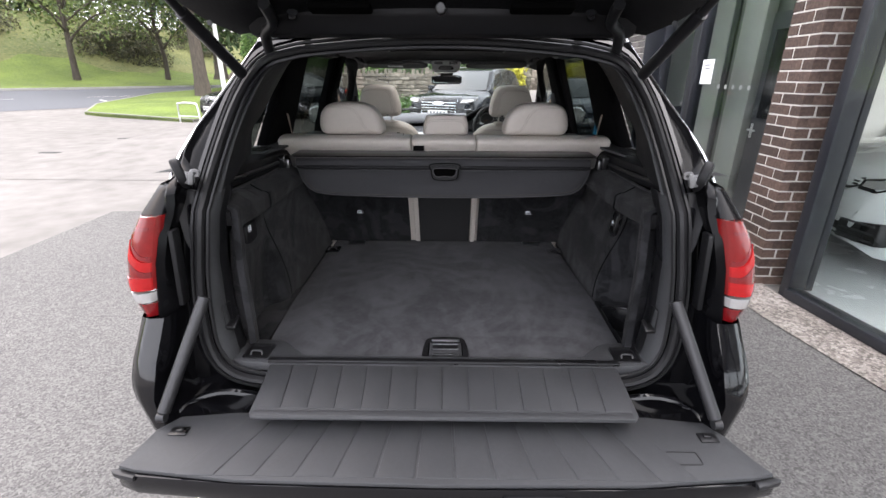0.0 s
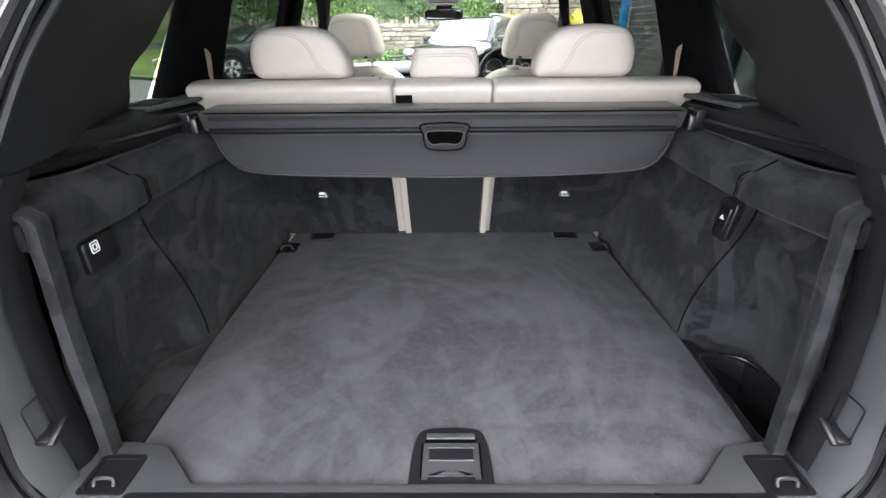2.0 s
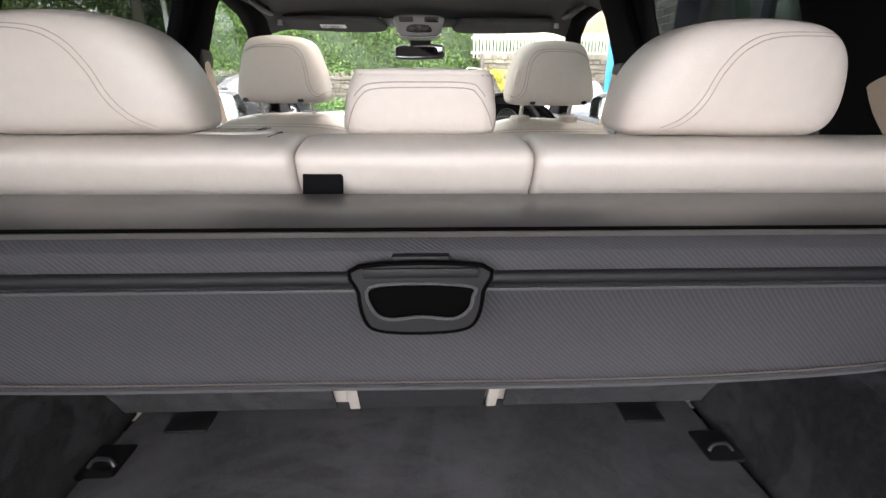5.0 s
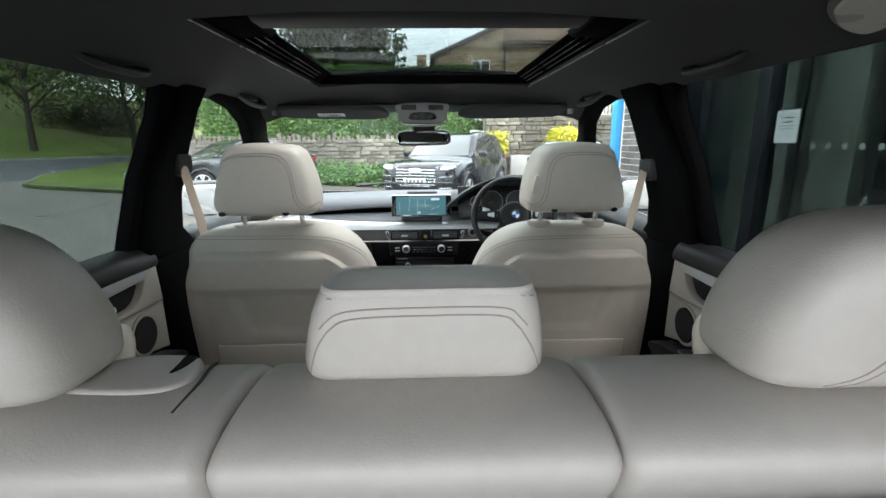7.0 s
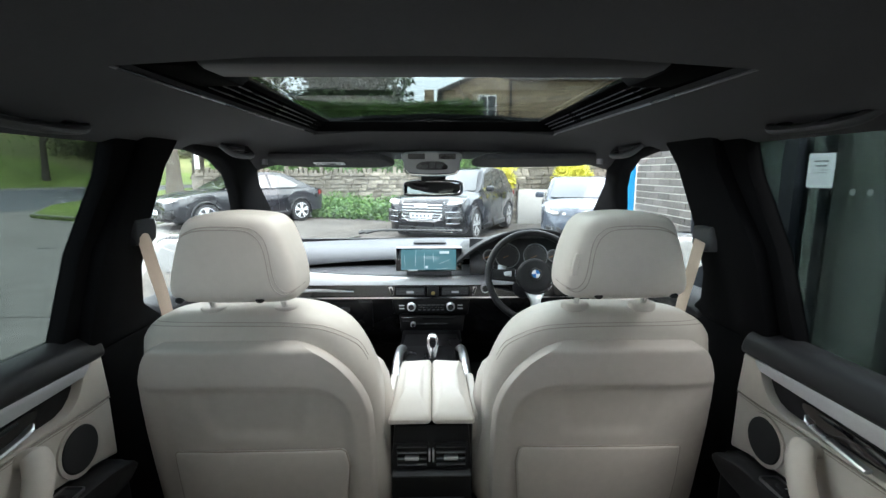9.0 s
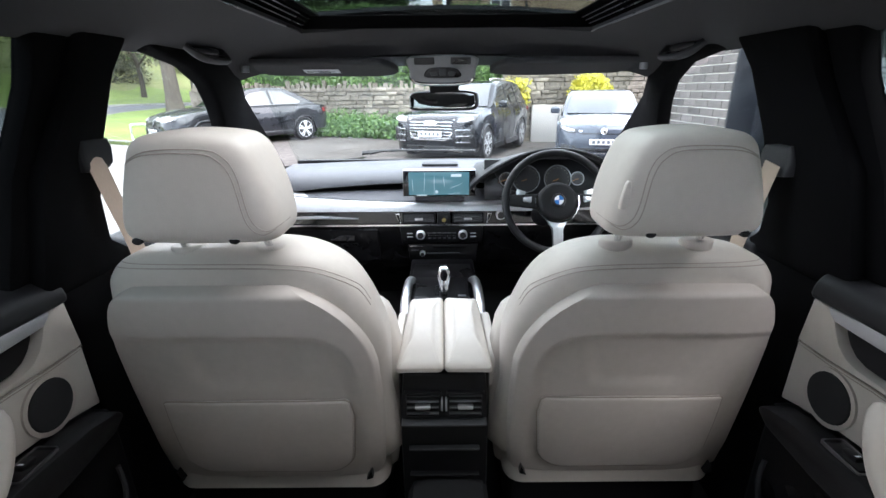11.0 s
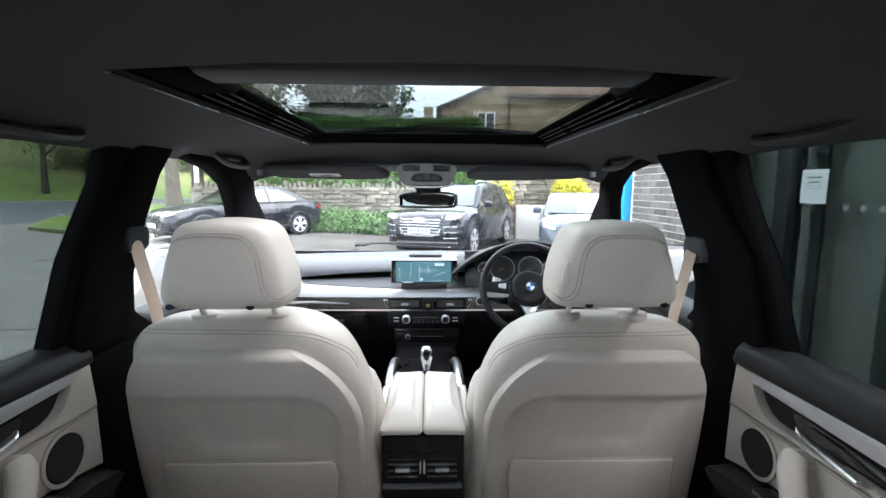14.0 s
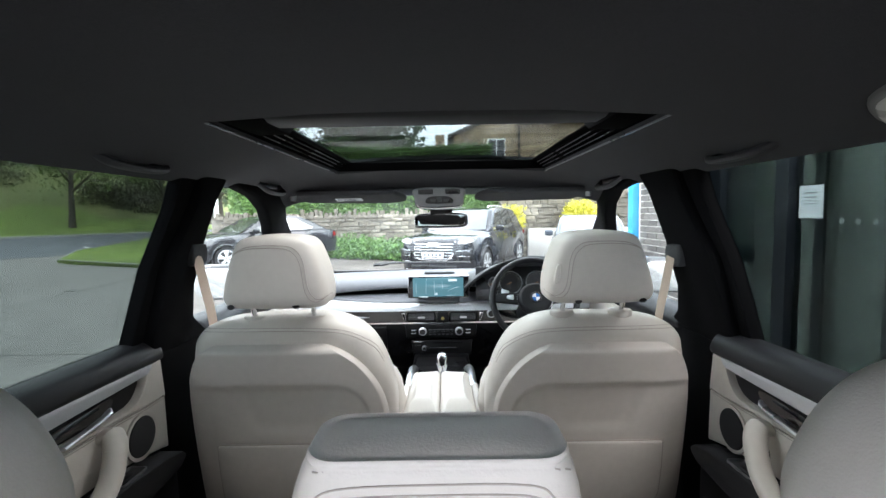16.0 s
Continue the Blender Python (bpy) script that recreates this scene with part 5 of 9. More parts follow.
for s in (-1, 1):
    part("cushion_seam", tube([(s * 0.15, y, 0.718 - 0.03 * step(1.88, 1.98, y)) for y in [1.45 + 0.03 * i for i in range(17)]], 0.0018, 5), STITCH, bench)
    part("belt_guide", bent(puff([tuple(p) for p in curve([(s * 0.60, 1.075), (s * 0.69, 1.08), (s * 0.70, 1.12), (s * 0.66, 1.17), (s * 0.60, 1.18), (s * 0.57, 1.13)], 4, True)], 'z', 1.24, 1.262, 0.006), lambda c: c), CREAM_PLASTIC, bench)

# ---- pillars and cant rails inside ----
D_IN_SEAL = [(0.628, 0.315, 1.235), (0.622, 0.38, 1.31), (0.606, 0.45, 1.40), (0.588, 0.53, 1.48), (0.55, 0.60, 1.56), (0.48, 0.64, 1.60)]
D_IN_WIN = [(0.735, 0.80, 1.245), (0.748, 0.88, 1.27), (0.755, 0.93, 1.34), (0.735, 1.01, 1.40), (0.70, 1.10, 1.50), (0.66, 1.21, 1.61)]


def d_pillar():
    a, b = curve(D_IN_SEAL, 4), curve(D_IN_WIN, 4)
    rings = []
    for p, q in zip(a, b):
        d = (q - p)
        rings.append([p + Vector((0.01, -0.008, 0)), p, p + d * 0.08 + Vector((-0.012, 0, 0)), p + d * 0.35 + Vector((-0.022, 0, 0)), p + d * 0.7 + Vector((-0.016, 0, 0)), p + d * 0.95 + Vector((-0.008, 0, 0)), q, q + Vector((0.05, 0.0, 0))])
    return loft(rings, caps=False, closed=False)


both("rear_pillar_lining", d_pillar, mat("dark_pillar_moulding", (0.0125, 0.0125, 0.0135), 0.6, 0, 0.12, 160, 3, 0.25, 800, spec=0.35), car, "dark grey moulded pillar lining", 60)
both("rear_pillar_strip", lambda: tube([p + Vector((-0.004, 0.016, 0)) for p in curve(D_IN_SEAL, 4)], 0.014, 8, flat=0.5), PLASTIC_GREY, car)
C_IN = [(1.02, 1.25), (1.22, 1.64), (1.46, 1.65), (1.36, 1.25)]
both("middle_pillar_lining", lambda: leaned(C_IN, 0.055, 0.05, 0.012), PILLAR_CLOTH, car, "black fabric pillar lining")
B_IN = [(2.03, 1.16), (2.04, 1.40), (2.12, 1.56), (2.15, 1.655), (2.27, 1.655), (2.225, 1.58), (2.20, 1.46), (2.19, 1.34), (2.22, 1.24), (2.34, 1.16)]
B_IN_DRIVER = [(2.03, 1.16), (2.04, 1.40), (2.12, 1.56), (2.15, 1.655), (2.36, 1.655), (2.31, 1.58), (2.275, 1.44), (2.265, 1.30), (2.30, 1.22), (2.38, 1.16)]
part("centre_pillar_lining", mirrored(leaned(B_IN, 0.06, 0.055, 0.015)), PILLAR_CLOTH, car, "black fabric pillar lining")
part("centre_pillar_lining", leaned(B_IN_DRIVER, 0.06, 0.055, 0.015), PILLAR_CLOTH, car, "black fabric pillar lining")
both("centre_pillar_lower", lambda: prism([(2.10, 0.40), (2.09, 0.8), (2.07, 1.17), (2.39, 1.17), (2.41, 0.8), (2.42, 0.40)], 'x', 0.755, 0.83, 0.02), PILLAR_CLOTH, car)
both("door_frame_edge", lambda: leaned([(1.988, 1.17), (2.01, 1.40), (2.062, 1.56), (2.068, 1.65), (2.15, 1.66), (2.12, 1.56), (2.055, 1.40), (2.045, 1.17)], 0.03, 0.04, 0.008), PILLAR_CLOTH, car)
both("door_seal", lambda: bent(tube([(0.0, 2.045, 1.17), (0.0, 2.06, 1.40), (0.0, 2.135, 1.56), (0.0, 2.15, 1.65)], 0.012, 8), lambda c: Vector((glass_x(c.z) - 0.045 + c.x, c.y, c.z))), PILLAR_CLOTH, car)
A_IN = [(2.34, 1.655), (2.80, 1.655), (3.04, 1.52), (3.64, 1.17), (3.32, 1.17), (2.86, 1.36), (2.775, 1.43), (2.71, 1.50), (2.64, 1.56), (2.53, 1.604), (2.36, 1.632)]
A_IN_DRIVER = [(2.44, 1.655), (2.80, 1.655), (3.04, 1.52), (3.64, 1.17), (3.38, 1.17), (2.94, 1.36), (2.86, 1.43), (2.80, 1.50), (2.73, 1.56), (2.63, 1.608), (2.46, 1.632)]


def windscreen_pillar(line):
    """The lining follows the windscreen outwards on its way down."""
    return bent(leaned(line, 0.05, 0.05, 0.014), lambda c: Vector((c.x + 0.055 * step(2.72, 3.08, c.y), c.y, c.z)))


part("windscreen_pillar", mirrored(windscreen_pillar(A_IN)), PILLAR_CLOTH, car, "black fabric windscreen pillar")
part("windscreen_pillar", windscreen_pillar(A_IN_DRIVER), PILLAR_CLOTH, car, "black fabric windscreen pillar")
both("cant_rail_lining", lambda: leaned([(1.15, 1.63), (1.3, 1.72), (2.0, 1.725), (2.6, 1.71), (2.9, 1.66), (2.7, 1.63), (2.40, 1.64), (2.0, 1.645), (1.5, 1.645)], 0.045, 0.045, 0.014), FABRIC_BLACK, car)
part("windscreen_header", sheet(lambda u, v: Vector((lerp(-0.68, 0.68, u), lerp(2.90, 3.0, v) - 0.05 * abs(2 * u - 1) ** 2, head_z(0, 2.9) - 0.005 - 0.025 * v - 0.03 * abs(2 * u - 1) ** 3)), 16, 4, 0.012, (0, 0, 1)), FABRIC_BLACK, car)

# belts at the centre and rear pillars
for s in (-1, 1):
    by, bz = (0.05, -0.03) if s > 0 else (0.0, 0.0)
    b = part("front_belt", tube(curve([(s * 0.681 - 0.005, 2.15 + by, 1.425 + bz), (s * 0.674 - 0.005, 2.165 + by, 1.34 + bz), (s * 0.666 - 0.005, 2.185 + by, 1.24 + bz), (s * 0.659 - 0.005, 2.21 + by, 1.05 + bz)], 4), 0.024, 8, flat=0.09, up=(1, 0, 0)), BELT, car, "cream seat belt webbing")
    part("belt_anchor", puff([(p[0] + by, p[1] + bz) for p in curve([(2.125, 1.40), (2.122, 1.455), (2.135, 1.462), (2.20, 1.458), (2.205, 1.42), (2.19, 1.40)], 2, True)], 'x', s * 0.684, s * 0.715, 0.008), PLASTIC_GREY if s > 0 else PLASTIC, b)
    r = part("rear_belt", tube(curve([(s * 0.725, 1.28, 1.40), (s * 0.70, 1.22, 1.34), (s * 0.665, 1.14, 1.295)], 4), 0.022, 8, flat=0.09, up=(1, 0, 0)), BELT, car, "cream seat belt webbing")
    part("belt_anchor", box((s * 0.735, 1.29, 1.42), (0.02, 0.06, 0.07), 0.01), PLASTIC, r)

# cabin floor and inner lower sides
cabin_floor = part("floor", merged(box((0, 2.55, 0.41), (1.62, 2.4, 0.03), 0.005), box((0, 2.75, 0.52), (0.20, 1.5, 0.22), 0.05), box((0, 1.36, 0.56), (1.5, 0.06, 0.32), 0.01)), FLOORMAT, None)
tagged(cabin_floor, "black carpeted cabin floor with centre tunnel", "floor", kind="structure")
part("boot_subfloor", box((0, 0.78, 0.64), (1.44, 1.12, 0.06), 0.005), PLASTIC, car)
both("inner_quarter", lambda: prism([(0.30, 0.60), (0.30, 1.20), (1.45, 1.20), (1.45, 0.60)], 'x', 0.74, 0.76), PLASTIC, car)


# ---- door linings ----
for s in (-1, 1):
    def sided(bm, s=s):
        return bm if s > 0 else mirrored(bm)
    door = thing("rear_door_lining", "cream leather rear door lining with black top and round speaker", "door lining", group="rear door linings")
    part("door_core", sided(prism([(1.28, 0.42), (1.28, 1.16), (2.075, 1.16), (2.095, 0.9), (2.10, 0.42)], 'x', 0.785, 0.83, 0.01)), PLASTIC, door)
    def inner(bm, s=s):
        """The lining on the driver's side lies a little further in and forward."""
        return sided(bm) if s < 0 else moved(bm, Matrix.Translation((-0.019, 0.015, -0.010)))
    part("top_roll", inner(bent(puff([tuple(p) for p in curve([(0.835, 1.215), (0.80, 1.226), (0.765, 1.215), (0.750, 1.19), (0.752, 1.168), (0.79, 1.155), (0.835, 1.15)], 4, True)], 'y', 1.25, 2.075, 0.012, seg=4, ring=2), lambda c: Vector((c.x, c.y, c.z - 0.012 * step(1.97, 2.08, c.y))))), DOOR_PAD, door, "soft black top roll")
    part("accent_line", inner(tube(curve([(0.755, 1.45, 1.168), (0.753, 1.75, 1.166), (0.754, 1.95, 1.161), (0.757, 2.03, 1.158)], 4), 0.003, 6)), BLUE_LINE, door)
    part("trim_band", inner(prism([(1.28, 1.116), (1.28, 1.166), (1.79, 1.163), (1.95, 1.159), (2.028, 1.155), (2.018, 1.143), (2.005, 1.133), (1.81, 1.129), (1.55, 1.122)], 'x', 0.750, 0.785, 0.005)), TRIM_SILVER, door, "brushed aluminium trim band")
    part("dark_insert", inner(prism([(1.28, 1.085), (1.28, 1.113), (1.55, 1.120), (1.81, 1.127), (2.004, 1.131), (1.995, 1.112), (1.983, 1.095), (1.966, 1.081), (1.942, 1.073), (1.907, 1.072), (1.80, 1.074), (1.55, 1.08)], 'x', 0.772, 0.79, 0.006)), PLASTIC, door, "dark recessed insert")
    part("upper_panel", inner(prism([(2.030, 1.153), (2.066, 1.156), (2.078, 1.053), (2.0, 1.054), (1.9, 1.060), (1.55, 1.066), (1.28, 1.07), (1.28, 1.083), (1.55, 1.078), (1.80, 1.072), (1.907, 1.070), (1.945, 1.071), (1.969, 1.079), (1.987, 1.094), (1.999, 1.112), (2.008, 1.131), (2.021, 1.142)], 'x', 0.755, 0.79, 0.004)), CREAM, door, "cream leather upper panel")
    panel = part("lower_panel", inner(prism([(2.078, 1.050), (2.082, 0.905), (2.03, 0.918), (1.973, 0.931), (1.856, 0.946), (1.70, 0.952), (1.28, 0.955), (1.28, 1.066), (1.55, 1.062), (1.9, 1.056), (2.0, 1.050)], 'x', 0.757, 0.79, 0.005)), CREAM, door, "cream leather lower panel")
    part("seam", inner(merged(tube([(0.7565, 2.077, 1.0515), (0.7555, 2.0, 1.052), (0.7555, 1.9, 1.058), (0.7565, 1.55, 1.064), (0.757, 1.3, 1.068)], 0.0016, 5), tube([(0.7575, 2.077, 1.045), (0.7565, 2.0, 1.0455), (0.7565, 1.9, 1.0515), (0.7575, 1.55, 1.0575)], 0.0009, 5))), STITCH, panel)
    part("speaker", inner(puff(oval(0.100, 0.100, 30, (1.971, 0.987)), 'x', 0.7495, 0.762, 0.004)), WEAVE_NET, panel, "round black speaker cloth")
    part("speaker_ring", inner(frame_plate(oval(0.118, 0.118, 30, (1.971, 0.987)), oval(0.101, 0.101, 30, (1.971, 0.987)), 'x', 0.752, 0.762, 0.003)), CREAM_PLASTIC, panel)
    part("tweeter", inner(puff(oval(0.045, 0.045, 20, (1.862, 0.985)), 'x', 0.753, 0.76, 0.003)), WEAVE_NET, panel)
    part("pull_handle", inner(tube(curve([(0.762, 1.845, 1.045), (0.733, 1.845, 1.052), (0.713, 1.825, 1.02), (0.705, 1.785, 0.965), (0.705, 1.71, 0.922), (0.715, 1.61, 0.905), (0.755, 1.53, 0.90)], 6), [0.019] * 6 + [0.024] * 31, 14, flat=0.8)), CREAM, door, "cream leather pull handle")
    part("release_lever", inner(tube(curve([(0.756, 1.875, 1.101), (0.746, 1.85, 1.096), (0.743, 1.80, 1.090), (0.746, 1.73, 1.080)], 4), [0.003, 0.005, 0.006] + [0.009] * 10, 8, flat=0.5)), SATIN, door, "satin metal release lever")
    part("lever_cup", inner(puff([tuple(p) for p in curve([(1.90, 1.115), (1.80, 1.113), (1.70, 1.105), (1.70, 1.085), (1.80, 1.083), (1.88, 1.086)], 4, True)], 'x', 0.769, 0.775, 0.002)), GLOSS_BLACK, door)
    part("lower_roll", inner(prism([(1.28, 0.92), (1.86, 0.925), (2.0, 0.912), (2.085, 0.892), (2.09, 0.80), (2.09, 0.43), (1.28, 0.43)], 'x', 0.738, 0.79, 0.014)), STACK_BLACK, door)
    armrest = part("switch_ledge", inner(prism([(1.45, 0.88), (1.45, 0.942), (1.70, 0.943), (1.86, 0.937), (1.98, 0.926), (2.05, 0.908), (2.068, 0.89), (2.03, 0.868), (1.9, 0.86)], 'x', 0.695, 0.757, 0.010)), PLASTIC, door)
    part("window_switch", inner(merged(box((0.726, 1.872, 0.9385), (0.036, 0.075, 0.006), 0.002, (-5, 0, 0)), box((0.726, 1.868, 0.944), (0.018, 0.03, 0.012), 0.004, (-5, 0, 0)))), PLASTIC_SMOOTH, armrest)
    part("switch_surround", inner(frame_plate(rrect(0.044, 0.084, 0.006, 3, (0.726, 1.872)), rrect(0.038, 0.078, 0.005, 3, (0.726, 1.872)), 'z', 0.935, 0.9415)), DULL_METAL, armrest)
    part("switch_mark", inner(box((0.726, 1.86, 0.9505), (0.010, 0.004, 0.001), 0, (-5, 0, 0))), PAPER, armrest)
    part("map_pocket", inner(tube(curve([(0.735, 2.05, 0.76), (0.725, 2.04, 0.70), (0.722, 1.99, 0.62), (0.73, 1.90, 0.56)], 5), 0.006, 6)), PLASTIC_GREY, door)
    # front door
    fd = thing("front_door_lining", "front door lining, dark top with pale leather panel", "door lining", group="front door linings")
    part("door_core", sided(prism([(2.34, 0.42), (2.30, 1.15), (3.42, 1.15), (3.42, 0.42)], 'x', 0.79, 0.83, 0.01)), PLASTIC, fd)
    part("top_roll", sided(puff([tuple(p) for p in curve([(0.835, 1.205), (0.80, 1.21), (0.765, 1.195), (0.752, 1.165), (0.79, 1.12), (0.835, 1.115)], 4, True)], 'y', 2.30, 3.42, 0.012, seg=3, ring=2)), DOOR_PAD, fd)
    part("leather_panel", sided(prism([(2.32, 0.86), (2.31, 1.10), (3.40, 1.12), (3.40, 0.88)], 'x', 0.762, 0.795, 0.008)), CREAM, fd)
    part("armrest", sided(puff(rrect(0.62, 0.06, 0.025, 4, (2.75, 0.93)), 'x', 0.69, 0.77, 0.015)), CREAM, fd)
    part("lower_roll", sided(prism([(2.34, 0.43), (2.33, 0.85), (3.40, 0.87), (3.40, 0.43)], 'x', 0.745, 0.80, 0.012)), STACK_BLACK, fd)
    # mirror corner triangle
    part("mirror_corner", sided(leaned([(3.22, 1.19), (3.44, 1.19), (3.12, 1.36), (3.05, 1.38)], 0.03, 0.03, 0.006)), PLASTIC, fd)

# ---- front seats ----


PAD_SEAM = [(-0.236, 1.232), (-0.21, 1.238), (-0.15, 1.240), (0.0, 1.240), (0.10, 1.238), (0.16, 1.230), (0.205, 1.208), (0.238, 1.175), (0.258, 1.13)]
SEAM_LINE = [(x, z - 0.010 * step(1.12, 1.24, z)) for x, z in curve(PAD_SEAM, 7)]
SHELL_Z = [0.632, 0.66, 0.70, 0.75, 0.80, 0.86, 0.90, 0.95, 1.0, 1.04, 1.07, 1.10, 1.125, 1.145, 1.163, 1.178, 1.190, 1.197, 1.200]


def shell_profile():
    right = [(interp(z, (0.632, 0.66, 0.74, 0.90, 1.0, 1.05, 1.09, 1.13, 1.15, 1.17, 1.185, 1.197, 1.2), (0.246, 0.258, 0.270, 0.269, 0.266, 0.256, 0.238, 0.210, 0.190, 0.165, 0.140, 0.10, 0.06)), z) for z in SHELL_Z]
    left = [(-interp(z, (0.632, 0.75, 0.86, 0.95, 1.05, 1.10, 1.14, 1.165, 1.185, 1.197, 1.2), (0.288, 0.291, 0.290, 0.287, 0.280, 0.269, 0.252, 0.235, 0.210, 0.180, 0.15)), z) for z in SHELL_Z]
    return right + left[::-1]


def front_seat():
    """A front seat centred on x = 0, outer side towards -x, as seen from behind."""
    st = thing("front_armchair", "cream leather front seat with moulded cream backrest shell and headrest", "front seat", group="front seats")
    edge = shell_profile()

    def back_y(x, z):
        base = 2.076 - 0.19 * (z - 0.9) + 0.10 * max(0.0, 0.72 - z)
        rim_z = 1.078 if x < 0.13 else 1.078 - 0.10 * (1 - math.sqrt(max(0.0, 1 - ((x - 0.13) / 0.09) ** 2))) if x < 0.22 else 0.978
        inside = step(rim_z + 0.010, rim_z - 0.016, z) * step(0.232, 0.190, x) * (1 - 0.8 * step(-0.215, -0.28, x)) * step(0.63, 0.70, z)
        trap_w = 0.092 + 0.26 * (z - 0.945)
        trap = step(trap_w + 0.022, trap_w - 0.022, abs(x + 0.010)) * step(0.925, 0.965, z) * step(1.095, 1.06, z)
        return base + 0.011 * inside + 0.008 * trap + 0.034 * (abs(x) / 0.29) ** 5 + 0.05 * step(1.165, 1.215, z) ** 2

    zs = [0.632 + 0.568 * i / 110 for i in range(111)]
    zl, zr = [(p[1], p[0]) for p in edge if p[0] < 0], [(p[1], p[0]) for p in edge if p[0] > 0]
    zl.sort(), zr.sort()

    def at(u, v):
        z = zs[round(v * 110)]
        a, b = interp(z, [q[0] for q in zl], [q[1] for q in zl]), interp(z, [q[0] for q in zr], [q[1] for q in zr])
        k = 0.5 - 0.5 * math.cos(math.pi * u)
        k = lerp(u, k, 0.5)
        x = lerp(a, b, k)
        rim = min(u, 1 - u, (1 - v) * 0.8, v * 2)
        return Vector((x, back_y(x, z) + 0.014 * step(0.03, 0.0, rim), z))
    shell = part("backrest_shell", sheet(at, 100, 110, 0.03, (0, 1, 0)), CREAM_PLASTIC, st, "moulded cream backrest shell", 50)
    pk = [(-0.203, 0.901), (-0.10, 0.903), (0.0, 0.904), (0.10, 0.904), (0.190, 0.904), (0.200, 0.897), (0.206, 0.86), (0.200, 0.80), (0.194, 0.74)] + [(0.125 + 0.068 * math.cos(a), 0.735 + 0.068 * math.sin(a)) for a in [-0.1 - 1.47 * k / 6 for k in range(7)]] + [(-0.145 - 0.068 * math.cos(a), 0.735 + 0.068 * math.sin(a)) for a in [-1.57 + 1.47 * k / 6 for k in range(7)]] + [(-0.214, 0.75), (-0.214, 0.81), (-0.211, 0.87), (-0.209, 0.896)]
    part("map_pocket", bent(puff(pk, 'y', -0.012, 0.012, 0.006, seg=3, ring=3), lambda c: Vector((c.x, c.y + back_y(c.x, c.z), c.z))), CREAM_PLASTIC, shell, "flat cream map pocket panel")
    part("pocket_piping", tube([Vector((x, back_y(x, z) - 0.006, z)) for x, z in inset(pk, -0.0012)], 0.0020, 6, True, up=(0, 1, 0)), STITCH, shell)
    # padded upper back that stands above and in front of the shell
    up = curve([(-0.25, 0.66), (-0.275, 0.80), (-0.280, 1.0), (-0.272, 1.10), (-0.262, 1.17), (-0.248, 1.218), (-0.205, 1.256), (-0.12, 1.275), (0.02, 1.281), (0.11, 1.278), (0.175, 1.258), (0.225, 1.215), (0.262, 1.13), (0.284, 1.04), (0.284, 0.90), (0.272, 0.66)], 4, True)
    body = puff([(x, z - 0.012 * step(1.12, 1.24, z)) for x, z in up], 'y', 2.090, 2.235, 0.05, 0.004, 0.02, 7, 4)
    bent(body, lambda c: Vector((c.x, c.y - 0.19 * (c.z - 1.0), c.z)))
    seams = merged(laid(body, [(x, 0, z) for x, z in SEAM_LINE], (0, 1, 0), 0.0012),
                   laid(body, [(x, 0, z + 0.008) for x, z in SEAM_LINE], (0, 1, 0), 0.0010))
    pad = part("backrest", body, CREAM, st, "cream leather padded backrest")
    part("stitching", seams, STITCH, pad)
    for sx in (-1, 1):
        part("side_bolster", puff([tuple(p) for p in curve([(sx * 0.20, 0.70), (sx * 0.31, 0.72), (sx * 0.29, 1.02), (sx * 0.22, 1.06), (sx * 0.19, 0.9)], 4, True)], 'y', 2.17, 2.30, 0.04), CREAM, st)
    cush = part("cushion", puff([tuple(p) for p in curve([(2.16, 0.58), (2.20, 0.70), (2.40, 0.69), (2.62, 0.72), (2.70, 0.69), (2.70, 0.60), (2.60, 0.56)], 4, True)], 'x', -0.27, 0.27, 0.05), CREAM, st, "cream leather seat cushion")
    part("seat_base", box((0, 2.40, 0.50), (0.50, 0.50, 0.18), 0.03), PLASTIC, st)
    for sx in (-1, 1):
        part("seat_rail", box((sx * 0.20, 2.42, 0.427), (0.05, 0.62, 0.03), 0.006), DULL_METAL, st)
    part("lower_cover", bent(puff([tuple(p) for p in curve([(-0.27, 0.60), (-0.286, 0.66), (-0.2, 0.70), (0.2, 0.70), (0.272, 0.68), (0.262, 0.60), (0.0, 0.59)], 4, True)], 'y', 2.195, 2.27, 0.02), lambda c: c), CREAM_PLASTIC, st)
    for sx in (-1, 1):
        part("hinge_shadow_gap", prism([(sx * 0.225 - 0.01, 0.640), (sx * 0.242 - 0.01, 0.646), (sx * 0.238 - 0.01, 0.668)], 'y', 2.122, 2.14), PLASTIC_SMOOTH, st)
    # headrest on two posts
    ho = [(x * 0.955 - 0.002, 1.494 - (1.488 - z) * 0.93) for x, z in curve([(-0.130, 1.294), (-0.06, 1.288), (0.06, 1.288), (0.128, 1.292), (0.148, 1.315), (0.143, 1.38), (0.122, 1.445), (0.105, 1.47), (0.078, 1.482), (0.0, 1.488), (-0.07, 1.482), (-0.098, 1.468), (-0.113, 1.44), (-0.135, 1.38), (-0.149, 1.32)], 5, True)]
    hb = pillow(ho, 'y', 1.958, 2.098, 5.2, 30, 7.0)
    bent(hb, lambda c: Vector((c.x, c.y - 0.06 * (c.z - 1.29) + 0.05 * max(0, c.x - 0.06) ** 1.2, c.z)))
    ln = [(0.132, 1.335), (0.112, 1.328), (0.095, 1.338), (0.085, 1.362), (0.077, 1.42), (0.062, 1.448), (0.03, 1.461), (-0.06, 1.460), (-0.105, 1.444)]
    hs = merged(laid(hb, [(x, 0, z) for x, z in curve(ln, 7)], (0, 1, 0), 0.0011), laid(hb, [(x + 0.008, 0, z + 0.006) for x, z in curve(ln, 7)], (0, 1, 0), 0.0011))
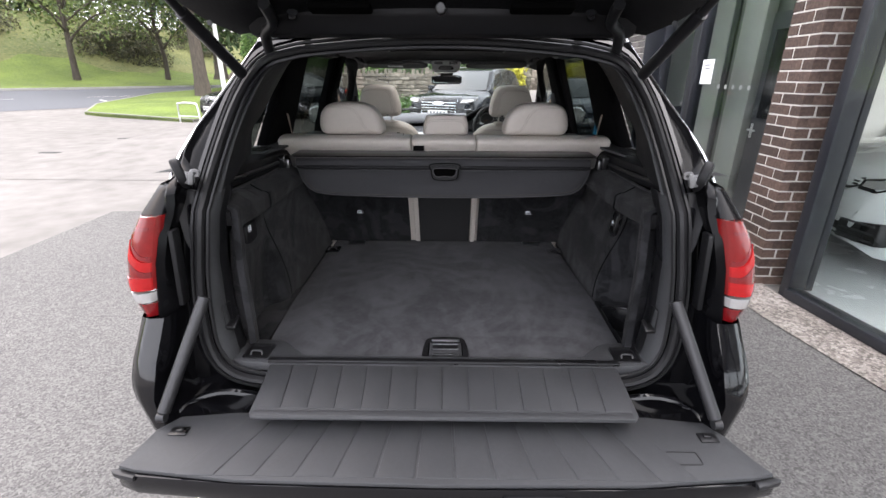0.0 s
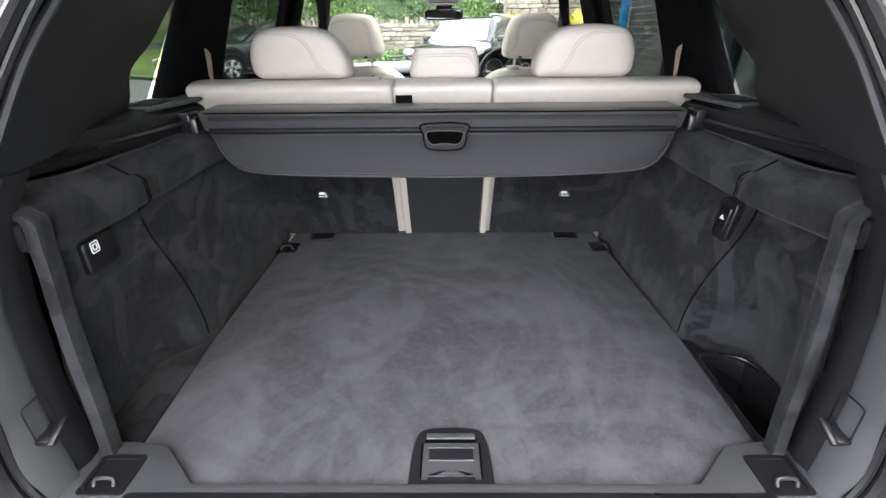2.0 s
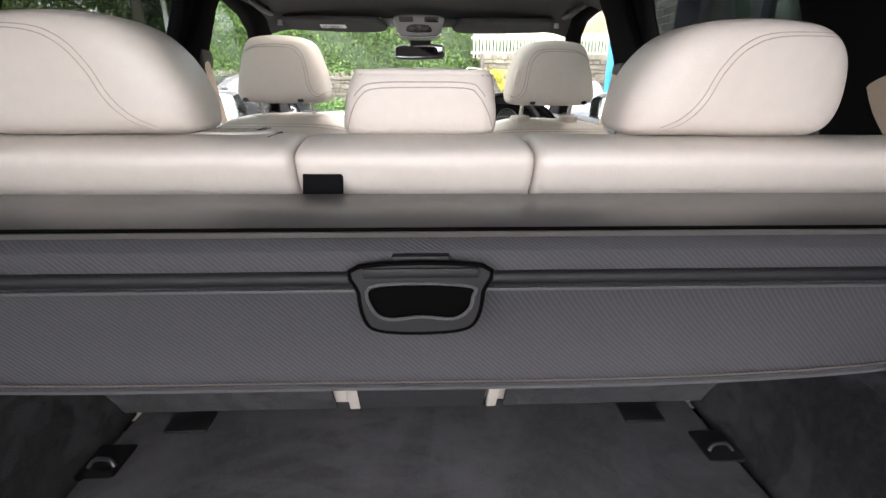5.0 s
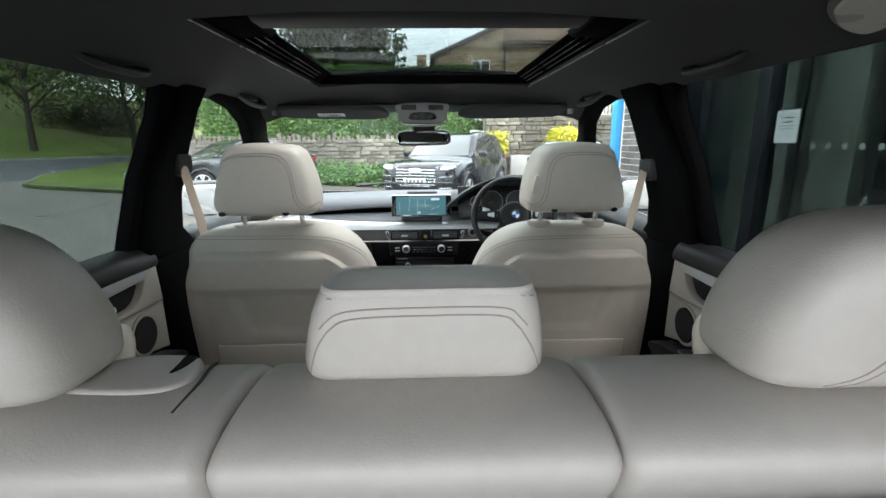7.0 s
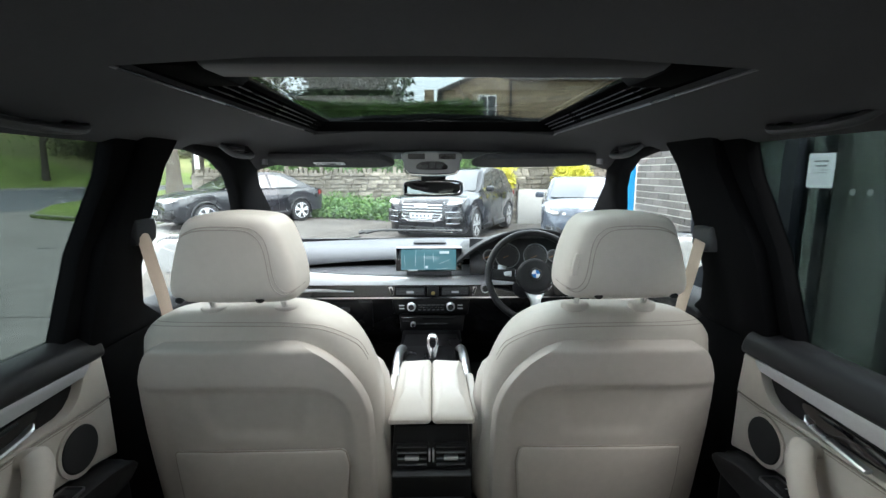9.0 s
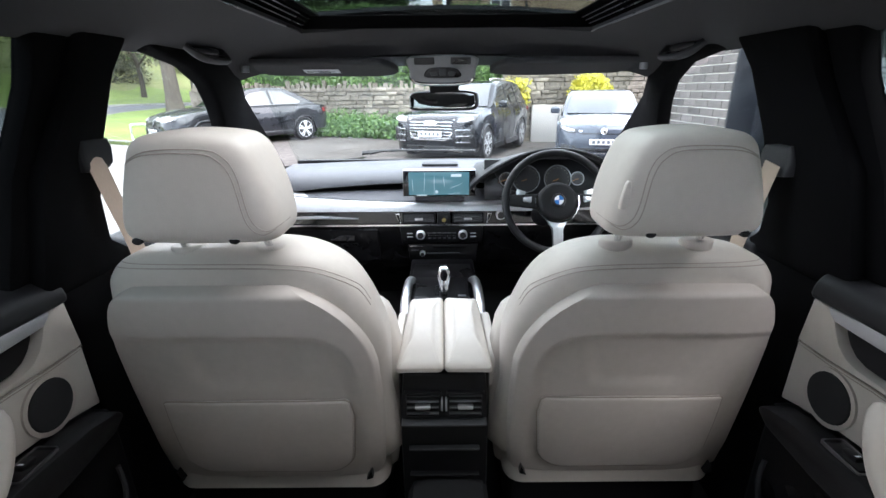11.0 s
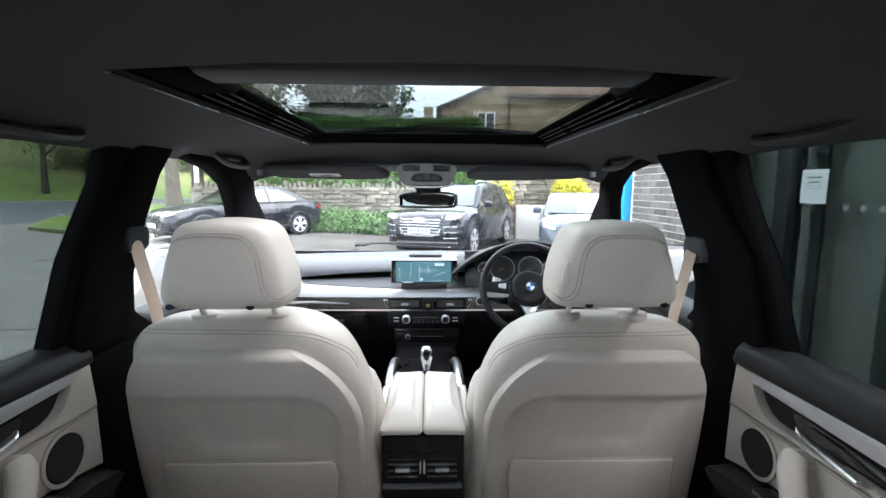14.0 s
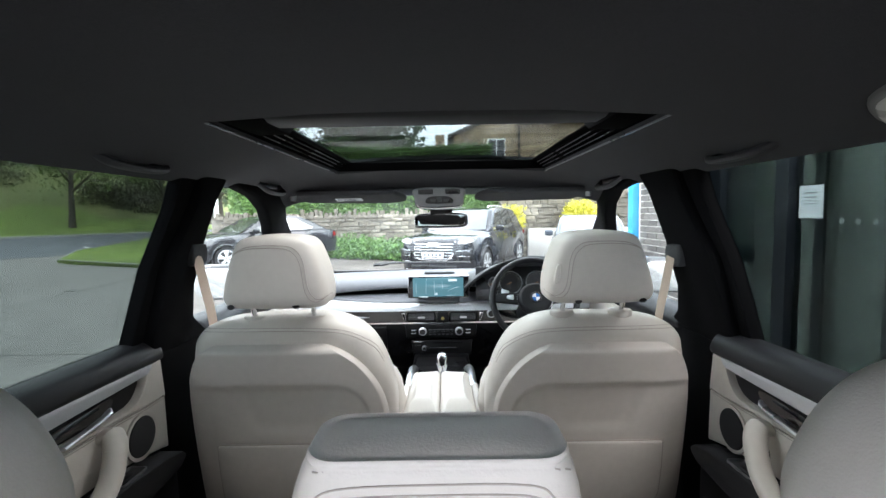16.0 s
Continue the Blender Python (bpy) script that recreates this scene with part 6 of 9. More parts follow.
    head = part("headrest", hb, CREAM, st, "cream leather headrest")
    part("stitching", hs, STITCH, head)
    for px in (-0.083, 0.077):
        part("post", tube([(px, 2.045, 1.335), (px, 2.084, 1.252)], 0.007, 10), CHROME, head, "chrome headrest post")
        part("post_hole", puff(oval(0.018, 0.013, 14, (px - 0.012, 1.318)), 'y', 1.962, 1.976, 0.002), PLASTIC_SMOOTH, head)
        part("post_collar", puff(oval(0.066, 0.045, 24, (px, 2.084)), 'z', 1.250, 1.272, 0.006), CREAM_PLASTIC, head)
    return st


seat = front_seat()
seat.matrix_world = pose(-0.415, 0, 0)
for o in seat.children:
    if o.name.startswith("headrest"):
        o.location.z = -0.005
drv = thing("front_armchair", "cream leather front seat behind the steering wheel, moulded backrest shell", "front seat", group="front seats")

def mirror_thing(src, dst):
    """Copies all parts of a thing, mirrored left to right."""
    made = {src: dst}
    for o in src.children_recursive:
        bm = bmesh.new()
        bm.from_mesh(o.data)
        bm.transform(Matrix.Diagonal((-1, 1, 1, 1)))
        bmesh.ops.reverse_faces(bm, faces=bm.faces)
        me = bpy.data.meshes.new(o.name.split(".")[0])
        bm.to_mesh(me)
        bm.free()
        me.materials.append(o.data.materials[0])
        c = new(o.name.split(".")[0], me)
        if "label" in o:
            c["label"] = o["label"]
        c.parent = made[o.parent]
        made[o] = c


def narrowed(thing_, k, keep):
    """Takes in a headrest about its inner edge."""
    for o in thing_.children:
        if o.name.startswith("headrest"):
            o.data.transform(Matrix.Translation((keep, 0, 0)) @ Matrix.Diagonal((k, 1, 1, 1)) @ Matrix.Translation((-keep, 0, 0)))
            for q in o.children:
                if q.name.startswith("stitching"):
                    q.data.transform(Matrix.Translation((keep, 0, 0)) @ Matrix.Diagonal((k, 1, 1, 1)) @ Matrix.Translation((-keep, 0, 0)))


mirror_thing(seat, drv)
narrowed(seat, 0.915, 0.139)
narrowed(drv, 0.945, -0.143)
drv.matrix_world = pose(0.412, 0.027, -0.016)
for o in drv.children:
    if o.name.startswith("headrest"):
        o.location.z = 0.007
part("child_seat_flap", puff([tuple(p) for p in curve([(-0.121, 1.372), (-0.128, 1.376), (-0.121, 1.415), (-0.113, 1.416), (-0.112, 1.395), (-0.116, 1.375)], 3, True)], 'y', 1.953, 1.964, 0.003), CREAM, drv, "small embossed leather tab")

# ---- dashboard ----
dash = thing("dashboard", "black soft dashboard with bright trim band, screen and air vents", "dashboard")


def across(rows, x=0.76, n=20):
    """A strip that runs across the car through (y, z in the middle, z at the ends) rows."""
    rings = []
    for i in range(n + 1):
        px = lerp(-x, x, i / n)
        k = min(1.3, (px / 0.63) ** 2)
        rings.append([Vector((px, y - 0.02 * k, lerp(zm, ze, k))) for y, zm, ze in rows])
    return loft(rings, caps=True, closed=True)


part("top_pad", across([(3.78, 1.15, 1.15), (3.70, 1.190, 1.18), (3.60, 1.203, 1.193), (3.48, 1.204, 1.194), (3.38, 1.196, 1.184), (3.33, 1.180, 1.164), (3.308, 1.160, 1.136), (3.305, 1.146, 1.118), (3.33, 1.140, 1.112), (3.5, 1.09, 1.08)]), DASH_PAD, dash, "dark grey soft top pad", 50)
# Near-black strip paints the shade under the pad's overhang.
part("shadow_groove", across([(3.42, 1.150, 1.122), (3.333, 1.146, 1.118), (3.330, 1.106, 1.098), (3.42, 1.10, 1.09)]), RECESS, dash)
part("middle_pad", across([(3.42, 1.112, 1.102), (3.318, 1.111, 1.101), (3.300, 1.105, 1.099), (3.262, 1.066, 1.0985), (3.42, 1.05, 1.09)]), DASH_PAD, dash, "", 50)
part("trim_band", across([(3.34, 1.066, 1.100), (3.268, 1.065, 1.099), (3.246, 1.054, 1.080), (3.236, 1.036, 1.048), (3.234, 1.027, 1.034), (3.34, 1.022, 1.028)]), TRIM_SILVER, dash, "bright brushed aluminium trim band", 50)
part("gloss_band", across([(3.30, 1.026, 1.033), (3.240, 1.025, 1.032), (3.236, 0.972, 0.978), (3.30, 0.968, 0.974)]), GLOSS_BLACK, dash, "piano black strip")
part("chrome_line", across([(3.25, 0.971, 0.977), (3.229, 0.969, 0.975), (3.229, 0.961, 0.967), (3.25, 0.958, 0.964)]), CHROME, dash)
part("lower_pad", across([(3.44, 0.961, 0.966), (3.24, 0.959, 0.964), (3.24, 0.93, 0.93), (3.30, 0.78, 0.78), (3.42, 0.66, 0.66), (3.6, 0.60, 0.60)]), STACK_BLACK, dash)
part("firewall", box((0, 3.72, 0.80), (1.56, 0.04, 0.78)), PLASTIC, dash)
gb = part("glovebox", box((-0.50, 3.245, 0.870), (0.40, 0.03, 0.17), 0.012, (12, 0, 0)), STACK_BLACK, dash, "black glovebox lid")
part("glovebox_latch", merged(prism([(-0.52, 0.90), (-0.43, 0.90), (-0.44, 0.925), (-0.47, 0.925), (-0.50, 0.91)], 'y', 3.206, 3.235, 0.004), box((-0.425, 3.212, 0.912), (0.04, 0.014, 0.03), 0.004)), PLASTIC_SMOOTH, gb)
# Satin sliver modelled in place of a reflection on the gloss band.
part("passenger_highlight", prism([(-0.70, 1.012), (-0.55, 1.014), (-0.385, 1.000), (-0.55, 1.001), (-0.70, 0.999)], 'y', 3.210, 3.24, 0.002), SATIN, dash)
# centre screen
scr = part("display_bezel", bent(puff(rrect(0.319, 0.115, 0.010, 4, (-0.0225, 1.158)), 'y', 3.215, 3.25, 0.006), lambda c: Vector((c.x, c.y + 0.12 * (c.z - 1.158), c.z))), DULL_METAL, dash, "satin metal framed display")
part("display_frame", moved(box((0, 0, 0), (0.314, 0.006, 0.110), 0.002), pose(-0.0225, 3.213, 1.1575, -7, 0, 0)), GLOSS_BLACK, scr)
part("display_glass", moved(box((0, 0, 0), (0.262, 0.004, 0.098), 0.001), pose(-0.0245, 3.209, 1.1575, -7, 0, 0)), SCREEN, scr, "lit blue-green map display")
part("display_stand", box((-0.0225, 3.29, 1.095), (0.22, 0.10, 0.05), 0.01), DASH_PAD, scr)
for xa, za, xb, zb in ((-0.115, 0.02, -0.113, -0.03), (-0.06, 0.045, -0.064, -0.03), (-0.02, 0.03, -0.02, -0.05), (0.02, 0.03, 0.024, -0.01), (0.05, -0.02, 0.10, 0.0), (0.04, -0.045, 0.09, -0.04)):
    part("map_line", moved(tube([(xa, -0.003, za), (xb, -0.003, zb)], 0.0006, 4), pose(-0.0245, 3.208, 1.1575, -7, 0, 0)), SCREEN_LINE, scr)
for bm in (box((-0.075, -0.003, -0.046), (0.045, 0.002, 0.005)), box((0.075, -0.003, 0.038), (0.045, 0.002, 0.012)), turned([(0.005, -0.004), (0.007, -0.004), (0.007, -0.002), (0.005, -0.002)], (-0.01, 0, -0.032), 'y', 12)):
    part("map_mark", moved(bm, pose(-0.0245, 3.208, 1.1545, -7, 0, 0)), SCREEN_LINE, scr)
part("speaker_grille", moved(box((0, 0, 0), (0.17, 0.11, 0.006), 0.002), pose(-0.02, 3.47, 1.2045, -2, 0, 0)), HOOD_PAD, dash)


# air vents
def vent(parent, c, w, h, n, ax):
    v = part("air_vent", moved(frame_plate(rrect(w, h, 0.006, 3), rrect(w - 0.012, h - 0.012, 0.004, 3), 'y', -0.006, 0.012, 0.002), Matrix.Translation(c)), PLASTIC, parent, "black air vent")
    part("vent_back", moved(box((0, 0.02, 0), (w - 0.01, 0.004, h - 0.01)), Matrix.Translation(c)), PLASTIC_SMOOTH, v)
    for k in range(n):
        z = lerp(-h / 2 + 0.012, h / 2 - 0.012, k / (n - 1))
        part("vane", moved(box((0, 0.004, z), (w - 0.013, 0.016, 0.0034), 0.001, (18, 0, 0)), Matrix.Translation(c)), VANE, v)
    part("vent_tab", moved(box((ax, -0.006, -0.004), (0.036, 0.014, 0.010), 0.003), Matrix.Translation(c)), SATIN, v, "bright vent tab")
    return v


vent(dash, (-0.116, 3.232, 0.998), 0.148, 0.050, 4, 0.0)
vent(dash, (0.104, 3.232, 0.998), 0.140, 0.050, 4, 0.0)
cl = part("vent_centre", box((-0.004, 3.228, 0.999), (0.058, 0.014, 0.050), 0.004), PLASTIC, dash)
part("air_wheel", turned([(0.0, 3.219), (0.009, 3.219), (0.009, 3.226)], (-0.004, 0, 0.990), 'y', 16), mat("vent_wheel_gold", (0.36, 0.28, 0.10), 0.4, 0.6), cl)
for s in (-1, 1):
    part("vent_flank", prism([(-0.005 + s * 0.190, 0.976), (-0.005 + s * 0.200, 0.976), (-0.005 + s * 0.216, 1.020), (-0.005 + s * 0.196, 1.022)], 'y', 3.222, 3.24, 0.002), CHROME, dash)
    part("flank_inlay", prism([(-0.005 + s * 0.1935, 0.982), (-0.005 + s * 0.199, 0.982), (-0.005 + s * 0.210, 1.015), (-0.005 + s * 0.199, 1.016)], 'y', 3.220, 3.24, 0.001), PLASTIC_SMOOTH, dash)
part("start_button", turned([(0.0, 3.215), (0.02, 3.215), (0.022, 3.22), (0.022, 3.24)], (0.250, 0, 1.012), 'y', 22), SATIN, dash, "silver start button")
part("start_cap", turned([(0.0, 3.212), (0.016, 3.212), (0.016, 3.218)], (0.250, 0, 1.012), 'y', 20), PLASTIC_SMOOTH, dash)
# climate and audio stack
stack = part("climate_panel", prism([(-0.205, 0.957), (0.175, 0.957), (0.168, 0.882), (-0.195, 0.882)], 'y', 3.225, 3.30, 0.006), STACK_BLACK, dash, "black climate panel")
audio = part("audio_panel", prism([(-0.172, 0.874), (0.152, 0.874), (0.142, 0.785), (-0.162, 0.785)], 'y', 3.232, 3.32, 0.006), STACK_BLACK, dash, "black audio panel")
for x in (-0.110, 0.081):
    part("dial", turned([(0.0, 3.205), (0.017, 3.205), (0.021, 3.210), (0.021, 3.228)], (x, 0, 0.923), 'y', 24), SATIN, stack, "silver ring dial")
    part("dial_cap", turned([(0.0, 3.202), (0.0145, 3.202), (0.0145, 3.207)], (x, 0, 0.923), 'y', 20), PLASTIC_SMOOTH, stack)
part("dial", turned([(0.0, 3.214), (0.010, 3.214), (0.013, 3.219), (0.013, 3.235)], (-0.103, 0, 0.832), 'y', 20), SATIN, audio)
part("dial_cap", turned([(0.0, 3.211), (0.008, 3.211), (0.008, 3.216)], (-0.103, 0, 0.832), 'y', 16), PLASTIC_SMOOTH, audio)
for k in range(6):
    part("button", box((-0.070 + 0.0225 * k, 3.223, 0.929), (0.018, 0.006, 0.005), 0.001), PLASTIC_GREY, stack)
    part("button", box((-0.070 + 0.0225 * k, 3.223, 0.905), (0.012, 0.006, 0.005), 0.001), PLASTIC_GREY, stack)
part("chrome_line", box((-0.014, 3.223, 0.918), (0.125, 0.004, 0.003)), CHROME, stack)
for x in (-0.158, 0.128):
    for z in (0.928, 0.912):
        part("button", box((x, 3.223, z), (0.026, 0.006, 0.004), 0.001), SATIN, stack)
part("chrome_line", box((-0.012, 3.230, 0.8325), (0.155, 0.004, 0.003)), CHROME, audio)
part("disc_slot", box((0.020, 3.230, 0.858), (0.15, 0.004, 0.005)), RECESS, audio)
part("chrome_line", box((-0.130, 3.230, 0.866), (0.06, 0.004, 0.003)), CHROME, audio)
for k in range(3):
    part("button", box((-0.150 + 0.012 * k, 3.230, 0.846), (0.008, 0.005, 0.004), 0.001), PLASTIC_GREY, audio)

# instrument hood and dials


def hood_pt(u, v, out=0.0):
    a = math.pi * (1 - u)
    r = math.sin(math.pi * u) ** 1.8
    return Vector((0.44 + (0.33 + out) * math.cos(a), lerp(3.05 + 0.10 * (1 - r), 3.50, v), 1.150 + out + 0.170 * r * lerp(1, 0.42, v ** 1.5) + 0.045 * v * (1 - r)))


hood = part("instrument_hood", sheet(lambda u, v: hood_pt(u, v), 28, 8, 0.012, (0, 0, -1)), HOOD_PAD, dash, "dark grey soft instrument hood", 60)
part("hood_edge", tube([hood_pt(k / 28, 0.0) for k in range(29)], 0.007, 8), PLASTIC, hood)
part("cluster_face", moved(box((0, 0, 0), (0.50, 0.01, 0.17), 0.004), pose(0.42, 3.20, 1.175, -15, 0, 0)), PLASTIC_SMOOTH, hood)
for x, rr in ((0.348, 0.057), (0.482, 0.057), (0.262, 0.028), (0.566, 0.028)):
    part("dial_ring", moved(tube([(rr * math.cos(a), -0.004, rr * math.sin(a)) for a in [2 * math.pi * k / 36 for k in range(36)]], 0.0022, 6, True, up=(0, 1, 0)), pose(x, 3.19, 1.178, -15, 0, 0)), DULL_METAL, hood)
    part("dial_face", moved(turned([(0.0, -0.001), (rr, -0.001), (rr, 0.004)], (0, 0, 0), 'y', 28), pose(x, 3.19, 1.178, -15, 0, 0)), PLASTIC_SMOOTH, hood)
    part("dial_scale", moved(merged(*[moved(box((0, 0, rr * 0.82), (0.0016, 0.002, 0.006)), Matrix.Rotation(radians(-120 + 20 * k), 4, 'Y')) for k in range(13)]), pose(x, 3.188, 1.178, -15, 0, 0)), DIAL_WHITE, hood)
    part("needle", moved(box((0, -0.004, 0.014), (0.002, 0.002, 0.04)), pose(x, 3.186, 1.178, -15, -115, 0)), DIAL, hood)
part("column_stalk", tube([(0.33, 3.03, 1.14), (0.26, 3.02, 1.16)], 0.008, 8), PLASTIC_SMOOTH, hood)

# ---- steering wheel ----
sw = thing("steering_wheel", "black leather steering wheel with silver lower spoke and blue-white badge", "steering wheel")
TILT_W = pose(0.420, 2.93, 1.140, -24, 0, 0)


def on_wheel(bm, k=1.0):
    return moved(bm, TILT_W @ Matrix.Diagonal((k, 1, k, 1)))


part("rim", on_wheel(tube([(0.192 * math.cos(a), 0, 0.188 * math.sin(a)) for a in [2 * math.pi * k / 48 for k in range(48)]], 0.0145, 12, True, up=(0, 1, 0))), RUBBER, sw, "black leather rim")
pad = part("hub_pad", on_wheel(puff(oval(0.150, 0.146, 32, (0, -0.002)), 'y', -0.03, 0.03, 0.016)), PLASTIC, sw)
part("badge", on_wheel(turned([(0.0, -0.038), (0.024, -0.037), (0.026, -0.034), (0.026, -0.028)], (0, 0, 0), 'y', 24)), PLASTIC_SMOOTH, pad)
for a in (0, 180):
    part("badge_quarter", on_wheel(moved(prism([(0, 0)] + [(0.017 * math.cos(radians(b)), 0.017 * math.sin(radians(b))) for b in range(0, 91, 15)], 'y', -0.0395, -0.036), Matrix.Rotation(radians(a), 4, 'Y'))), BADGE_BLUE, pad)
    part("badge_quarter", on_wheel(moved(prism([(0, 0)] + [(0.017 * math.cos(radians(b)), 0.017 * math.sin(radians(b))) for b in range(90, 181, 15)], 'y', -0.0395, -0.036), Matrix.Rotation(radians(a), 4, 'Y'))), PAPER, pad)
for s in (-1, 1):
    part("spoke", on_wheel(prism([(s * 0.05, 0.030), (s * 0.178, 0.026), (s * 0.180, -0.014), (s * 0.05, -0.028)], 'y', -0.012, 0.012, 0.006)), PLASTIC, sw)
    part("button_pad", on_wheel(prism([(s * 0.096, 0.018), (s * 0.128, 0.014), (s * 0.128, 0.0), (s * 0.098, -0.006)], 'y', -0.02, -0.008, 0.003)), SATIN, sw)
    part("paddle", on_wheel(prism([(s * 0.11, 0.045), (s * 0.145, 0.055), (s * 0.15, 0.02), (s * 0.12, 0.02)], 'y', 0.02, 0.026, 0.002)), SATIN, sw)
part("lower_spoke", on_wheel(prism([(-0.042, -0.066), (0.0, -0.080), (0.042, -0.066), (0.020, -0.105), (0.019, -0.180), (-0.019, -0.180), (-0.020, -0.105)], 'y', -0.012, 0.01, 0.005)), SATIN, sw, "silver lower spoke")
part("chrome_arc", on_wheel(tube([(0.080 * math.cos(a), -0.018, 0.080 * math.sin(a)) for a in [math.pi * (0.92 + 1.16 * k / 24) for k in range(25)]], 0.0035, 6, up=(0, 1, 0))), CHROME, sw)
part("column", on_wheel(tube([(0, 0.02, 0), (0, 0.25, -0.01)], 0.05, 16)), PLASTIC, sw)

# ---- centre console ----
con = thing("centre_console", "centre console with cream split armrest, gear selector and rear vents", "centre console")
part("console_body", merged(prism([(-0.115, 2.16), (0.10, 2.16), (0.10, 2.43), (-0.115, 2.43)], 'z', 0.45, 0.938, 0.012), prism([(0.10, 2.44), (0.13, 2.75), (0.13, 3.22), (-0.155, 3.22), (-0.155, 2.75), (-0.115, 2.44)], 'z', 0.45, 0.798, 0.02), prism([(3.05, 0.795), (3.26, 0.80), (3.26, 0.60), (3.05, 0.60)], 'x', -0.155, 0.13, 0.01)), STACK_BLACK, con)
for s in (-1, 1):
    lid = part("armrest_lid", bent(puff(rrect(0.109, 0.325, 0.012, 4, (s * 0.0549 - 0.007, 2.292)), 'z', 0.934, 0.976, 0.018, 0.0, 0.005), lambda c, s=s: Vector((c.x - s * 0.010 * step(2.30, 2.46, c.y) * step(0.05, 0.10, s * (c.x + 0.007)), c.y, c.z + 0.012 * (c.y - 2.13) - 0.006 * step(0.080, 0.107, s * (c.x + 0.007)) * (c.z > 0.955) - 0.012 * step(2.19, 2.13, c.y) * (c.z > 0.955)))), CREAM, con, "cream leather armrest lid")
    part("console_rail", tube(curve([(s * 0.122 - 0.012, 2.62, 0.79), (s * 0.130 - 0.012, 2.69, 0.828), (s * 0.131 - 0.012, 2.82, 0.838), (s * 0.128 - 0.012, 2.93, 0.822), (s * 0.122 - 0.012, 3.0, 0.79)], 5), 0.018, 10), SATIN, con, "satin side rail")
    part("cushion_side", puff(rrect(0.24, 0.11, 0.03, 4, (2.33, 0.885)), 'x', s * 0.106 - 0.007, s * 0.130 - 0.007, 0.008), CREAM, con)
base = part("selector_plate", prism([(-0.12, 2.66), (0.09, 2.66), (0.09, 2.98), (-0.12, 2.98)], 'z', 0.79, 0.818, 0.005), STACK_BLACK, con)
part("selector_stem", tube([(-0.006, 2.80, 0.81), (-0.006, 2.81, 0.855)], 0.016, 12), PLASTIC_SMOOTH, base)
part("gear_selector", bent(puff([tuple(p) for p in curve([(-0.018, 0.835), (0.006, 0.835), (0.014, 0.87), (0.018, 0.905), (0.008, 0.928), (-0.02, 0.928), (-0.03, 0.905), (-0.026, 0.87)], 4, True)], 'y', 2.79, 2.835, 0.012, 0.006, 0.004), lambda c: Vector((c.x, c.y + 0.2 * (c.z - 0.9), c.z))), CHROME, con, "chrome gear selector")
part("selector_cap", moved(puff(oval(0.028, 0.045, 18), 'y', -0.004, 0.004, 0.002), pose(-0.006, 2.788, 0.905, -12, 0, 0)), GLOSS_BLACK, con)
part("control_knob", turned([(0.0, 0.832), (0.03, 0.832), (0.033, 0.826), (0.033, 0.812)], (-0.085, 2.74, 0), 'z', 28), CHROME, con, "round control knob")
part("knob_top", turned([(0.0, 0.835), (0.024, 0.835), (0.026, 0.830)], (-0.085, 2.74, 0), 'z', 24), PLASTIC_SMOOTH, con)
for k in range(4):
    part("button", box((0.06, 2.70 + 0.03 * k, 0.820), (0.03, 0.018, 0.006), 0.002), PLASTIC_GREY, con)
# rear face of the console
rear = part("rear_panel", prism([(-0.102, 0.932), (0.088, 0.932), (0.098, 0.82), (0.094, 0.44), (-0.108, 0.44), (-0.113, 0.82)], 'y', 2.142, 2.19, 0.008), PLASTIC, con, "black rear console panel")
vent(con, (-0.058, 2.14, 0.850), 0.088, 0.074, 4, 0.0)
vent(con, (0.042, 2.14, 0.850), 0.088, 0.074, 4, 0.0)
for x in (-0.013, -0.003):
    part("vent_wheel", box((x, 2.136, 0.852), (0.005, 0.012, 0.034), 0.002), SATIN, con)
part("tray_lip", box((-0.008, 2.13, 0.806), (0.20, 0.03, 0.006), 0.003), PLASTIC_GREY, con)
part("tray_edge", box((-0.008, 2.137, 0.725), (0.17, 0.02, 0.006), 0.002), PLASTIC_GREY, con)
part("tray_edge", box((-0.008, 2.137, 0.645), (0.17, 0.02, 0.006), 0.002), PLASTIC, con)
part("socket_panel", box((-0.008, 2.14, 0.58), (0.15, 0.01, 0.05), 0.004), PLASTIC_SMOOTH, con)

# ---- overhead console, visors, mirror, handles, lamps ----
oh = thing("overhead_console", "silver and black overhead console on the headliner", "overhead console")
GREY_CONSOLE = mat("grey_console_plastic", (0.17, 0.172, 0.178), 0.42, 0.1, 0.06, 80, 4, 0.1)


def overhead(outline, a, b, bev):
    """A flat piece on the console's sloping face."""
    return bent(puff(outline, 'y', 2.76 + a, 2.76 + b, bev, seg=3, ring=2), lambda c: Vector((c.x - 0.005, c.y + 0.7 * (1.59 - c.z), c.z)))


part("console_plate", overhead([tuple(p) for p in curve([(-0.098, 1.572), (-0.102, 1.60), (-0.094, 1.638), (0.094, 1.638), (0.102, 1.60), (0.098, 1.572), (0.07, 1.556), (0.0, 1.553), (-0.07, 1.556)], 4, True)], 0.0, 0.10, 0.010), GREY_CONSOLE, oh, "silver-grey plastic housing")
part("switch_panel", overhead([tuple(p) for p in curve([(-0.056, 1.580), (-0.044, 1.603), (0.0, 1.607), (0.044, 1.603), (0.056, 1.580), (0.0, 1.576)], 4, True)], -0.004, 0.01, 0.003), PLASTIC_SMOOTH, oh)
part("switch", overhead(rrect(0.020, 0.020, 0.003, 3, (0, 1.593)), -0.009, 0.0, 0.002), PLASTIC_GREY, oh)
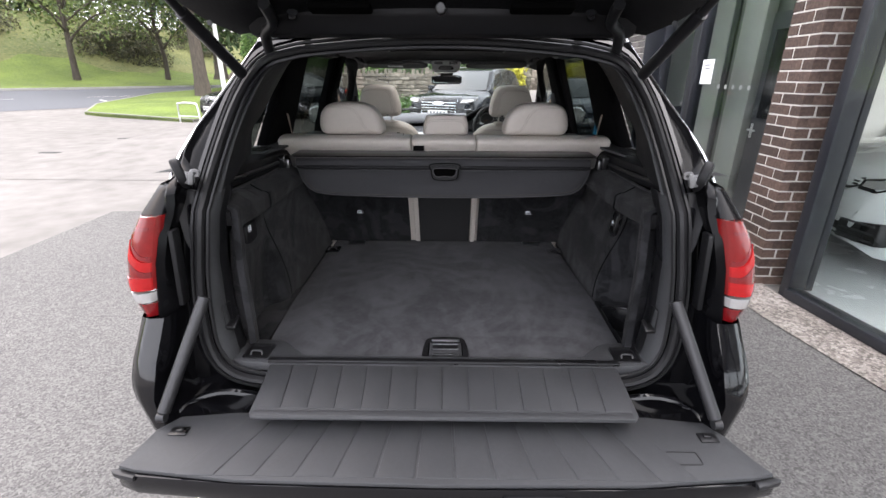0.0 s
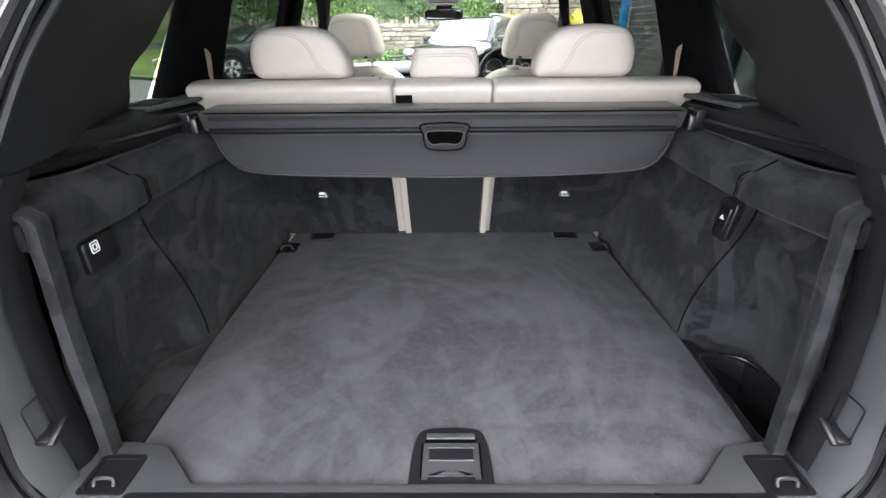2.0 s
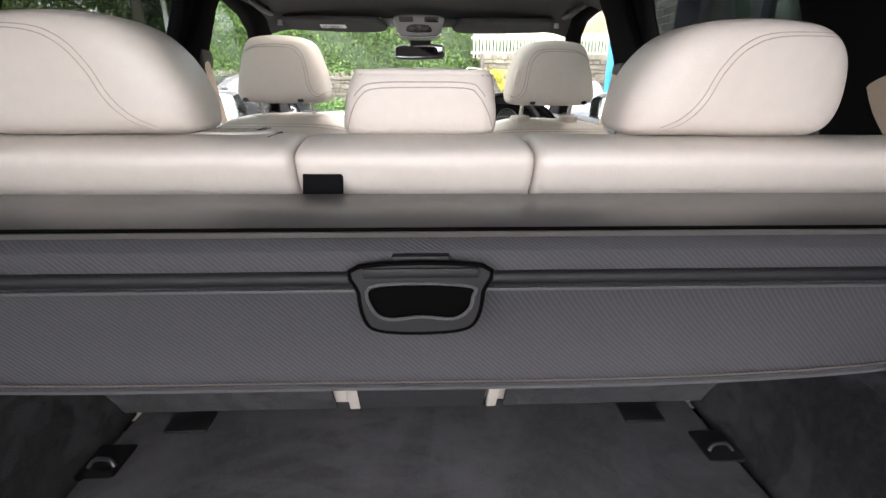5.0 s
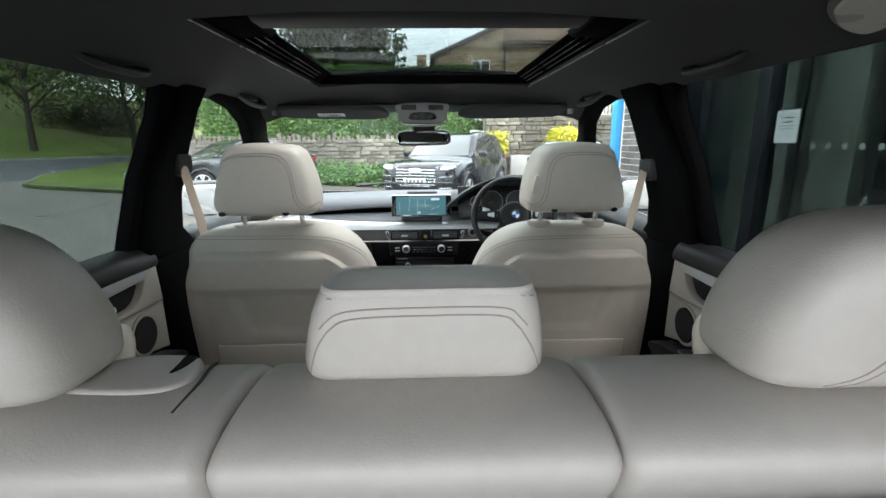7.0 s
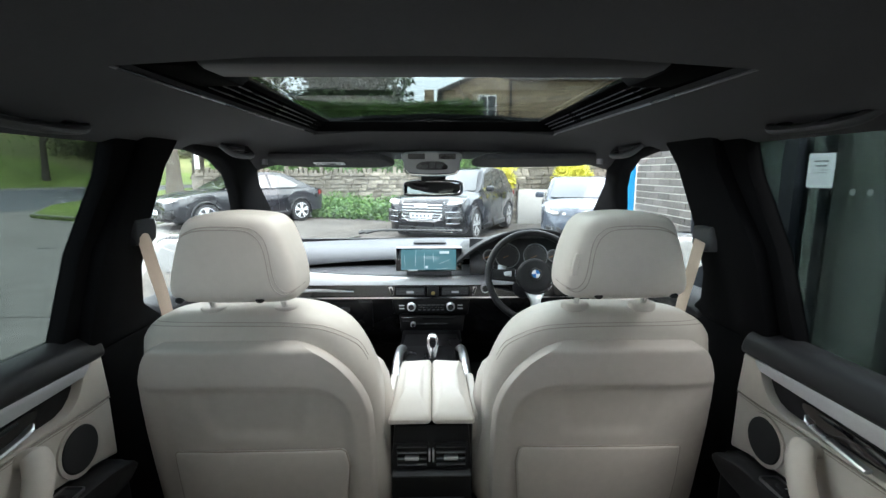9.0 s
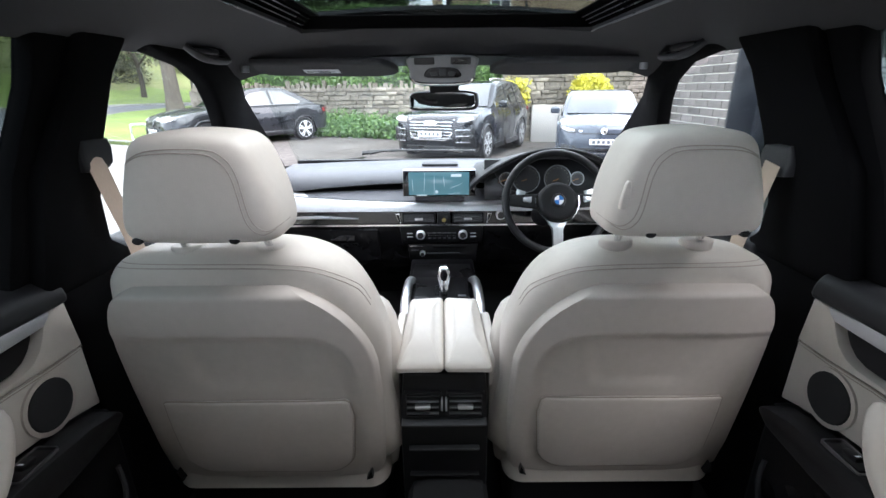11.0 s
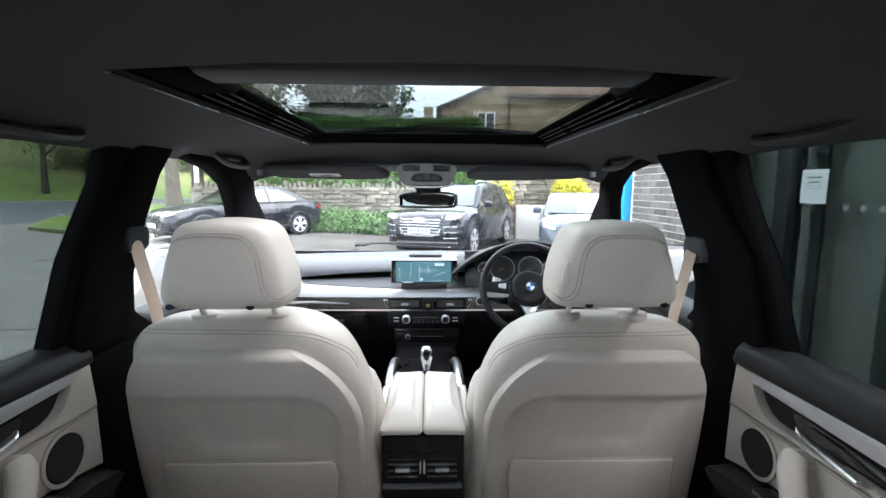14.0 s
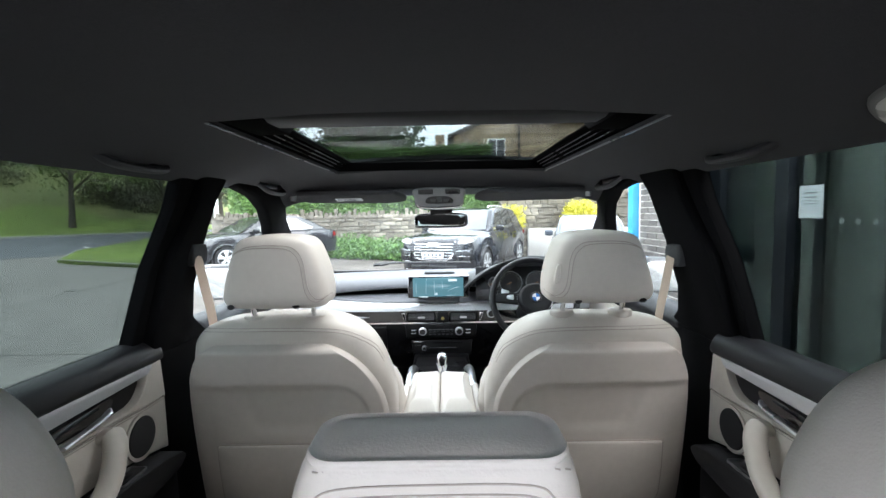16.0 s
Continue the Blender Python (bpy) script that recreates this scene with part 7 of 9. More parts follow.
for s in (-1, 1):
    part("switch", overhead(rrect(0.022, 0.012, 0.003, 3, (s * 0.027, 1.589)), -0.008, 0.0, 0.002), PLASTIC_GREY, oh)
    part("reading_lamp", overhead(rrect(0.062, 0.020, 0.004, 3, (s * 0.055, 1.624)), -0.003, 0.01, 0.002), PLASTIC_SMOOTH, oh)
part("lower_trim", tube([(x - 0.005, 2.758 + 0.7 * (1.59 - z), z) for x, z in curve([(-0.097, 1.576), (-0.085, 1.565), (-0.05, 1.5605), (0.0, 1.5595), (0.05, 1.5605), (0.085, 1.565), (0.097, 1.576)], 4)], 0.005, 8), CHROME, oh)
mir = thing("rear_view_mirror", "black rear-view mirror under the overhead console", "mirror")
part("mirror_foot", prism([(2.84, 1.61), (2.93, 1.61), (2.95, 1.54), (2.915, 1.52)], 'x', -0.05, 0.05, 0.012), PLASTIC, mir)
part("mirror_stem", tube([(-0.005, 2.915, 1.55), (-0.005, 2.925, 1.515)], 0.014, 10), PLASTIC, mir)
mshape = [tuple(p) for p in curve([(-0.122, 1.492), (-0.118, 1.528), (-0.06, 1.538), (0.05, 1.54), (0.108, 1.533), (0.118, 1.515), (0.112, 1.48), (0.05, 1.473), (-0.06, 1.472), (-0.115, 1.475)], 4, True)]
MIR_T = pose(0, 2.92, 1.507, -4, 0, -13) @ Matrix.Translation((0, -2.92, -1.507))
part("mirror_body", moved(puff(mshape, 'y', 2.90, 2.945, 0.012), MIR_T), PLASTIC_SMOOTH, mir)
part("mirror_glass", moved(puff(inset(mshape, 0.007), 'y', 2.897, 2.902, 0.001), MIR_T), MIRROR, mir, "mirror glass")
for s in (-1, 1):
    vis = thing("sun_visor", "black fabric sun visor folded up" + (" with warning label" if s < 0 else ""), "sun visor", group="sun visors")
    part("visor_panel", bent(puff([tuple(p) for p in curve([(s * 0.15, 2.86), (s * 0.18, 2.75), (s * 0.24, 2.735), (s * 0.55, 2.73), (s * 0.585, 2.75), (s * 0.585, 2.86), (s * 0.5, 2.885), (s * 0.25, 2.905)], 4, True)], 'z', 1.592, 1.612, 0.008), lambda c: Vector((c.x, c.y, c.z - 0.18 * (c.y - 2.80) + 0.012))), FABRIC_BLACK, vis)
    part("visor_pivot", turned([(0.0, 1.596), (0.012, 1.596), (0.012, 1.615)], (s * 0.60, 2.73, 0), 'z', 12), DULL_METAL, vis)
    if s < 0:
        lab = part("warning_label", moved(box((0, 0, 0), (0.11, 0.045, 0.002)), pose(-0.385, 2.80, 1.600, -10, 0, 0)), PAPER, vis, "white warning label")
        part("label_print", moved(merged(*[box((0.0 + 0.015 * (k % 2), 0.012 - 0.011 * k, -0.0016), (0.05, 0.004, 0.001)) for k in range(3)], frame_plate(oval(0.02, 0.02, 14, (-0.038, 0)), oval(0.015, 0.015, 14, (-0.038, 0)), 'z', -0.002, -0.001)), pose(-0.385, 2.80, 1.600, -10, 0, 0)), INK, lab)
    for ya, yb, x, z in ((2.44, 2.62, 0.60, 1.636), (1.72, 1.93, 0.625, 1.655)):
        g = thing("grab_handle", "dark grey roof grab handle folded up", "grab handle", group="grab handles")
        part("bar", tube(curve([(s * (x + 0.02), ya, z + 0.012), (s * (x - 0.005), ya + 0.02, z - 0.012), (s * (x - 0.012), (ya + yb) / 2, z - 0.018), (s * (x - 0.005), yb - 0.02, z - 0.012), (s * (x + 0.02), yb, z + 0.012)], 5), 0.013, 10, flat=0.7), PLASTIC_GREY, g)
        part("recess", box((s * (x + 0.022), (ya + yb) / 2, z + 0.008), (0.03, yb - ya - 0.05, 0.014), 0.006), PLASTIC_SMOOTH, g)
        part("coat_hook", box((s * (x - 0.005), yb - 0.045, z - 0.012), (0.014, 0.03, 0.02), 0.005), PLASTIC_SMOOTH, g)
    lamp = thing("roof_lamp", "pale reading lamp set in the headliner", "roof lamp", group="roof lamps")
    lens_line = [(s * x, y) for x, y in ((0.535, 1.385), (0.565, 1.378), (0.628, 1.43), (0.645, 1.485), (0.612, 1.492), (0.560, 1.450))]
    part("lamp_bezel", bent(puff(inset([tuple(p) for p in curve(lens_line, 5, True)], -0.008), 'z', -0.010, 0.03, 0.005), lambda c: Vector((c.x, c.y, head_z(c.x, c.y) + c.z))), mat("lamp_bezel_grey", (0.20, 0.195, 0.19), 0.4), lamp)
    part("lamp_lens", bent(puff([tuple(p) for p in curve(lens_line, 5, True)], 'z', -0.014, 0.02, 0.004), lambda c: Vector((c.x, c.y, head_z(c.x, c.y) + c.z))), LAMP_GLASS, lamp)

# ---- outside: ground, road, verge, bank ----
ASPHALT = mat("forecourt_asphalt", (0.118, 0.114, 0.110), 0.92, 0, 0.1, 30, 0.5, 0.4, 190, bdist=0.006, col2=(0.142, 0.137, 0.131), spec=0.15)
CONCRETE = mat("worn_concrete", (0.168, 0.158, 0.147), 0.9, 0, 0.16, 3.0, 0.35, 0.2, 160, bdist=0.003, col2=(0.225, 0.213, 0.200), spec=0.15)
ROADWAY = mat("road_asphalt", (0.10, 0.105, 0.115), 0.9, 0, 0.15, 60, 0.3, 0.3, 160)
GRASS = mat("mown_grass", (0.095, 0.15, 0.025), 0.95, 0, 0.35, 14, 0.35, 0.8, 60, bdist=0.03, col2=(0.20, 0.27, 0.055))
ROUGH_GRASS = mat("long_grass", (0.10, 0.14, 0.04), 0.95, 0, 0.35, 6, 0.25, 0.9, 30, bdist=0.06, col2=(0.22, 0.22, 0.085))
GRAVEL = mat("pale_gravel", (0.27, 0.235, 0.205), 0.95, 0, 0.4, 90, 3, 1.0, 110, bdist=0.012, col2=(0.40, 0.36, 0.325))
KERB = mat("kerb_stone", (0.25, 0.245, 0.23), 0.9, 0, 0.15, 30, 2, 0.3)
BARK = mat("bark", (0.070, 0.058, 0.047), 0.95, 0, 0.35, 14, 2, 1.0, 40, bdist=0.03, stretch=(1, 1, 0.25))
LINE = mat("road_paint", (0.6, 0.6, 0.58), 0.8, 0, 0.15, 20, 2, 0.1)



def speckle(m, scale, lo, hi):
    """Aggregate grains: each small cell its own shade."""
    n, l = m.node_tree.nodes, m.node_tree.links
    p = n["Principled BSDF"]
    old = p.inputs["Base Color"].links[0].from_socket
    tc, vo, rg, mx = n.new("ShaderNodeTexCoord"), n.new("ShaderNodeTexVoronoi"), n.new("ShaderNodeMapRange"), n.new("ShaderNodeMixRGB")
    vo.inputs["Scale"].default_value = scale
    l.new(tc.outputs["Object"], vo.inputs["Vector"])
    sep = n.new("ShaderNodeSeparateColor")
    l.new(vo.outputs["Color"], sep.inputs[0])
    rg.inputs[3].default_value, rg.inputs[4].default_value = lo, hi
    l.new(sep.outputs[0], rg.inputs[0])
    mx.blend_type, mx.inputs[0].default_value = 'MULTIPLY', 1.0
    l.new(old, mx.inputs[1]), l.new(rg.outputs[0], mx.inputs[2])
    l.new(mx.outputs[0], p.inputs["Base Color"])


speckle(ASPHALT, 130.0, 0.64, 1.42)
speckle(GRAVEL, 60.0, 0.5, 1.5)


def leafy(name, col, col2):
    """Leaf material: each leaf its own shade."""
    m = mat(name, col, 0.6, 0, 0.2, 5, 0.6, 0.0)
    n, l = m.node_tree.nodes, m.node_tree.links
    p = n["Principled BSDF"]
    geo, mx = n.new("ShaderNodeNewGeometry"), n.new("ShaderNodeMixRGB")
    mx.inputs[1].default_value, mx.inputs[2].default_value = (*col, 1), (*col2, 1)
    l.new(geo.outputs["Random Per Island"], mx.inputs[0])
    l.new(mx.outputs[0], p.inputs["Base Color"])
    p.inputs["Transmission Weight"].default_value = 0.0
    p.inputs["Subsurface Weight"].default_value = 0.0
    return m


LEAF = leafy("tree_leaves", (0.045, 0.085, 0.02), (0.17, 0.22, 0.06))
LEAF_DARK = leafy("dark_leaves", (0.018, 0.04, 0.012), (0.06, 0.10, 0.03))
LEAF_HEDGE = leafy("hedge_leaves", (0.05, 0.11, 0.022), (0.115, 0.205, 0.045))
LEAF_IVY = leafy("ground_ivy_leaves", (0.03, 0.085, 0.018), (0.12, 0.22, 0.05))
LEAF_YELLOW = leafy("yellow_leaves", (0.36, 0.33, 0.02), (0.62, 0.58, 0.06))
SCRUB = leafy("scrub_leaves", (0.07, 0.085, 0.025), (0.20, 0.20, 0.07))


def road_d(x, y):
    """Distance beyond the forecourt's edge, towards the road."""
    return (x + 14.9) * -0.81 + (y - 14.5) * 0.587


def road_pt(along, d):
    """A point by its distance along and beyond the forecourt's edge."""
    return (-14.9 + 0.587 * along - 0.81 * d, 14.5 + 0.81 * along + 0.587 * d)


def lift(d):
    return 0.05 * max(0.0, d)


def bank_z(d, along):
    return lift(d) + 4.2 * step(15.0, 34.0, d) + 0.35 * math.sin(along * 0.21) * step(16, 24, d) + 0.5 * step(34, 60, d)


def ground_sheet():
    us = [-800, -300, -140, -80] + [-60 + 4 * i for i in range(46)] + [140, 200, 400, 800]
    ds = [-900, -400, -200, -120, -60, -30, -15, -6, 0, 3, 6, 9, 12.9, 15] + [16 + 1.5 * i for i in range(14)] + [40, 60, 120, 300, 900]
    bm = bmesh.new()
    g = [[bm.verts.new((*road_pt(a, d), bank_z(d, a))) for d in ds] for a in us]
    for i in range(len(us) - 1):
        for j in range(len(ds) - 1):
            bm.faces.new((g[i][j], g[i + 1][j], g[i + 1][j + 1], g[i][j + 1]))
    return bm


ground = part("ground", ground_sheet(), CONCRETE, None, "", 80)
tagged(ground, "pale worn concrete forecourt, rising to the road", "ground", kind="structure")


def strip(name, a0, a1, d0, d1, dz, material, na=40, nd=3, thick=0.0):
    bm = sheet(lambda u, v: Vector((*road_pt(lerp(a0, a1, u), lerp(d0, d1, v)), bank_z(lerp(d0, d1, v), lerp(a0, a1, u)) + dz)), na, nd, thick, (0, 0, -1))
    return part(name, bm, material, None, "", 80)


tagged(strip("road", -400, 400, 3.2, 12.9, 0.012, ROADWAY), "grey asphalt road with white markings", "road", kind="structure")
tagged(strip("pavement", -400, -1.0, 0.0, 3.2, 0.016, ROADWAY), "asphalt crossover between forecourt and road", "pavement", kind="structure")
tagged(strip("kerb_far", -400, 400, 12.9, 13.1, 0.13, KERB, 40, 1, 0.2), "grey kerb on the far side of the road", "kerb", kind="structure")
tagged(strip("grass_bank", -120, 160, 13.1, 36.0, 0.11, GRASS, 140, 24), "mown green grass bank beyond the road", "grass", kind="structure")
def long_edge(a):
    return 20.3 + 1.3 * math.sin(a * 0.33) + 0.7 * math.sin(a * 0.9 + 1) + 0.35 * math.sin(a * 2.3)


long_bm = sheet(lambda u, v: Vector((*road_pt(lerp(-80, 140, u), lerp(long_edge(lerp(-80, 140, u)), 36.0, v)), bank_z(lerp(long_edge(lerp(-80, 140, u)), 36.0, v), lerp(-80, 140, u)) + 0.12 + 0.12 * min(1, v * 6) + 0.12 * math.sin(u * 900) * math.sin(v * 60) * min(1, v * 6))), 330, 24)
tagged(part("long_grass", long_bm, ROUGH_GRASS, None, "", 80), "rough yellowish long grass up the bank", "grass", kind="structure")
marks = []
for k in range(16):
    a = -30 + 5.0 * k
    marks.append(sheet(lambda u, v, a=a: Vector((*road_pt(a + 2.2 * u, 7.9 + 0.12 * v), lift(7.95) + 0.018)), 2, 1))
    if k % 2:
        marks.append(sheet(lambda u, v, a=a: Vector((*road_pt(a + 3.4 * u, 4.4 + 0.12 * v), lift(4.45) + 0.018)), 2, 1))
        marks.append(sheet(lambda u, v, a=a: Vector((*road_pt(a + 0.12 * u, 4.4 + 2.0 * v), lift(4.4 + 2.0 * v) + 0.019)), 1, 3))
tagged(part("road_marking", merged(*marks), LINE, None, "", 0), "white dashed road markings", "road marking", kind="structure")

VERGE = [(-14.1, 17.3), (-8.6, 14.9), (-8.0, 17.0), (-9.5, 24.0), (-12.0, 31.0), (-8.0, 40.0), (-12.0, 42.0), (-15.6, 34.0), (-16.6, 26.0), (-15.6, 20.0)]
vb = prism(VERGE, 'z', -0.05, 0.11, 0.02)
verge = part("grass_verge", bent(vb, lambda c: Vector((c.x, c.y, c.z + lift(road_d(c.x, c.y))))), GRASS, None, "", 60)
tagged(verge, "mown grass verge with kerb edge", "grass", kind="structure")
kb = frame_plate(VERGE, inset(VERGE, 0.07), 'z', -0.05, 0.118)
tagged(part("verge_kerb", bent(kb, lambda c: Vector((c.x, c.y, c.z + lift(road_d(c.x, c.y))))), KERB, None, "", 30), "pale kerb stones round the verge", "kerb", kind="structure")
tagged(part("tarmac_apron", sheet(lambda u, v: Vector((lerp(-4.0, 2.35, u) + 0.05 * math.sin(9 * v) * (u < 0.02), lerp(-12, 4.28, v) + 0.04 * math.sin(14 * u) * (v > 0.98), 0.008)), 30, 40), ASPHALT, None, "", 0), "dark grey asphalt apron by the building", "ground", kind="structure")
FRONT_PATCH = mat("brown_grey_tarmac", (0.072, 0.065, 0.059), 0.9, 0, 0.2, 12, 0.8, 0.25, 160, bdist=0.004, col2=(0.125, 0.113, 0.102), spec=0.15)


def rise(x, y):
    """The forecourt climbs gently towards the verge."""
    return 0.30 * step(6.5, 12.5, y) * step(2.5, -4.5, x) * step(-8.2, -6.8, x)


def over_ground(x, y, dz):
    return Vector((x, y, rise(x, y) + dz))


tagged(part("forecourt_rise", sheet(lambda u, v: over_ground(lerp(-8.6, 2.6, u), lerp(6.0, 15.6, v), 0.006), 44, 32), CONCRETE, None, "", 80), "pale worn concrete rising gently to the verge", "ground", kind="structure")
tagged(part("tarmac_front", sheet(lambda u, v: over_ground(lerp(-3.3 - 0.449 * lerp(0, 9.8, v), lerp(2.36, 9.6, step(0.12, 0.16, v)), u), lerp(5.5, 15.3, v), 0.012), 44, 40), FRONT_PATCH, None, "", 80), "brown-grey tarmac of the front parking area", "ground", kind="structure")
tagged(part("gravel_strip", sheet(lambda u, v: Vector((lerp(2.16, 2.5, u) + 0.117 * max(0, 2.15 - lerp(-8, 2.6, v)) + 0.03 * math.sin(25 * v) * (1 - u), lerp(-8, 2.6, v), 0.016)), 3, 60), GRAVEL, None, "", 0), "pale gravel strip along the shop front", "gravel", kind="structure")


# ---- plants ----
def leaf_cloud(centres, per, spread, size, seed, flat=0.7):
    """Many small bent leaves round the centres, joined."""
    rng = np.random.default_rng(seed)
    c = np.repeat(np.array(centres, float), per, 0)
    k = len(c)
    off = rng.normal(size=(k, 3)) * np.array([1, 1, flat]) * spread
    r = np.linalg.norm(off, axis=1, keepdims=True)
    off *= np.minimum(1, 1.9 * spread / np.maximum(r, 1e-6))
    p = c + off
    a = rng.normal(size=(k, 3))
    a /= np.linalg.norm(a, axis=1, keepdims=True)
    b = np.cross(a, rng.normal(size=(k, 3)))
    b /= np.linalg.norm(b, axis=1, keepdims=True)
    n = np.cross(a, b)
    s = size * rng.uniform(0.6, 1.4, (k, 1))
    vs = np.stack([p - a * s, p + b * s * 0.5 + n * s * 0.15, p + a * s, p - b * s * 0.5 + n * s * 0.15], 1).reshape(-1, 3)
    fs = np.arange(4 * k).reshape(-1, 4)
    return vs, fs


def leaf_mesh(name, vs, fs, material, parent=None):
    me = bpy.data.meshes.new(name)
    me.from_pydata(vs.tolist(), [], fs.tolist())
    me.materials.append(material)
    ob = new(name, me)
    if parent:
        ob.parent = parent
    return ob


def tree(at, height, trunk_r, crown_r, seed, leaf=LEAF, per=60, size=0.16, first=0.35, label="", clear=1.0):
    rng = random.Random(seed)
    t = thing("tree", label or "broad-leaved tree with dark trunk and airy green crown", "tree")
    x, y, z = at
    top = Vector((x + rng.uniform(-0.4, 0.4), y, z + height * 0.86))
    trunk = curve([(x, y, z - 0.3), (x + rng.uniform(-0.1, 0.1), y, z + height * 0.2), (x + rng.uniform(-0.25, 0.25), y, z + height * 0.5), tuple(top)], 5)
    tb = [tube(trunk, [trunk_r * (1.5 if i == 0 else 1.12 if i < 3 else 1) * lerp(1, 0.22, i / (len(trunk) - 1)) for i in range(len(trunk))], 10, up=(0, 1, 0))]
    tips = []
    for k in range(15):
        f = lerp(first, 0.95, k / 14)
        p0 = trunk[min(int(f * (len(trunk) - 1)), len(trunk) - 1)]
        a = k * 2.4 + rng.uniform(-0.3, 0.3)
        ln = crown_r * lerp(1.0, 0.5, abs(f - 0.55) * 1.6) * rng.uniform(0.75, 1.1)
        p2 = p0 + Vector((math.cos(a) * ln, math.sin(a) * ln, ln * rng.uniform(0.25, 0.65)))
        p1 = (p0 + p2) / 2 + Vector((0, 0, ln * 0.12))
        br = curve([p0, p1, p2], 4)
        tb.append(tube(br, [trunk_r * lerp(0.36, 0.06, i / (len(br) - 1)) for i in range(len(br))], 6))
        for q in (p1, (p1 + p2) / 2, p2):
            tips.append(q)
            for _ in range(2):
                e = q + Vector((rng.uniform(-1, 1), rng.uniform(-1, 1), rng.uniform(-0.5, 0.8))) * crown_r * 0.32
                tb.append(tube([q, (q + e) / 2 + Vector((0, 0, 0.05)), e], [trunk_r * 0.1, trunk_r * 0.07, trunk_r * 0.03], 4))
                tips.append(e)
    part("trunk", merged(*tb), BARK, t, "", 60)
    vs, fs = leaf_cloud([tuple(q) for q in tips], per, crown_r * 0.19 * clear, size, seed)
    leaf_mesh("crown", vs, fs, leaf, t)
    return t


tree((-24.4, 30.7, 0.85), 10.0, 0.23, 5.0, 1, LEAF, 40, 0.12, 0.42, "roadside tree with dark trunk and spreading thin crown")
tree((-21.1, 35.3, 0.85), 9.0, 0.20, 4.0, 2, LEAF, 40, 0.12, 0.45, "roadside tree with straight dark trunk")
tree((-13.5, 25.4, 0.35), 11.0, 0.42, 3.6, 3, LEAF, 50, 0.12, 0.6, "large tree with thick pale trunk on the verge")
tree((-13.0, 36.0, 0.5), 10.0, 0.26, 3.6, 8, LEAF, 60, 0.12, 0.35, "leafy street tree behind the parked coupe")
tree((-33.0, 26.0, 1.2), 10.0, 0.30, 4.8, 4, LEAF, 45, 0.12, 0.42, "roadside tree with spreading crown")
tree((-37.0, 43.0, 4.0), 11.0, 0.32, 5.5, 5, LEAF_DARK, 80, 0.2, 0.2, "dark dense tree on the bank")
tree((-30.0, 52.0, 5.0), 12.0, 0.32, 5.5, 6, LEAF, 80, 0.2, 0.25, "tall green tree on the bank")
tree((-48.0, 30.0, 5.0), 12.0, 0.32, 6.0, 7, LEAF_DARK, 80, 0.2, 0.2, "dark dense tree on the bank")
# trees that rise behind the hedge
tree((-5.8, 33.0, 2.0), 11.0, 0.30, 3.2, 11, LEAF_DARK, 130, 0.17, 0.25, "dark tree rising behind the hedge")
tree((-14.5, 30.0, 1.5), 14.0, 0.35, 5.2, 12, LEAF_DARK, 90, 0.18, 0.25, "dark tree rising behind the hedge")

# scrub along the top of the bank
rngb = random.Random(5)
cs = []
for k in range(260):
    a, d = rngb.uniform(-60, 90), rngb.uniform(24, 36)
    x, y = road_pt(a, d)
    hgt = rngb.uniform(0.3, 2.6) * step(22, 30, d) + 0.4
    cs.append((x, y, bank_z(d, a) + hgt))
vs, fs = leaf_cloud(cs, 95, 0.85, 0.15, 21)
tagged(leaf_mesh("scrub", vs, fs, SCRUB), "mixed scrub and bushes on the bank", "scrub", kind="stuff")
# dark thickets lower on the bank
THICKET = leafy("thicket_leaves", (0.028, 0.034, 0.016), (0.10, 0.095, 0.045))
for ka, kd, kr, kh, n in ((11.2, 22.4, 1.6, 2.0, 26), (13.2, 22.0, 1.9, 2.2, 30), (14.6, 23.6, 2.0, 2.6, 30), (5.0, 27.0, 2.6, 2.6, 34), (20.5, 25.5, 2.4, 2.4, 30), (-4.0, 26.5, 2.6, 2.4, 30)):
    cs = []
    for _ in range(n):
        r, th = kr * math.sqrt(rngb.random()), rngb.uniform(0, 6.283)
        a, d = ka + r * math.cos(th), kd + r * math.sin(th)
        cs.append((*road_pt(a, d), bank_z(d, a) + rngb.uniform(0.1, 1.0) * kh * (1 - (r / kr) ** 2 * 0.6)))
    vs, fs = leaf_cloud(cs, 110, 0.42, 0.10, int(ka * 10) + 400)
    bu = thing("thicket", "dark brown-green bushy thicket on the grass bank", "bush", group="thickets on the bank")
    leaf_mesh("crown", vs, fs, THICKET, bu)
    bx, by = road_pt(ka, kd)
    part("stems", merged(*[tube([(bx, by, bank_z(kd, ka) - 0.2), (bx + q[0], by + q[1], bank_z(kd, ka) + kh * 0.6)], [0.06, 0.02], 5) for q in ((0.5, 0.2), (-0.4, 0.5), (0.1, -0.6))]), BARK, bu)
cs = []
for k in range(110):
    a, d = rngb.uniform(-90, 130), rngb.uniform(36, 60)
    x, y = road_pt(a, d)
    cs.append((x, y, bank_z(d, a) + rngb.uniform(0.3, 1.0) * (2.2 + 1.6 * math.sin(a * 0.17) + 6.0 * step(2.0, -12.0, a))))
vs, fs = leaf_cloud(cs, 110, 1.4, 0.24, 22)
tagged(leaf_mesh("far_wood", vs, fs, LEAF_DARK), "dark green wood behind the bank", "wood", kind="stuff")

# ---- stone wall, hedge and fence ahead ----
STONE = mat("buff_stone", (0.155, 0.137, 0.110), 0.9, 0, 0.35, 14, 2, 0.9, 30, bdist=0.02, col2=(0.27, 0.24, 0.195))
STONE.node_tree.nodes["Principled BSDF"].inputs["Specular IOR Level"].default_value = 0.2
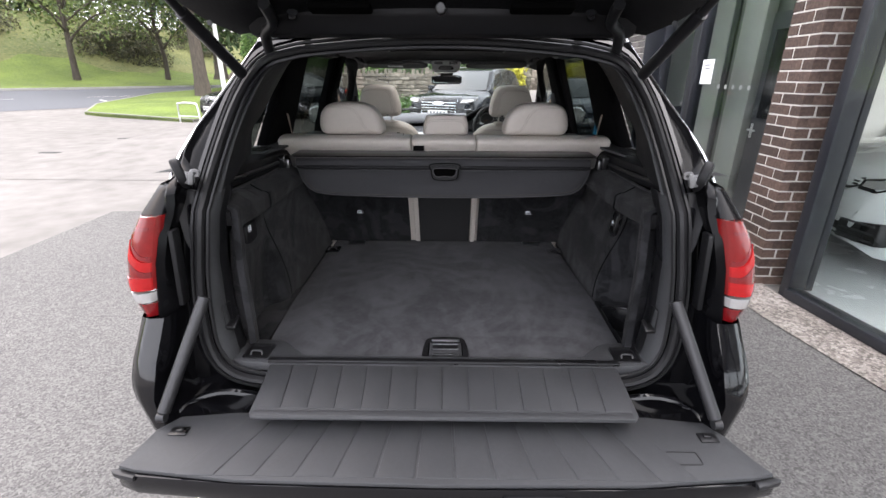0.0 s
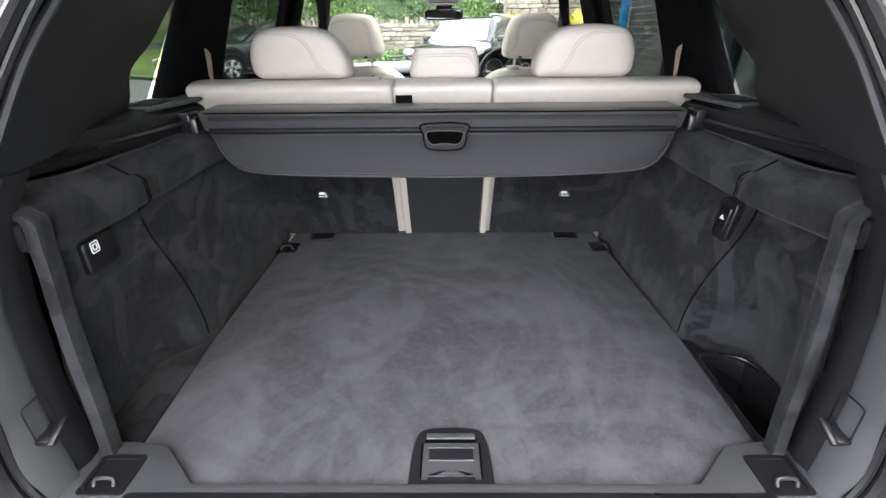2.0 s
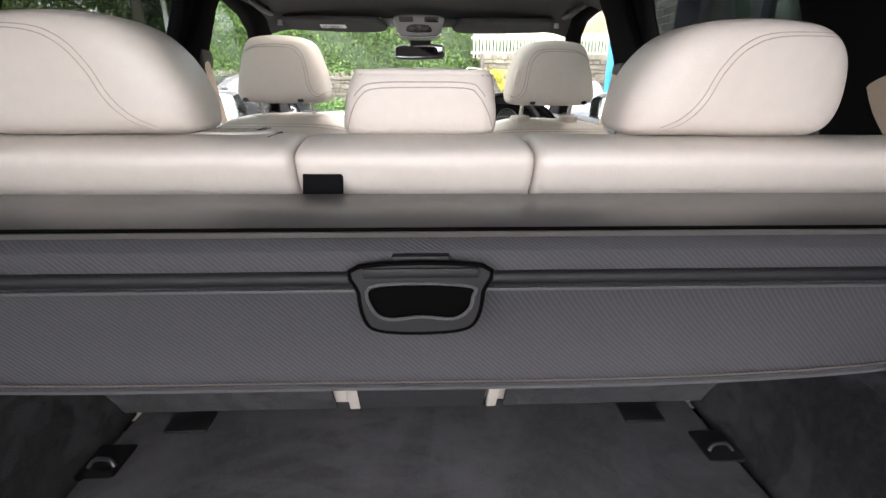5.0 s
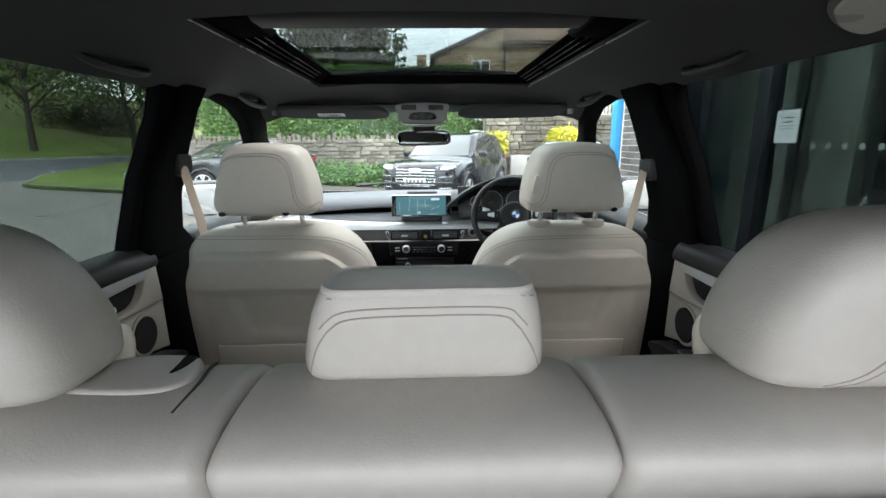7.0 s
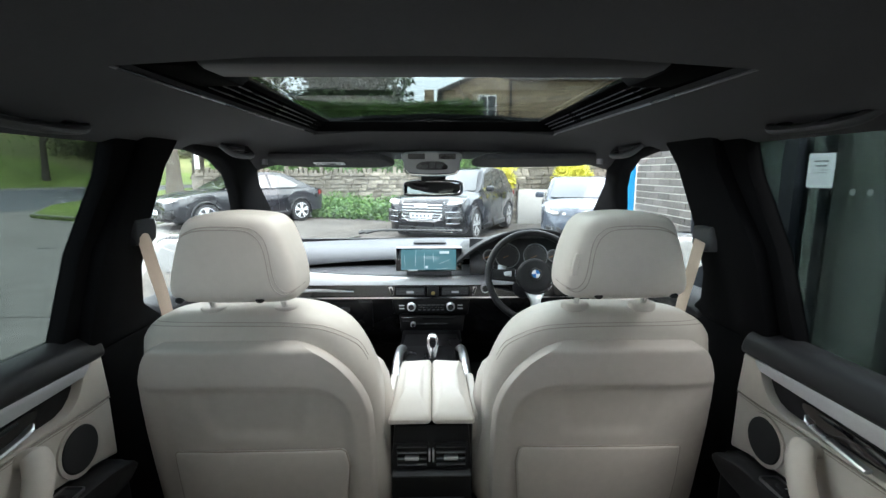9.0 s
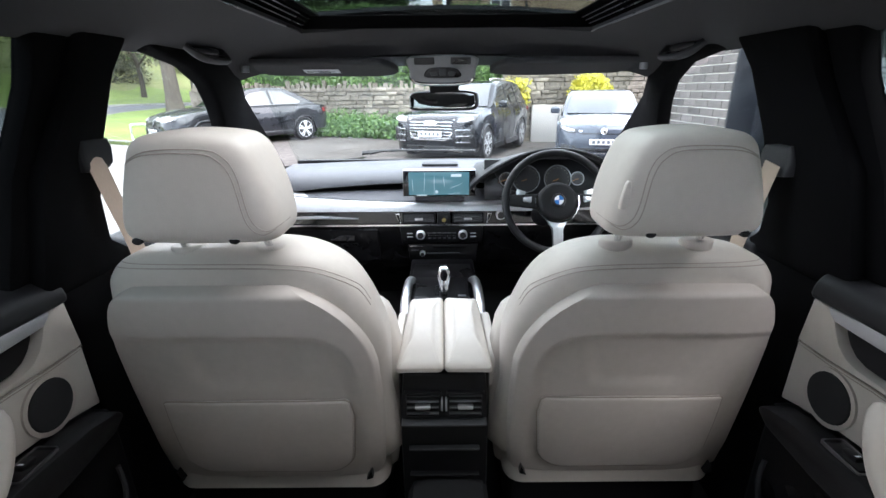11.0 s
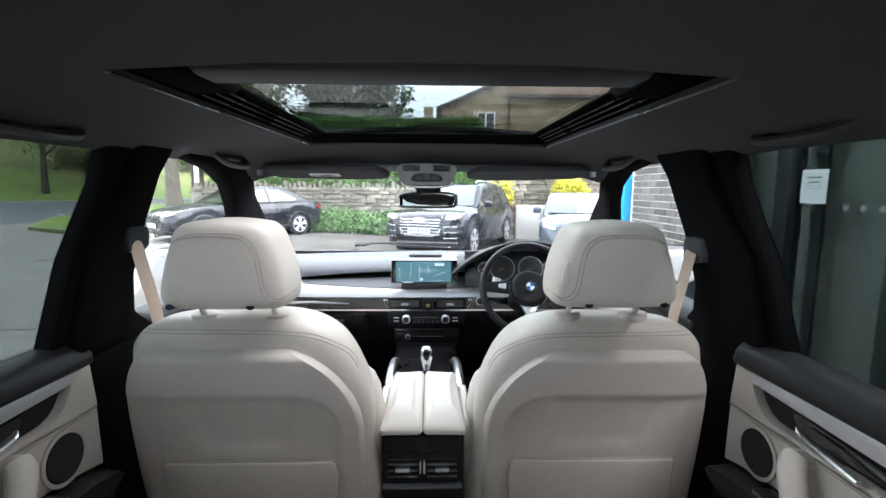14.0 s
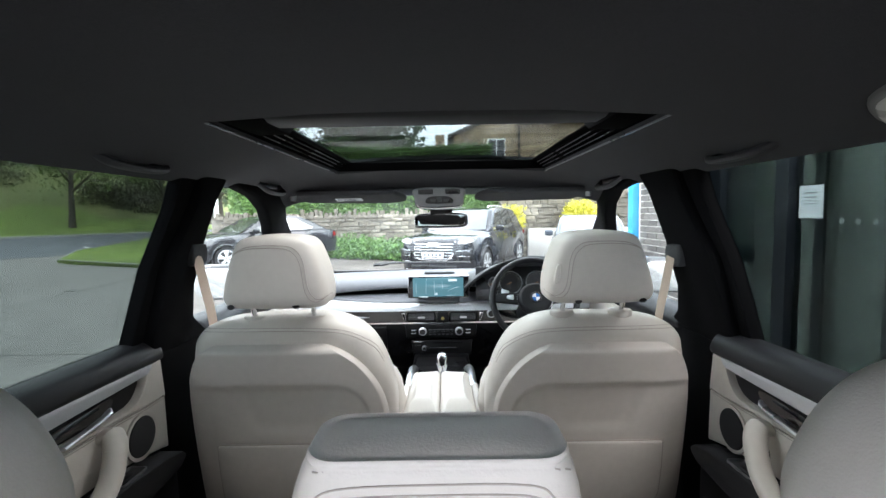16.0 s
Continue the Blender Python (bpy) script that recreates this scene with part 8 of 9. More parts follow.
MORTAR = mat("wall_mortar", (0.17, 0.152, 0.126), 0.95, 0, 0.2, 30, 2, 0.5)
RENDER_W = mat("pale_wall_render", (0.42, 0.40, 0.37), 0.9, 0, 0.12, 12, 1, 0.3)
WALL_Y = 15.3
wall_n = part("wall_stone", box((0.3, WALL_Y + 0.25, 0.76), (15.4, 0.36, 1.52), 0.0), MORTAR, None)
tagged(wall_n, "weathered buff rubble stone boundary wall", "wall", kind="structure")
tagged(part("wall_render", box((5.6, WALL_Y - 0.05, 0.53), (6.0, 0.2, 1.06), 0.02), RENDER_W, None), "pale rendered lower wall", "wall", kind="structure")
tagged(part("wall_upper", box((4.9, WALL_Y + 0.45, 1.55), (6.2, 0.3, 1.46), 0.02), MORTAR, None), "taller stone retaining wall", "wall", kind="structure")

hedge = thing("hedge", "tall clipped green hedge above the stone wall", "hedge")
HEDGE_X0, HEDGE_X1 = -7.1, 1.58
# Solid filler box; its darker leaf colour paints the shade between the leaves.
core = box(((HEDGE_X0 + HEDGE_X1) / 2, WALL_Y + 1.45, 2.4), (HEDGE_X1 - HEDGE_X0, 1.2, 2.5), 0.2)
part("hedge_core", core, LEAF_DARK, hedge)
rng = np.random.default_rng(9)
k = 46000
xs = rng.uniform(HEDGE_X0, HEDGE_X1, k)
topm = rng.random(k) < 0.22
zs_ = np.where(topm, 3.70 + 0.08 * np.sin(xs * 2.1) + rng.normal(0, 0.05, k), rng.uniform(1.4, 3.8, k))
ys_ = np.where(topm, rng.uniform(WALL_Y + 0.75, WALL_Y + 2.1, k), WALL_Y + 0.80 + 0.12 * np.sin(xs * 1.7 + zs_ * 2.3) + rng.normal(0, 0.06, k))
vs, fs = leaf_cloud(np.stack([xs, ys_, zs_], 1), 1, 0.03, 0.050, 10)
leaf_mesh("hedge_leaves", vs, fs, LEAF_HEDGE, hedge)
k = 6000
xs = rng.uniform(1.6, 7.2, k)
vs, fs = leaf_cloud(np.stack([xs, WALL_Y + 2.0 + rng.normal(0, 0.16, k), rng.uniform(1.7, 2.8, k)], 1), 1, 0.05, 0.09, 12)
tagged(leaf_mesh("shrubs", vs, fs, LEAF_HEDGE), "green garden shrubs behind the fence", "shrubs", kind="stuff")
FENCE_W = mat("weathered_fence_timber", (0.40, 0.40, 0.38), 0.8, 0, 0.15, 20, 3, 0.3, 80, stretch=(1, 1, 0.2))
fence = thing("fence", "pale grey vertical paling fence on top of the wall", "fence")
for z in (2.30, 2.72):
    part("rail", box((4.15, WALL_Y + 0.62, z), (5.3, 0.05, 0.07), 0.01), FENCE_W, fence)
pal = box((0, 0, 0), (0.06, 0.022, 0.76), 0.004)
first = part("paling", pal, FENCE_W, fence)
first.location = (1.6, WALL_Y + 0.585, 2.52)
for i in range(1, 48):
    o = new("paling", first.data)
    o.parent = fence
    o.location = (1.6 + 0.107 * i, WALL_Y + 0.585, 2.52 + 0.010 * math.sin(i * 3.1))

plant = thing("planting", "leafy green ground cover bank at the foot of the wall", "plants", kind="stuff")
cs = [(rngb.uniform(-5.7, -0.95), WALL_Y - rngb.uniform(0.12, 0.95), rngb.uniform(0.05, 0.62)) for _ in range(300)]
cs = [(x, y, rise(x, y) + z * (1.2 - (WALL_Y - y) / 1.3)) for x, y, z in cs]
vs, fs = leaf_cloud(cs, 45, 0.14, 0.05, 31)
leaf_mesh("leaves", vs, fs, LEAF_IVY, plant)
bush = thing("yellow_bush", "bright yellow-leaved rounded bush by the wall", "bush")
cs = [(4.2 + 0.44 * math.cos(a) * math.sin(b), WALL_Y - 0.3 + 0.4 * math.sin(a) * math.sin(b), 1.36 + 0.48 * math.cos(b)) for a, b in [(rngb.uniform(0, 6.28), math.acos(rngb.uniform(-1, 1))) for _ in range(120)]]
vs, fs = leaf_cloud(cs, 45, 0.11, 0.042, 32)
leaf_mesh("crown", vs, fs, LEAF_YELLOW, bush)
part("stem", tube([(4.2, WALL_Y - 0.3, 0.0), (4.2, WALL_Y - 0.3, 1.1)], 0.06, 8), BARK, bush)
cs = [(2.1 + rngb.uniform(-0.24, 0.24), WALL_Y - 0.2, 1.45 + rngb.uniform(-0.32, 0.24)) for _ in range(30)]
vs, fs = leaf_cloud(cs, 40, 0.12, 0.05, 33)
b2 = thing("yellow_bush", "small yellow-leaved shrub beside the stone wall", "bush")
leaf_mesh("crown", vs, fs, LEAF_YELLOW, b2)
part("stem", tube([(2.1, WALL_Y - 0.2, 0.0), (2.1, WALL_Y - 0.2, 1.3)], 0.05, 8), BARK, b2)

# ---- stone house behind ----
HOUSE_STONE = mat("house_stone", (0.30, 0.215, 0.13), 0.9, 0, 0.25, 8, 1.2, 0.5, 20, bdist=0.02, col2=(0.42, 0.33, 0.22))
SLATE = mat("roof_slate", (0.10, 0.09, 0.085), 0.7, 0, 0.25, 20, 1, 0.4, 30)
ROOF_TILE = mat("brown_roof_tiles", (0.17, 0.11, 0.075), 0.85, 0, 0.25, 20, 1, 0.6, 18)
house = thing("house", "brown stone house with slate gable and white window", "house")
part("front_wing", prism([(0.6, 0), (4.6, 0), (4.6, 8.1), (2.6, 7.3), (0.6, 6.4)], 'y', 30.0, 36.0), HOUSE_STONE, house)
part("wing_roof", prism([(0.35, 6.3), (4.7, 8.15), (4.7, 8.4), (0.25, 6.5)], 'y', 29.75, 36.2, 0.02), SLATE, house)
part("main_block", box((9.2, 33.5, 3.65), (9.4, 6.0, 7.3)), HOUSE_STONE, house)
part("main_roof", prism([(30.2, 7.15), (30.0, 7.35), (33.5, 10.2), (37.0, 7.35), (36.8, 7.15)], 'x', 4.3, 14.2, 0.02), ROOF_TILE, house)
part("gutter", box((9.2, 30.0, 7.2), (9.8, 0.14, 0.12), 0.03), SLATE, house)
for px, pz in ((0.5, 3.2), (4.72, 3.5)):
    part("downpipe", tube([(px, 29.9, 0), (px, 29.9, pz * 2)], 0.06, 8), PLASTIC_SMOOTH, house)
win = part("window", box((3.3, 29.97, 5.55), (1.15, 0.12, 1.4), 0.02), WHITE, house, "white framed window")
for dx in (-0.27, 0.27):
    part("pane", box((3.3 + dx, 29.9, 5.55), (0.44, 0.03, 1.2)), GLOSS_BLACK, win)
part("chimney", box((11.5, 33.5, 10.3), (0.9, 0.7, 1.6), 0.02), HOUSE_STONE, house)

# far chimneys and roofs on the skyline
far = thing("far_house", "distant brick house roof with chimneys on the skyline", "house")
part("wall", box((-3.0, 62, 4.2), (9, 6, 8.4)), HOUSE_STONE, far)
part("roof", prism([(58.6, 8.3), (62, 10.6), (65.4, 8.3)], 'x', -7.8, 1.8), SLATE, far)
for cx in (-5.5, -0.5):
    part("chimney", box((cx, 62, 11.2), (1.2, 0.8, 1.6)), HOUSE_STONE, far)

# ---- street furniture ----
pole = thing("street_lamp", "white painted street lamp column on the verge", "street lamp")
part("column", tube([(-13.2, 27.3, 0.3), (-13.2, 27.3, 4.5), (-13.2, 27.3, 8.0)], [0.14, 0.11, 0.07], 12), WHITE, pole)
part("arm", tube([(-13.2, 27.3, 8.0), (-14.2, 27.0, 8.3)], 0.05, 8), WHITE, pole)
part("lantern", box((-14.4, 26.95, 8.3), (0.6, 0.25, 0.14), 0.04), DULL_METAL, pole)
hoop = thing("hoop_barrier", "galvanised steel hoop barrier at the forecourt edge", "barrier")
HP = [Vector((-9.1, 15.0, 0.0)), Vector((-9.1, 15.0, 0.5)), Vector((-9.02, 14.98, 0.62)), Vector((-8.45, 14.85, 0.62)), Vector((-8.35, 14.83, 0.5)), Vector((-8.3, 14.8, 0.0))]
part("hoop", tube(curve(HP, 5), 0.03, 10), SATIN, hoop)
part("crossbar", tube([(-9.1, 15.0, 0.2), (-8.33, 14.81, 0.2)], 0.02, 8), SATIN, hoop)
for dx, dy in ((-8.22, 8.53), (-8.11, 10.76)):
    drain = thing("drain_cover", "dark iron drain cover in the concrete", "drain cover", group="drain covers")
    part("plate", box((dx, dy, rise(dx, dy) + 0.004), (0.42, 0.16, 0.02), 0.005), mat("cast_iron", (0.05, 0.05, 0.05), 0.7, 0.6, 0.2, 40), drain)

# ---- showroom building beside the car ----
STEEL = mat("dark_blue_grey_steel", (0.019, 0.021, 0.027), 0.4, 0.1, 0.12, 60, 3, 0.05)
BRICK = mat("brown_brick", (0.072, 0.045, 0.036), 0.9, 0, 0.35, 40, 4, 0.7, 120, bdist=0.006, col2=(0.125, 0.082, 0.064))
BRICK_GREY = mat("dark_grey_brick", (0.085, 0.078, 0.074), 0.9, 0, 0.35, 40, 4, 0.7, 120, bdist=0.006, col2=(0.16, 0.145, 0.135))
for bmat in (BRICK, BRICK_GREY):
    n, l = bmat.node_tree.nodes, bmat.node_tree.links
    p = n["Principled BSDF"]
    old = p.inputs["Base Color"].links[0].from_socket
    inf, hsv, rg = n.new("ShaderNodeObjectInfo"), n.new("ShaderNodeHueSaturation"), n.new("ShaderNodeMapRange")
    rg.inputs[3].default_value, rg.inputs[4].default_value = 0.6, 1.4
    l.new(inf.outputs["Random"], rg.inputs[0]), l.new(rg.outputs[0], hsv.inputs["Value"])
    l.new(old, hsv.inputs["Color"]), l.new(hsv.outputs[0], p.inputs["Base Color"])
PALE_MORTAR = mat("pale_mortar", (0.52, 0.50, 0.46), 0.95, 0, 0.12, 60, 4, 0.4)
SHOP_FLOOR = mat("pale_showroom_tiles", (0.60, 0.61, 0.61), 0.25, 0, 0.06, 20, 2, 0.02)
PALE_WALL = mat("pale_interior_paint", (0.44, 0.44, 0.41), 0.8, 0, 0.06, 20, 1, 0.05)
# Darkened copy of the pale interior paint; the lobby's dimness is in its colour.
LOBBY_SHADED = mat("grey_lobby_paint", (0.20, 0.205, 0.19), 0.8, 0, 0.06, 20, 1, 0.05)
BLUE_SIGN = mat("bright_blue_sign", (0.02, 0.30, 0.62), 0.4, 0, 0.05, 30)
FROST = mat("frosted_dot", (0.28, 0.30, 0.29), 0.6, 0, 0.03, 30)


def pane_line(y):
    """The shop glazing's x at a station y beside the car."""
    return 2.52 + 0.117 * (2.15 - y)


wall_e = thing("shop_front", "showroom front with dark steel frames, glazing and brick piers", "building", kind="structure")
# near glazing
ys = [-7.5, -5.0, -2.4, 0.0, 2.15]
for a, b in zip(ys, ys[1:]):
    w = part("shop_window", prism([(pane_line(a), a), (pane_line(b), b), (pane_line(b) + 0.012, b), (pane_line(a) + 0.012, a)], 'z', 0.09, 3.2), GLASS_SHOP, wall_e, "large shop window pane")
    for z0, z1, ex in ((0.02, 0.09, 0.03), (3.2, 3.4, 0.03)):
        part("frame_rail", prism([(pane_line(a) - ex, a), (pane_line(b) - ex, b), (pane_line(b) + 0.09, b), (pane_line(a) + 0.09, a)], 'z', z0, z1, 0.006), STEEL, wall_e)
    if a > -7:
        part("mullion", box((pane_line(a) + 0.03, a, 1.7), (0.12, 0.07, 3.4), 0.006), STEEL, wall_e)
    for i in range(4):
        for z in (1.02, 1.50):
            yy = lerp(a, b, (i * 2 + 1) / 8)
            part("frosted_dot", moved(puff(oval(0.05, 0.05, 14), 'x', -0.001, 0.001, 0.0004, ring=2, seg=2), pose(pane_line(yy) - 0.004, yy, z)), FROST, w) if z > 1.2 else None
part("corner_post", box((2.575, 2.195, 1.7), (0.12, 0.085, 3.4), 0.006), STEEL, wall_e, "dark steel corner post")
part("post_return", box((2.74, 2.31, 1.7), (0.05, 0.15, 3.4), 0.003), STEEL, wall_e)
part("pier_core", box((2.6085, 2.555, 1.7), (0.345, 0.318, 3.4)), PALE_MORTAR, wall_e)
part("far_wall_core", box((2.565, 6.0, 1.7), (0.21, 1.30, 3.4)), PALE_MORTAR, wall_e)
# recessed entrance glazing
for a, b in ((2.73, 4.42), (4.56, 5.35)):
    part("entrance_glass", box((2.73, (a + b) / 2, 1.6), (0.012, b - a, 3.0)), GLASS_SHOP, wall_e, "entrance glazing")
    part("frame_rail", box((2.73, (a + b) / 2, 0.06), (0.08, b - a, 0.12), 0.006), STEEL, wall_e)
    part("frame_rail", box((2.73, (a + b) / 2, 3.15), (0.08, b - a, 0.14), 0.006), STEEL, wall_e)
part("mullion", box((2.72, 4.49, 1.6), (0.12, 0.14, 3.2), 0.006), STEEL, wall_e, "dark steel mullion")
part("mullion", box((2.72, 5.33, 1.6), (0.12, 0.08, 3.2), 0.006), STEEL, wall_e)
part("mullion", box((2.76, 2.75, 1.6), (0.10, 0.05, 3.2), 0.006), STEEL, wall_e)
for i in range(5):
    part("frosted_dot", moved(puff(oval(0.045, 0.045, 14), 'x', -0.001, 0.001, 0.0004, ring=2, seg=2), pose(2.722, 4.0 - 0.125 * i, 1.44)), FROST, wall_e)
part("canopy", box((4.8, -0.5, 3.58), (4.4, 15.0, 0.22), 0.02), STEEL, wall_e)
part("end_post", box((2.56, 5.335, 1.7), (0.235, 0.03, 3.4), 0.003), STEEL, wall_e, "dark steel end post")
part("blue_post", box((2.44, 6.76, 1.6), (0.10, 0.14, 3.2), 0.01), BLUE_SIGN, wall_e, "bright blue sign post")
notice = thing("paper_notice", "white printed paper notice taped to the entrance glass", "notice")
part("sheet", box((2.718, 4.265, 1.58), (0.003, 0.225, 0.24), 0.0), PAPER, notice)
for k, (w, z) in enumerate(((0.12, 1.645), (0.10, 1.612), (0.16, 1.585), (0.13, 1.565))):
    part("print_bar", box((2.7155, 4.265, z), (0.002, w, 0.010 if k < 2 else 0.004)), INK, notice)
# inside the showroom
tagged(part("showroom_floor", prism([(3.42, -7.5), (9.0, -7.5), (9.0, 9.0), (2.5, 9.0), (2.75, 2.72), (2.60, 2.15)], 'z', -0.05, 0.03), SHOP_FLOOR, None), "pale glossy showroom floor", "floor", kind="structure")
# Open band between low wall and header is invented, to let daylight in.
tagged(part("wall_showroom", merged(box((9.05, 0.7, 0.3), (0.1, 16.5, 0.6)), box((9.05, 0.7, 3.2), (0.1, 16.5, 0.4)), box((6.2, 8.9, 1.7), (5.6, 0.1, 3.4)), box((6.2, -7.5, 0.3), (5.6, 0.1, 0.6))), PALE_WALL, None), "pale painted showroom walls", "wall", kind="structure")
tagged(part("ceiling_showroom", box((5.9, 0.7, 3.44), (6.5, 16.5, 0.06)), PALE_WALL, None), "pale showroom ceiling", "ceiling", kind="structure")
tagged(part("wall_lobby", box((3.0, 5.6, 1.6), (0.5, 0.08, 3.2)), LOBBY_SHADED, None), "pale lobby wall behind the glass", "wall", kind="structure")
tagged(part("lobby_partition", box((2.98, 2.80, 1.6), (0.38, 0.06, 3.2)), LOBBY_SHADED, None), "pale lobby partition", "wall", kind="structure")
tagged(part("trim_lobby_rail", box((3.0, 5.55, 1.08), (0.5, 0.03, 0.16), 0.004), STEEL, None), "dark rail across the lobby wall", "rail", kind="structure")
col = thing("lobby_column", "grey square column inside the entrance", "column")
part("shaft", box((3.10, 4.21, 1.6), (0.10, 0.38, 3.2), 0.006), mat("grey_column_paint", (0.20, 0.205, 0.19), 0.7), col)
tagged(part("wall_inner_pale", box((3.20, 5.15, 1.6), (0.05, 0.82, 3.2)), LOBBY_SHADED, None), "pale inner lobby wall", "wall", kind="structure")
tagged(part("trim_inner_frame", box((3.165, 4.72, 1.6), (0.03, 0.10, 3.2), 0.003), STEEL, None), "dark inner door frame", "trim", kind="structure")
idoor = thing("inner_door", "dark inner lobby door with steel lever handle", "door")
part("leaf", box((3.13, 3.48, 1.05), (0.05, 1.0, 2.1), 0.004), STEEL, idoor)
part("upper_glass", box((3.10, 3.48, 1.55), (0.01, 0.8, 0.8)), GLOSS_BLACK, idoor)
part("lever", merged(box((3.098, 3.92, 1.02), (0.012, 0.03, 0.14), 0.003), tube([(3.10, 3.92, 1.03), (3.06, 3.92, 1.03), (3.06, 3.81, 1.03)], 0.010, 8)), SATIN, idoor)
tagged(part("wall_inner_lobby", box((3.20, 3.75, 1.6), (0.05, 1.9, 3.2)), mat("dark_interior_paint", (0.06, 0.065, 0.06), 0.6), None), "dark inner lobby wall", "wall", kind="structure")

# ---- parked cars ----
CAR_GLASS = mat("dark_car_glass", (0.02, 0.024, 0.025), 0.03, 0, 0.1, 10, 2, 0.0, spec=0.6, coat=1.0, rvar=0.01)
ALLOY = mat("silver_alloy", (0.50, 0.505, 0.515), 0.34, 0.25, 0.06, 60, 4, 0.03)
PLATE = mat("white_plate", (0.75, 0.75, 0.72), 0.4, 0, 0.03, 30)
GREY_PAINT = mat("dark_grey_metallic_paint", (0.014, 0.015, 0.018), 0.28, 0.1, 0.1, 300, 2, 0.0, coat=0.8, spec=0.12)
NAVY_PAINT = mat("blue_grey_metallic_paint", (0.06, 0.07, 0.09), 0.28, 0.2, 0.1, 300, 2, 0.0, coat=0.8, spec=0.12)
BLACK_PAINT = mat("deep_black_paint", (0.008, 0.009, 0.012), 0.25, 0.0, 0.1, 300, 2, 0.0, coat=0.8, spec=0.12)
WHITE_PAINT = mat("white_car_paint", (0.72, 0.73, 0.73), 0.25, 0, 0.04, 300, 2, 0.0, coat=1.0)


def parked_car(label, at, heading, paint, lower, upper, belt, length, width, height, wb, wheel_r, nose, windows, screen, rear_screen, rails=False, kind="suv"):
    """A parked car: padded lower body and cabin, glass, wheels, face. Its nose points to -y before it is turned."""
    c = thing("car", label, "car")
    w2 = width / 2

    ny = -length / 2
    i0, i1 = min(range(len(lower)), key=lambda i: lower[i][0]), max(range(len(lower)), key=lambda i: lower[i][0])
    over = sorted(tuple(p) for p in curve(lower[i0:i1 + 1], 4))
    under = sorted(lower[i1:] + lower[:i0 + 1])
    arch_r = wheel_r * 1.13

    def half_width(y):
        f, b = min(1, (y - ny) / 0.36), min(1, (length / 2 - y) / 0.40)
        return w2 * (1 - 0.30 * (1 - f) ** 2.3 - 0.20 * (1 - b) ** 2.3 - 0.035 * min(1, abs(y) / (length / 2)) ** 2)

    def front(z):
        """How far the nose falls back at a height."""
        face = sorted((q[1], q[0]) for q in over if q[0] < ny + 0.5)
        return max(0.0, interp(z, [q[0] for q in face], [q[1] for q in face]) - ny) if z > face[0][0] else 0.0

    def plan(co):
        return Vector((co.x * half_width(co.y) / w2, co.y, co.z))

    def lean(co):
        k = max(0.0, (co.z - belt) / (height - belt))
        return Vector((co.x * (1 - 0.20 * k) * (1 - 0.10 * max(0, abs(co.y) / (length * 0.5) - 0.5)), co.y, co.z))

    ys = [ny + d for d in (0.004, 0.02, 0.05, 0.09, 0.14, 0.20, 0.28, 0.37)] + [length / 2 - d for d in (0.004, 0.02, 0.05, 0.10, 0.17, 0.26, 0.38)]
    ys += [yw + arch_r * math.cos(math.pi * k / 12) for yw in (-wb / 2, wb / 2) for k in range(13)] + [-0.5, 0.0, 0.5]
    rings = []
    for y in sorted(ys):
        zt, zl = interp(y, [q[0] for q in over], [q[1] for q in over]), interp(y, [q[0] for q in under], [q[1] for q in under])
        reach = [arch_r ** 2 - (y - yw) ** 2 for yw in (-wb / 2, wb / 2)]
        arch = max(reach)
        za = wheel_r + math.sqrt(arch) if arch > 0 else zl
        zb = min(max(zl, za), zt - 0.12)
        w = half_width(y) + (0.012 if arch > 0 else 0.0)
        hw = [(0.0, zb), (0.70, zb), (0.955, zb), (0.975, zb + 0.02), (0.992, lerp(zb, zt, 0.35)), (1.0, lerp(zb, zt, 0.56)), (0.992, lerp(zb, zt, 0.70)), (0.962, zt - 0.085), (0.93, zt - 0.035), (0.84, zt - 0.012), (0.66, zt - 0.002), (0.60, zt + 0.010), (0.30, zt + 0.018), (0.0, zt + 0.02)]
        ring = [Vector((fx * w, y, min(z, zt + 0.03))) for fx, z in hw]
        rings.append(ring + [Vector((-q.x, q.y, q.z)) for q in ring[-2:0:-1]])
    upp = [tuple(p) for p in curve(upper, 4, True)]
    part("body", loft(rings), paint, c, "", 32)
    part("underbody", box((0, 0, 0.40), (width - 0.56, length * 0.86, 0.42), 0.05), PLASTIC_SMOOTH, c)
    part("cabin", bent(puff(upp, 'x', -w2 * 0.90, w2 * 0.90, 0.05, 0.01, 0.01, 5, 4), lean), paint, c, "", 50)

    def side_at(y, z, s):
        return lean(Vector((s * (w2 * 0.90 + 0.008), y, z)))
    for s in (-1, 1):
        for poly in windows:
            bm = prism(poly, 'x', -0.006, 0.012)
            part("side_window", bent(bm, lambda co, s=s: side_at(co.y, co.z, s) + Vector((s * co.x, 0, 0))), CAR_GLASS, c)
        ends = windows[0][0], windows[-1][-1]
        part("window_line", tube([side_at(p[0], p[1] - 0.012, s) + Vector((s * 0.012, 0, 0)) for p in ends], 0.011, 6), CHROME if kind != "coupe" else PLASTIC_SMOOTH, c)
        m = part("door_mirror", puff(rrect(0.20, 0.14, 0.05, 4, (s * (w2 + 0.06), belt + 0.07)), 'y', windows[0][0][0] + 0.02, windows[0][0][0] + 0.13, 0.04), paint, c)
        for yy in (-wb / 2, wb / 2):
            part("arch_trim", tube([(s * (half_width(yy + arch_r * math.cos(a)) - 0.006), yy + arch_r * math.cos(a), wheel_r + arch_r * math.sin(a)) for a in [math.pi * (k / 16 * 1.1 - 0.05) for k in range(17)]], 0.016, 6), paint, c)
            wheel_parts(c, (s * (w2 - 0.125), yy, wheel_r), wheel_r, 0.23, s, ALLOY)
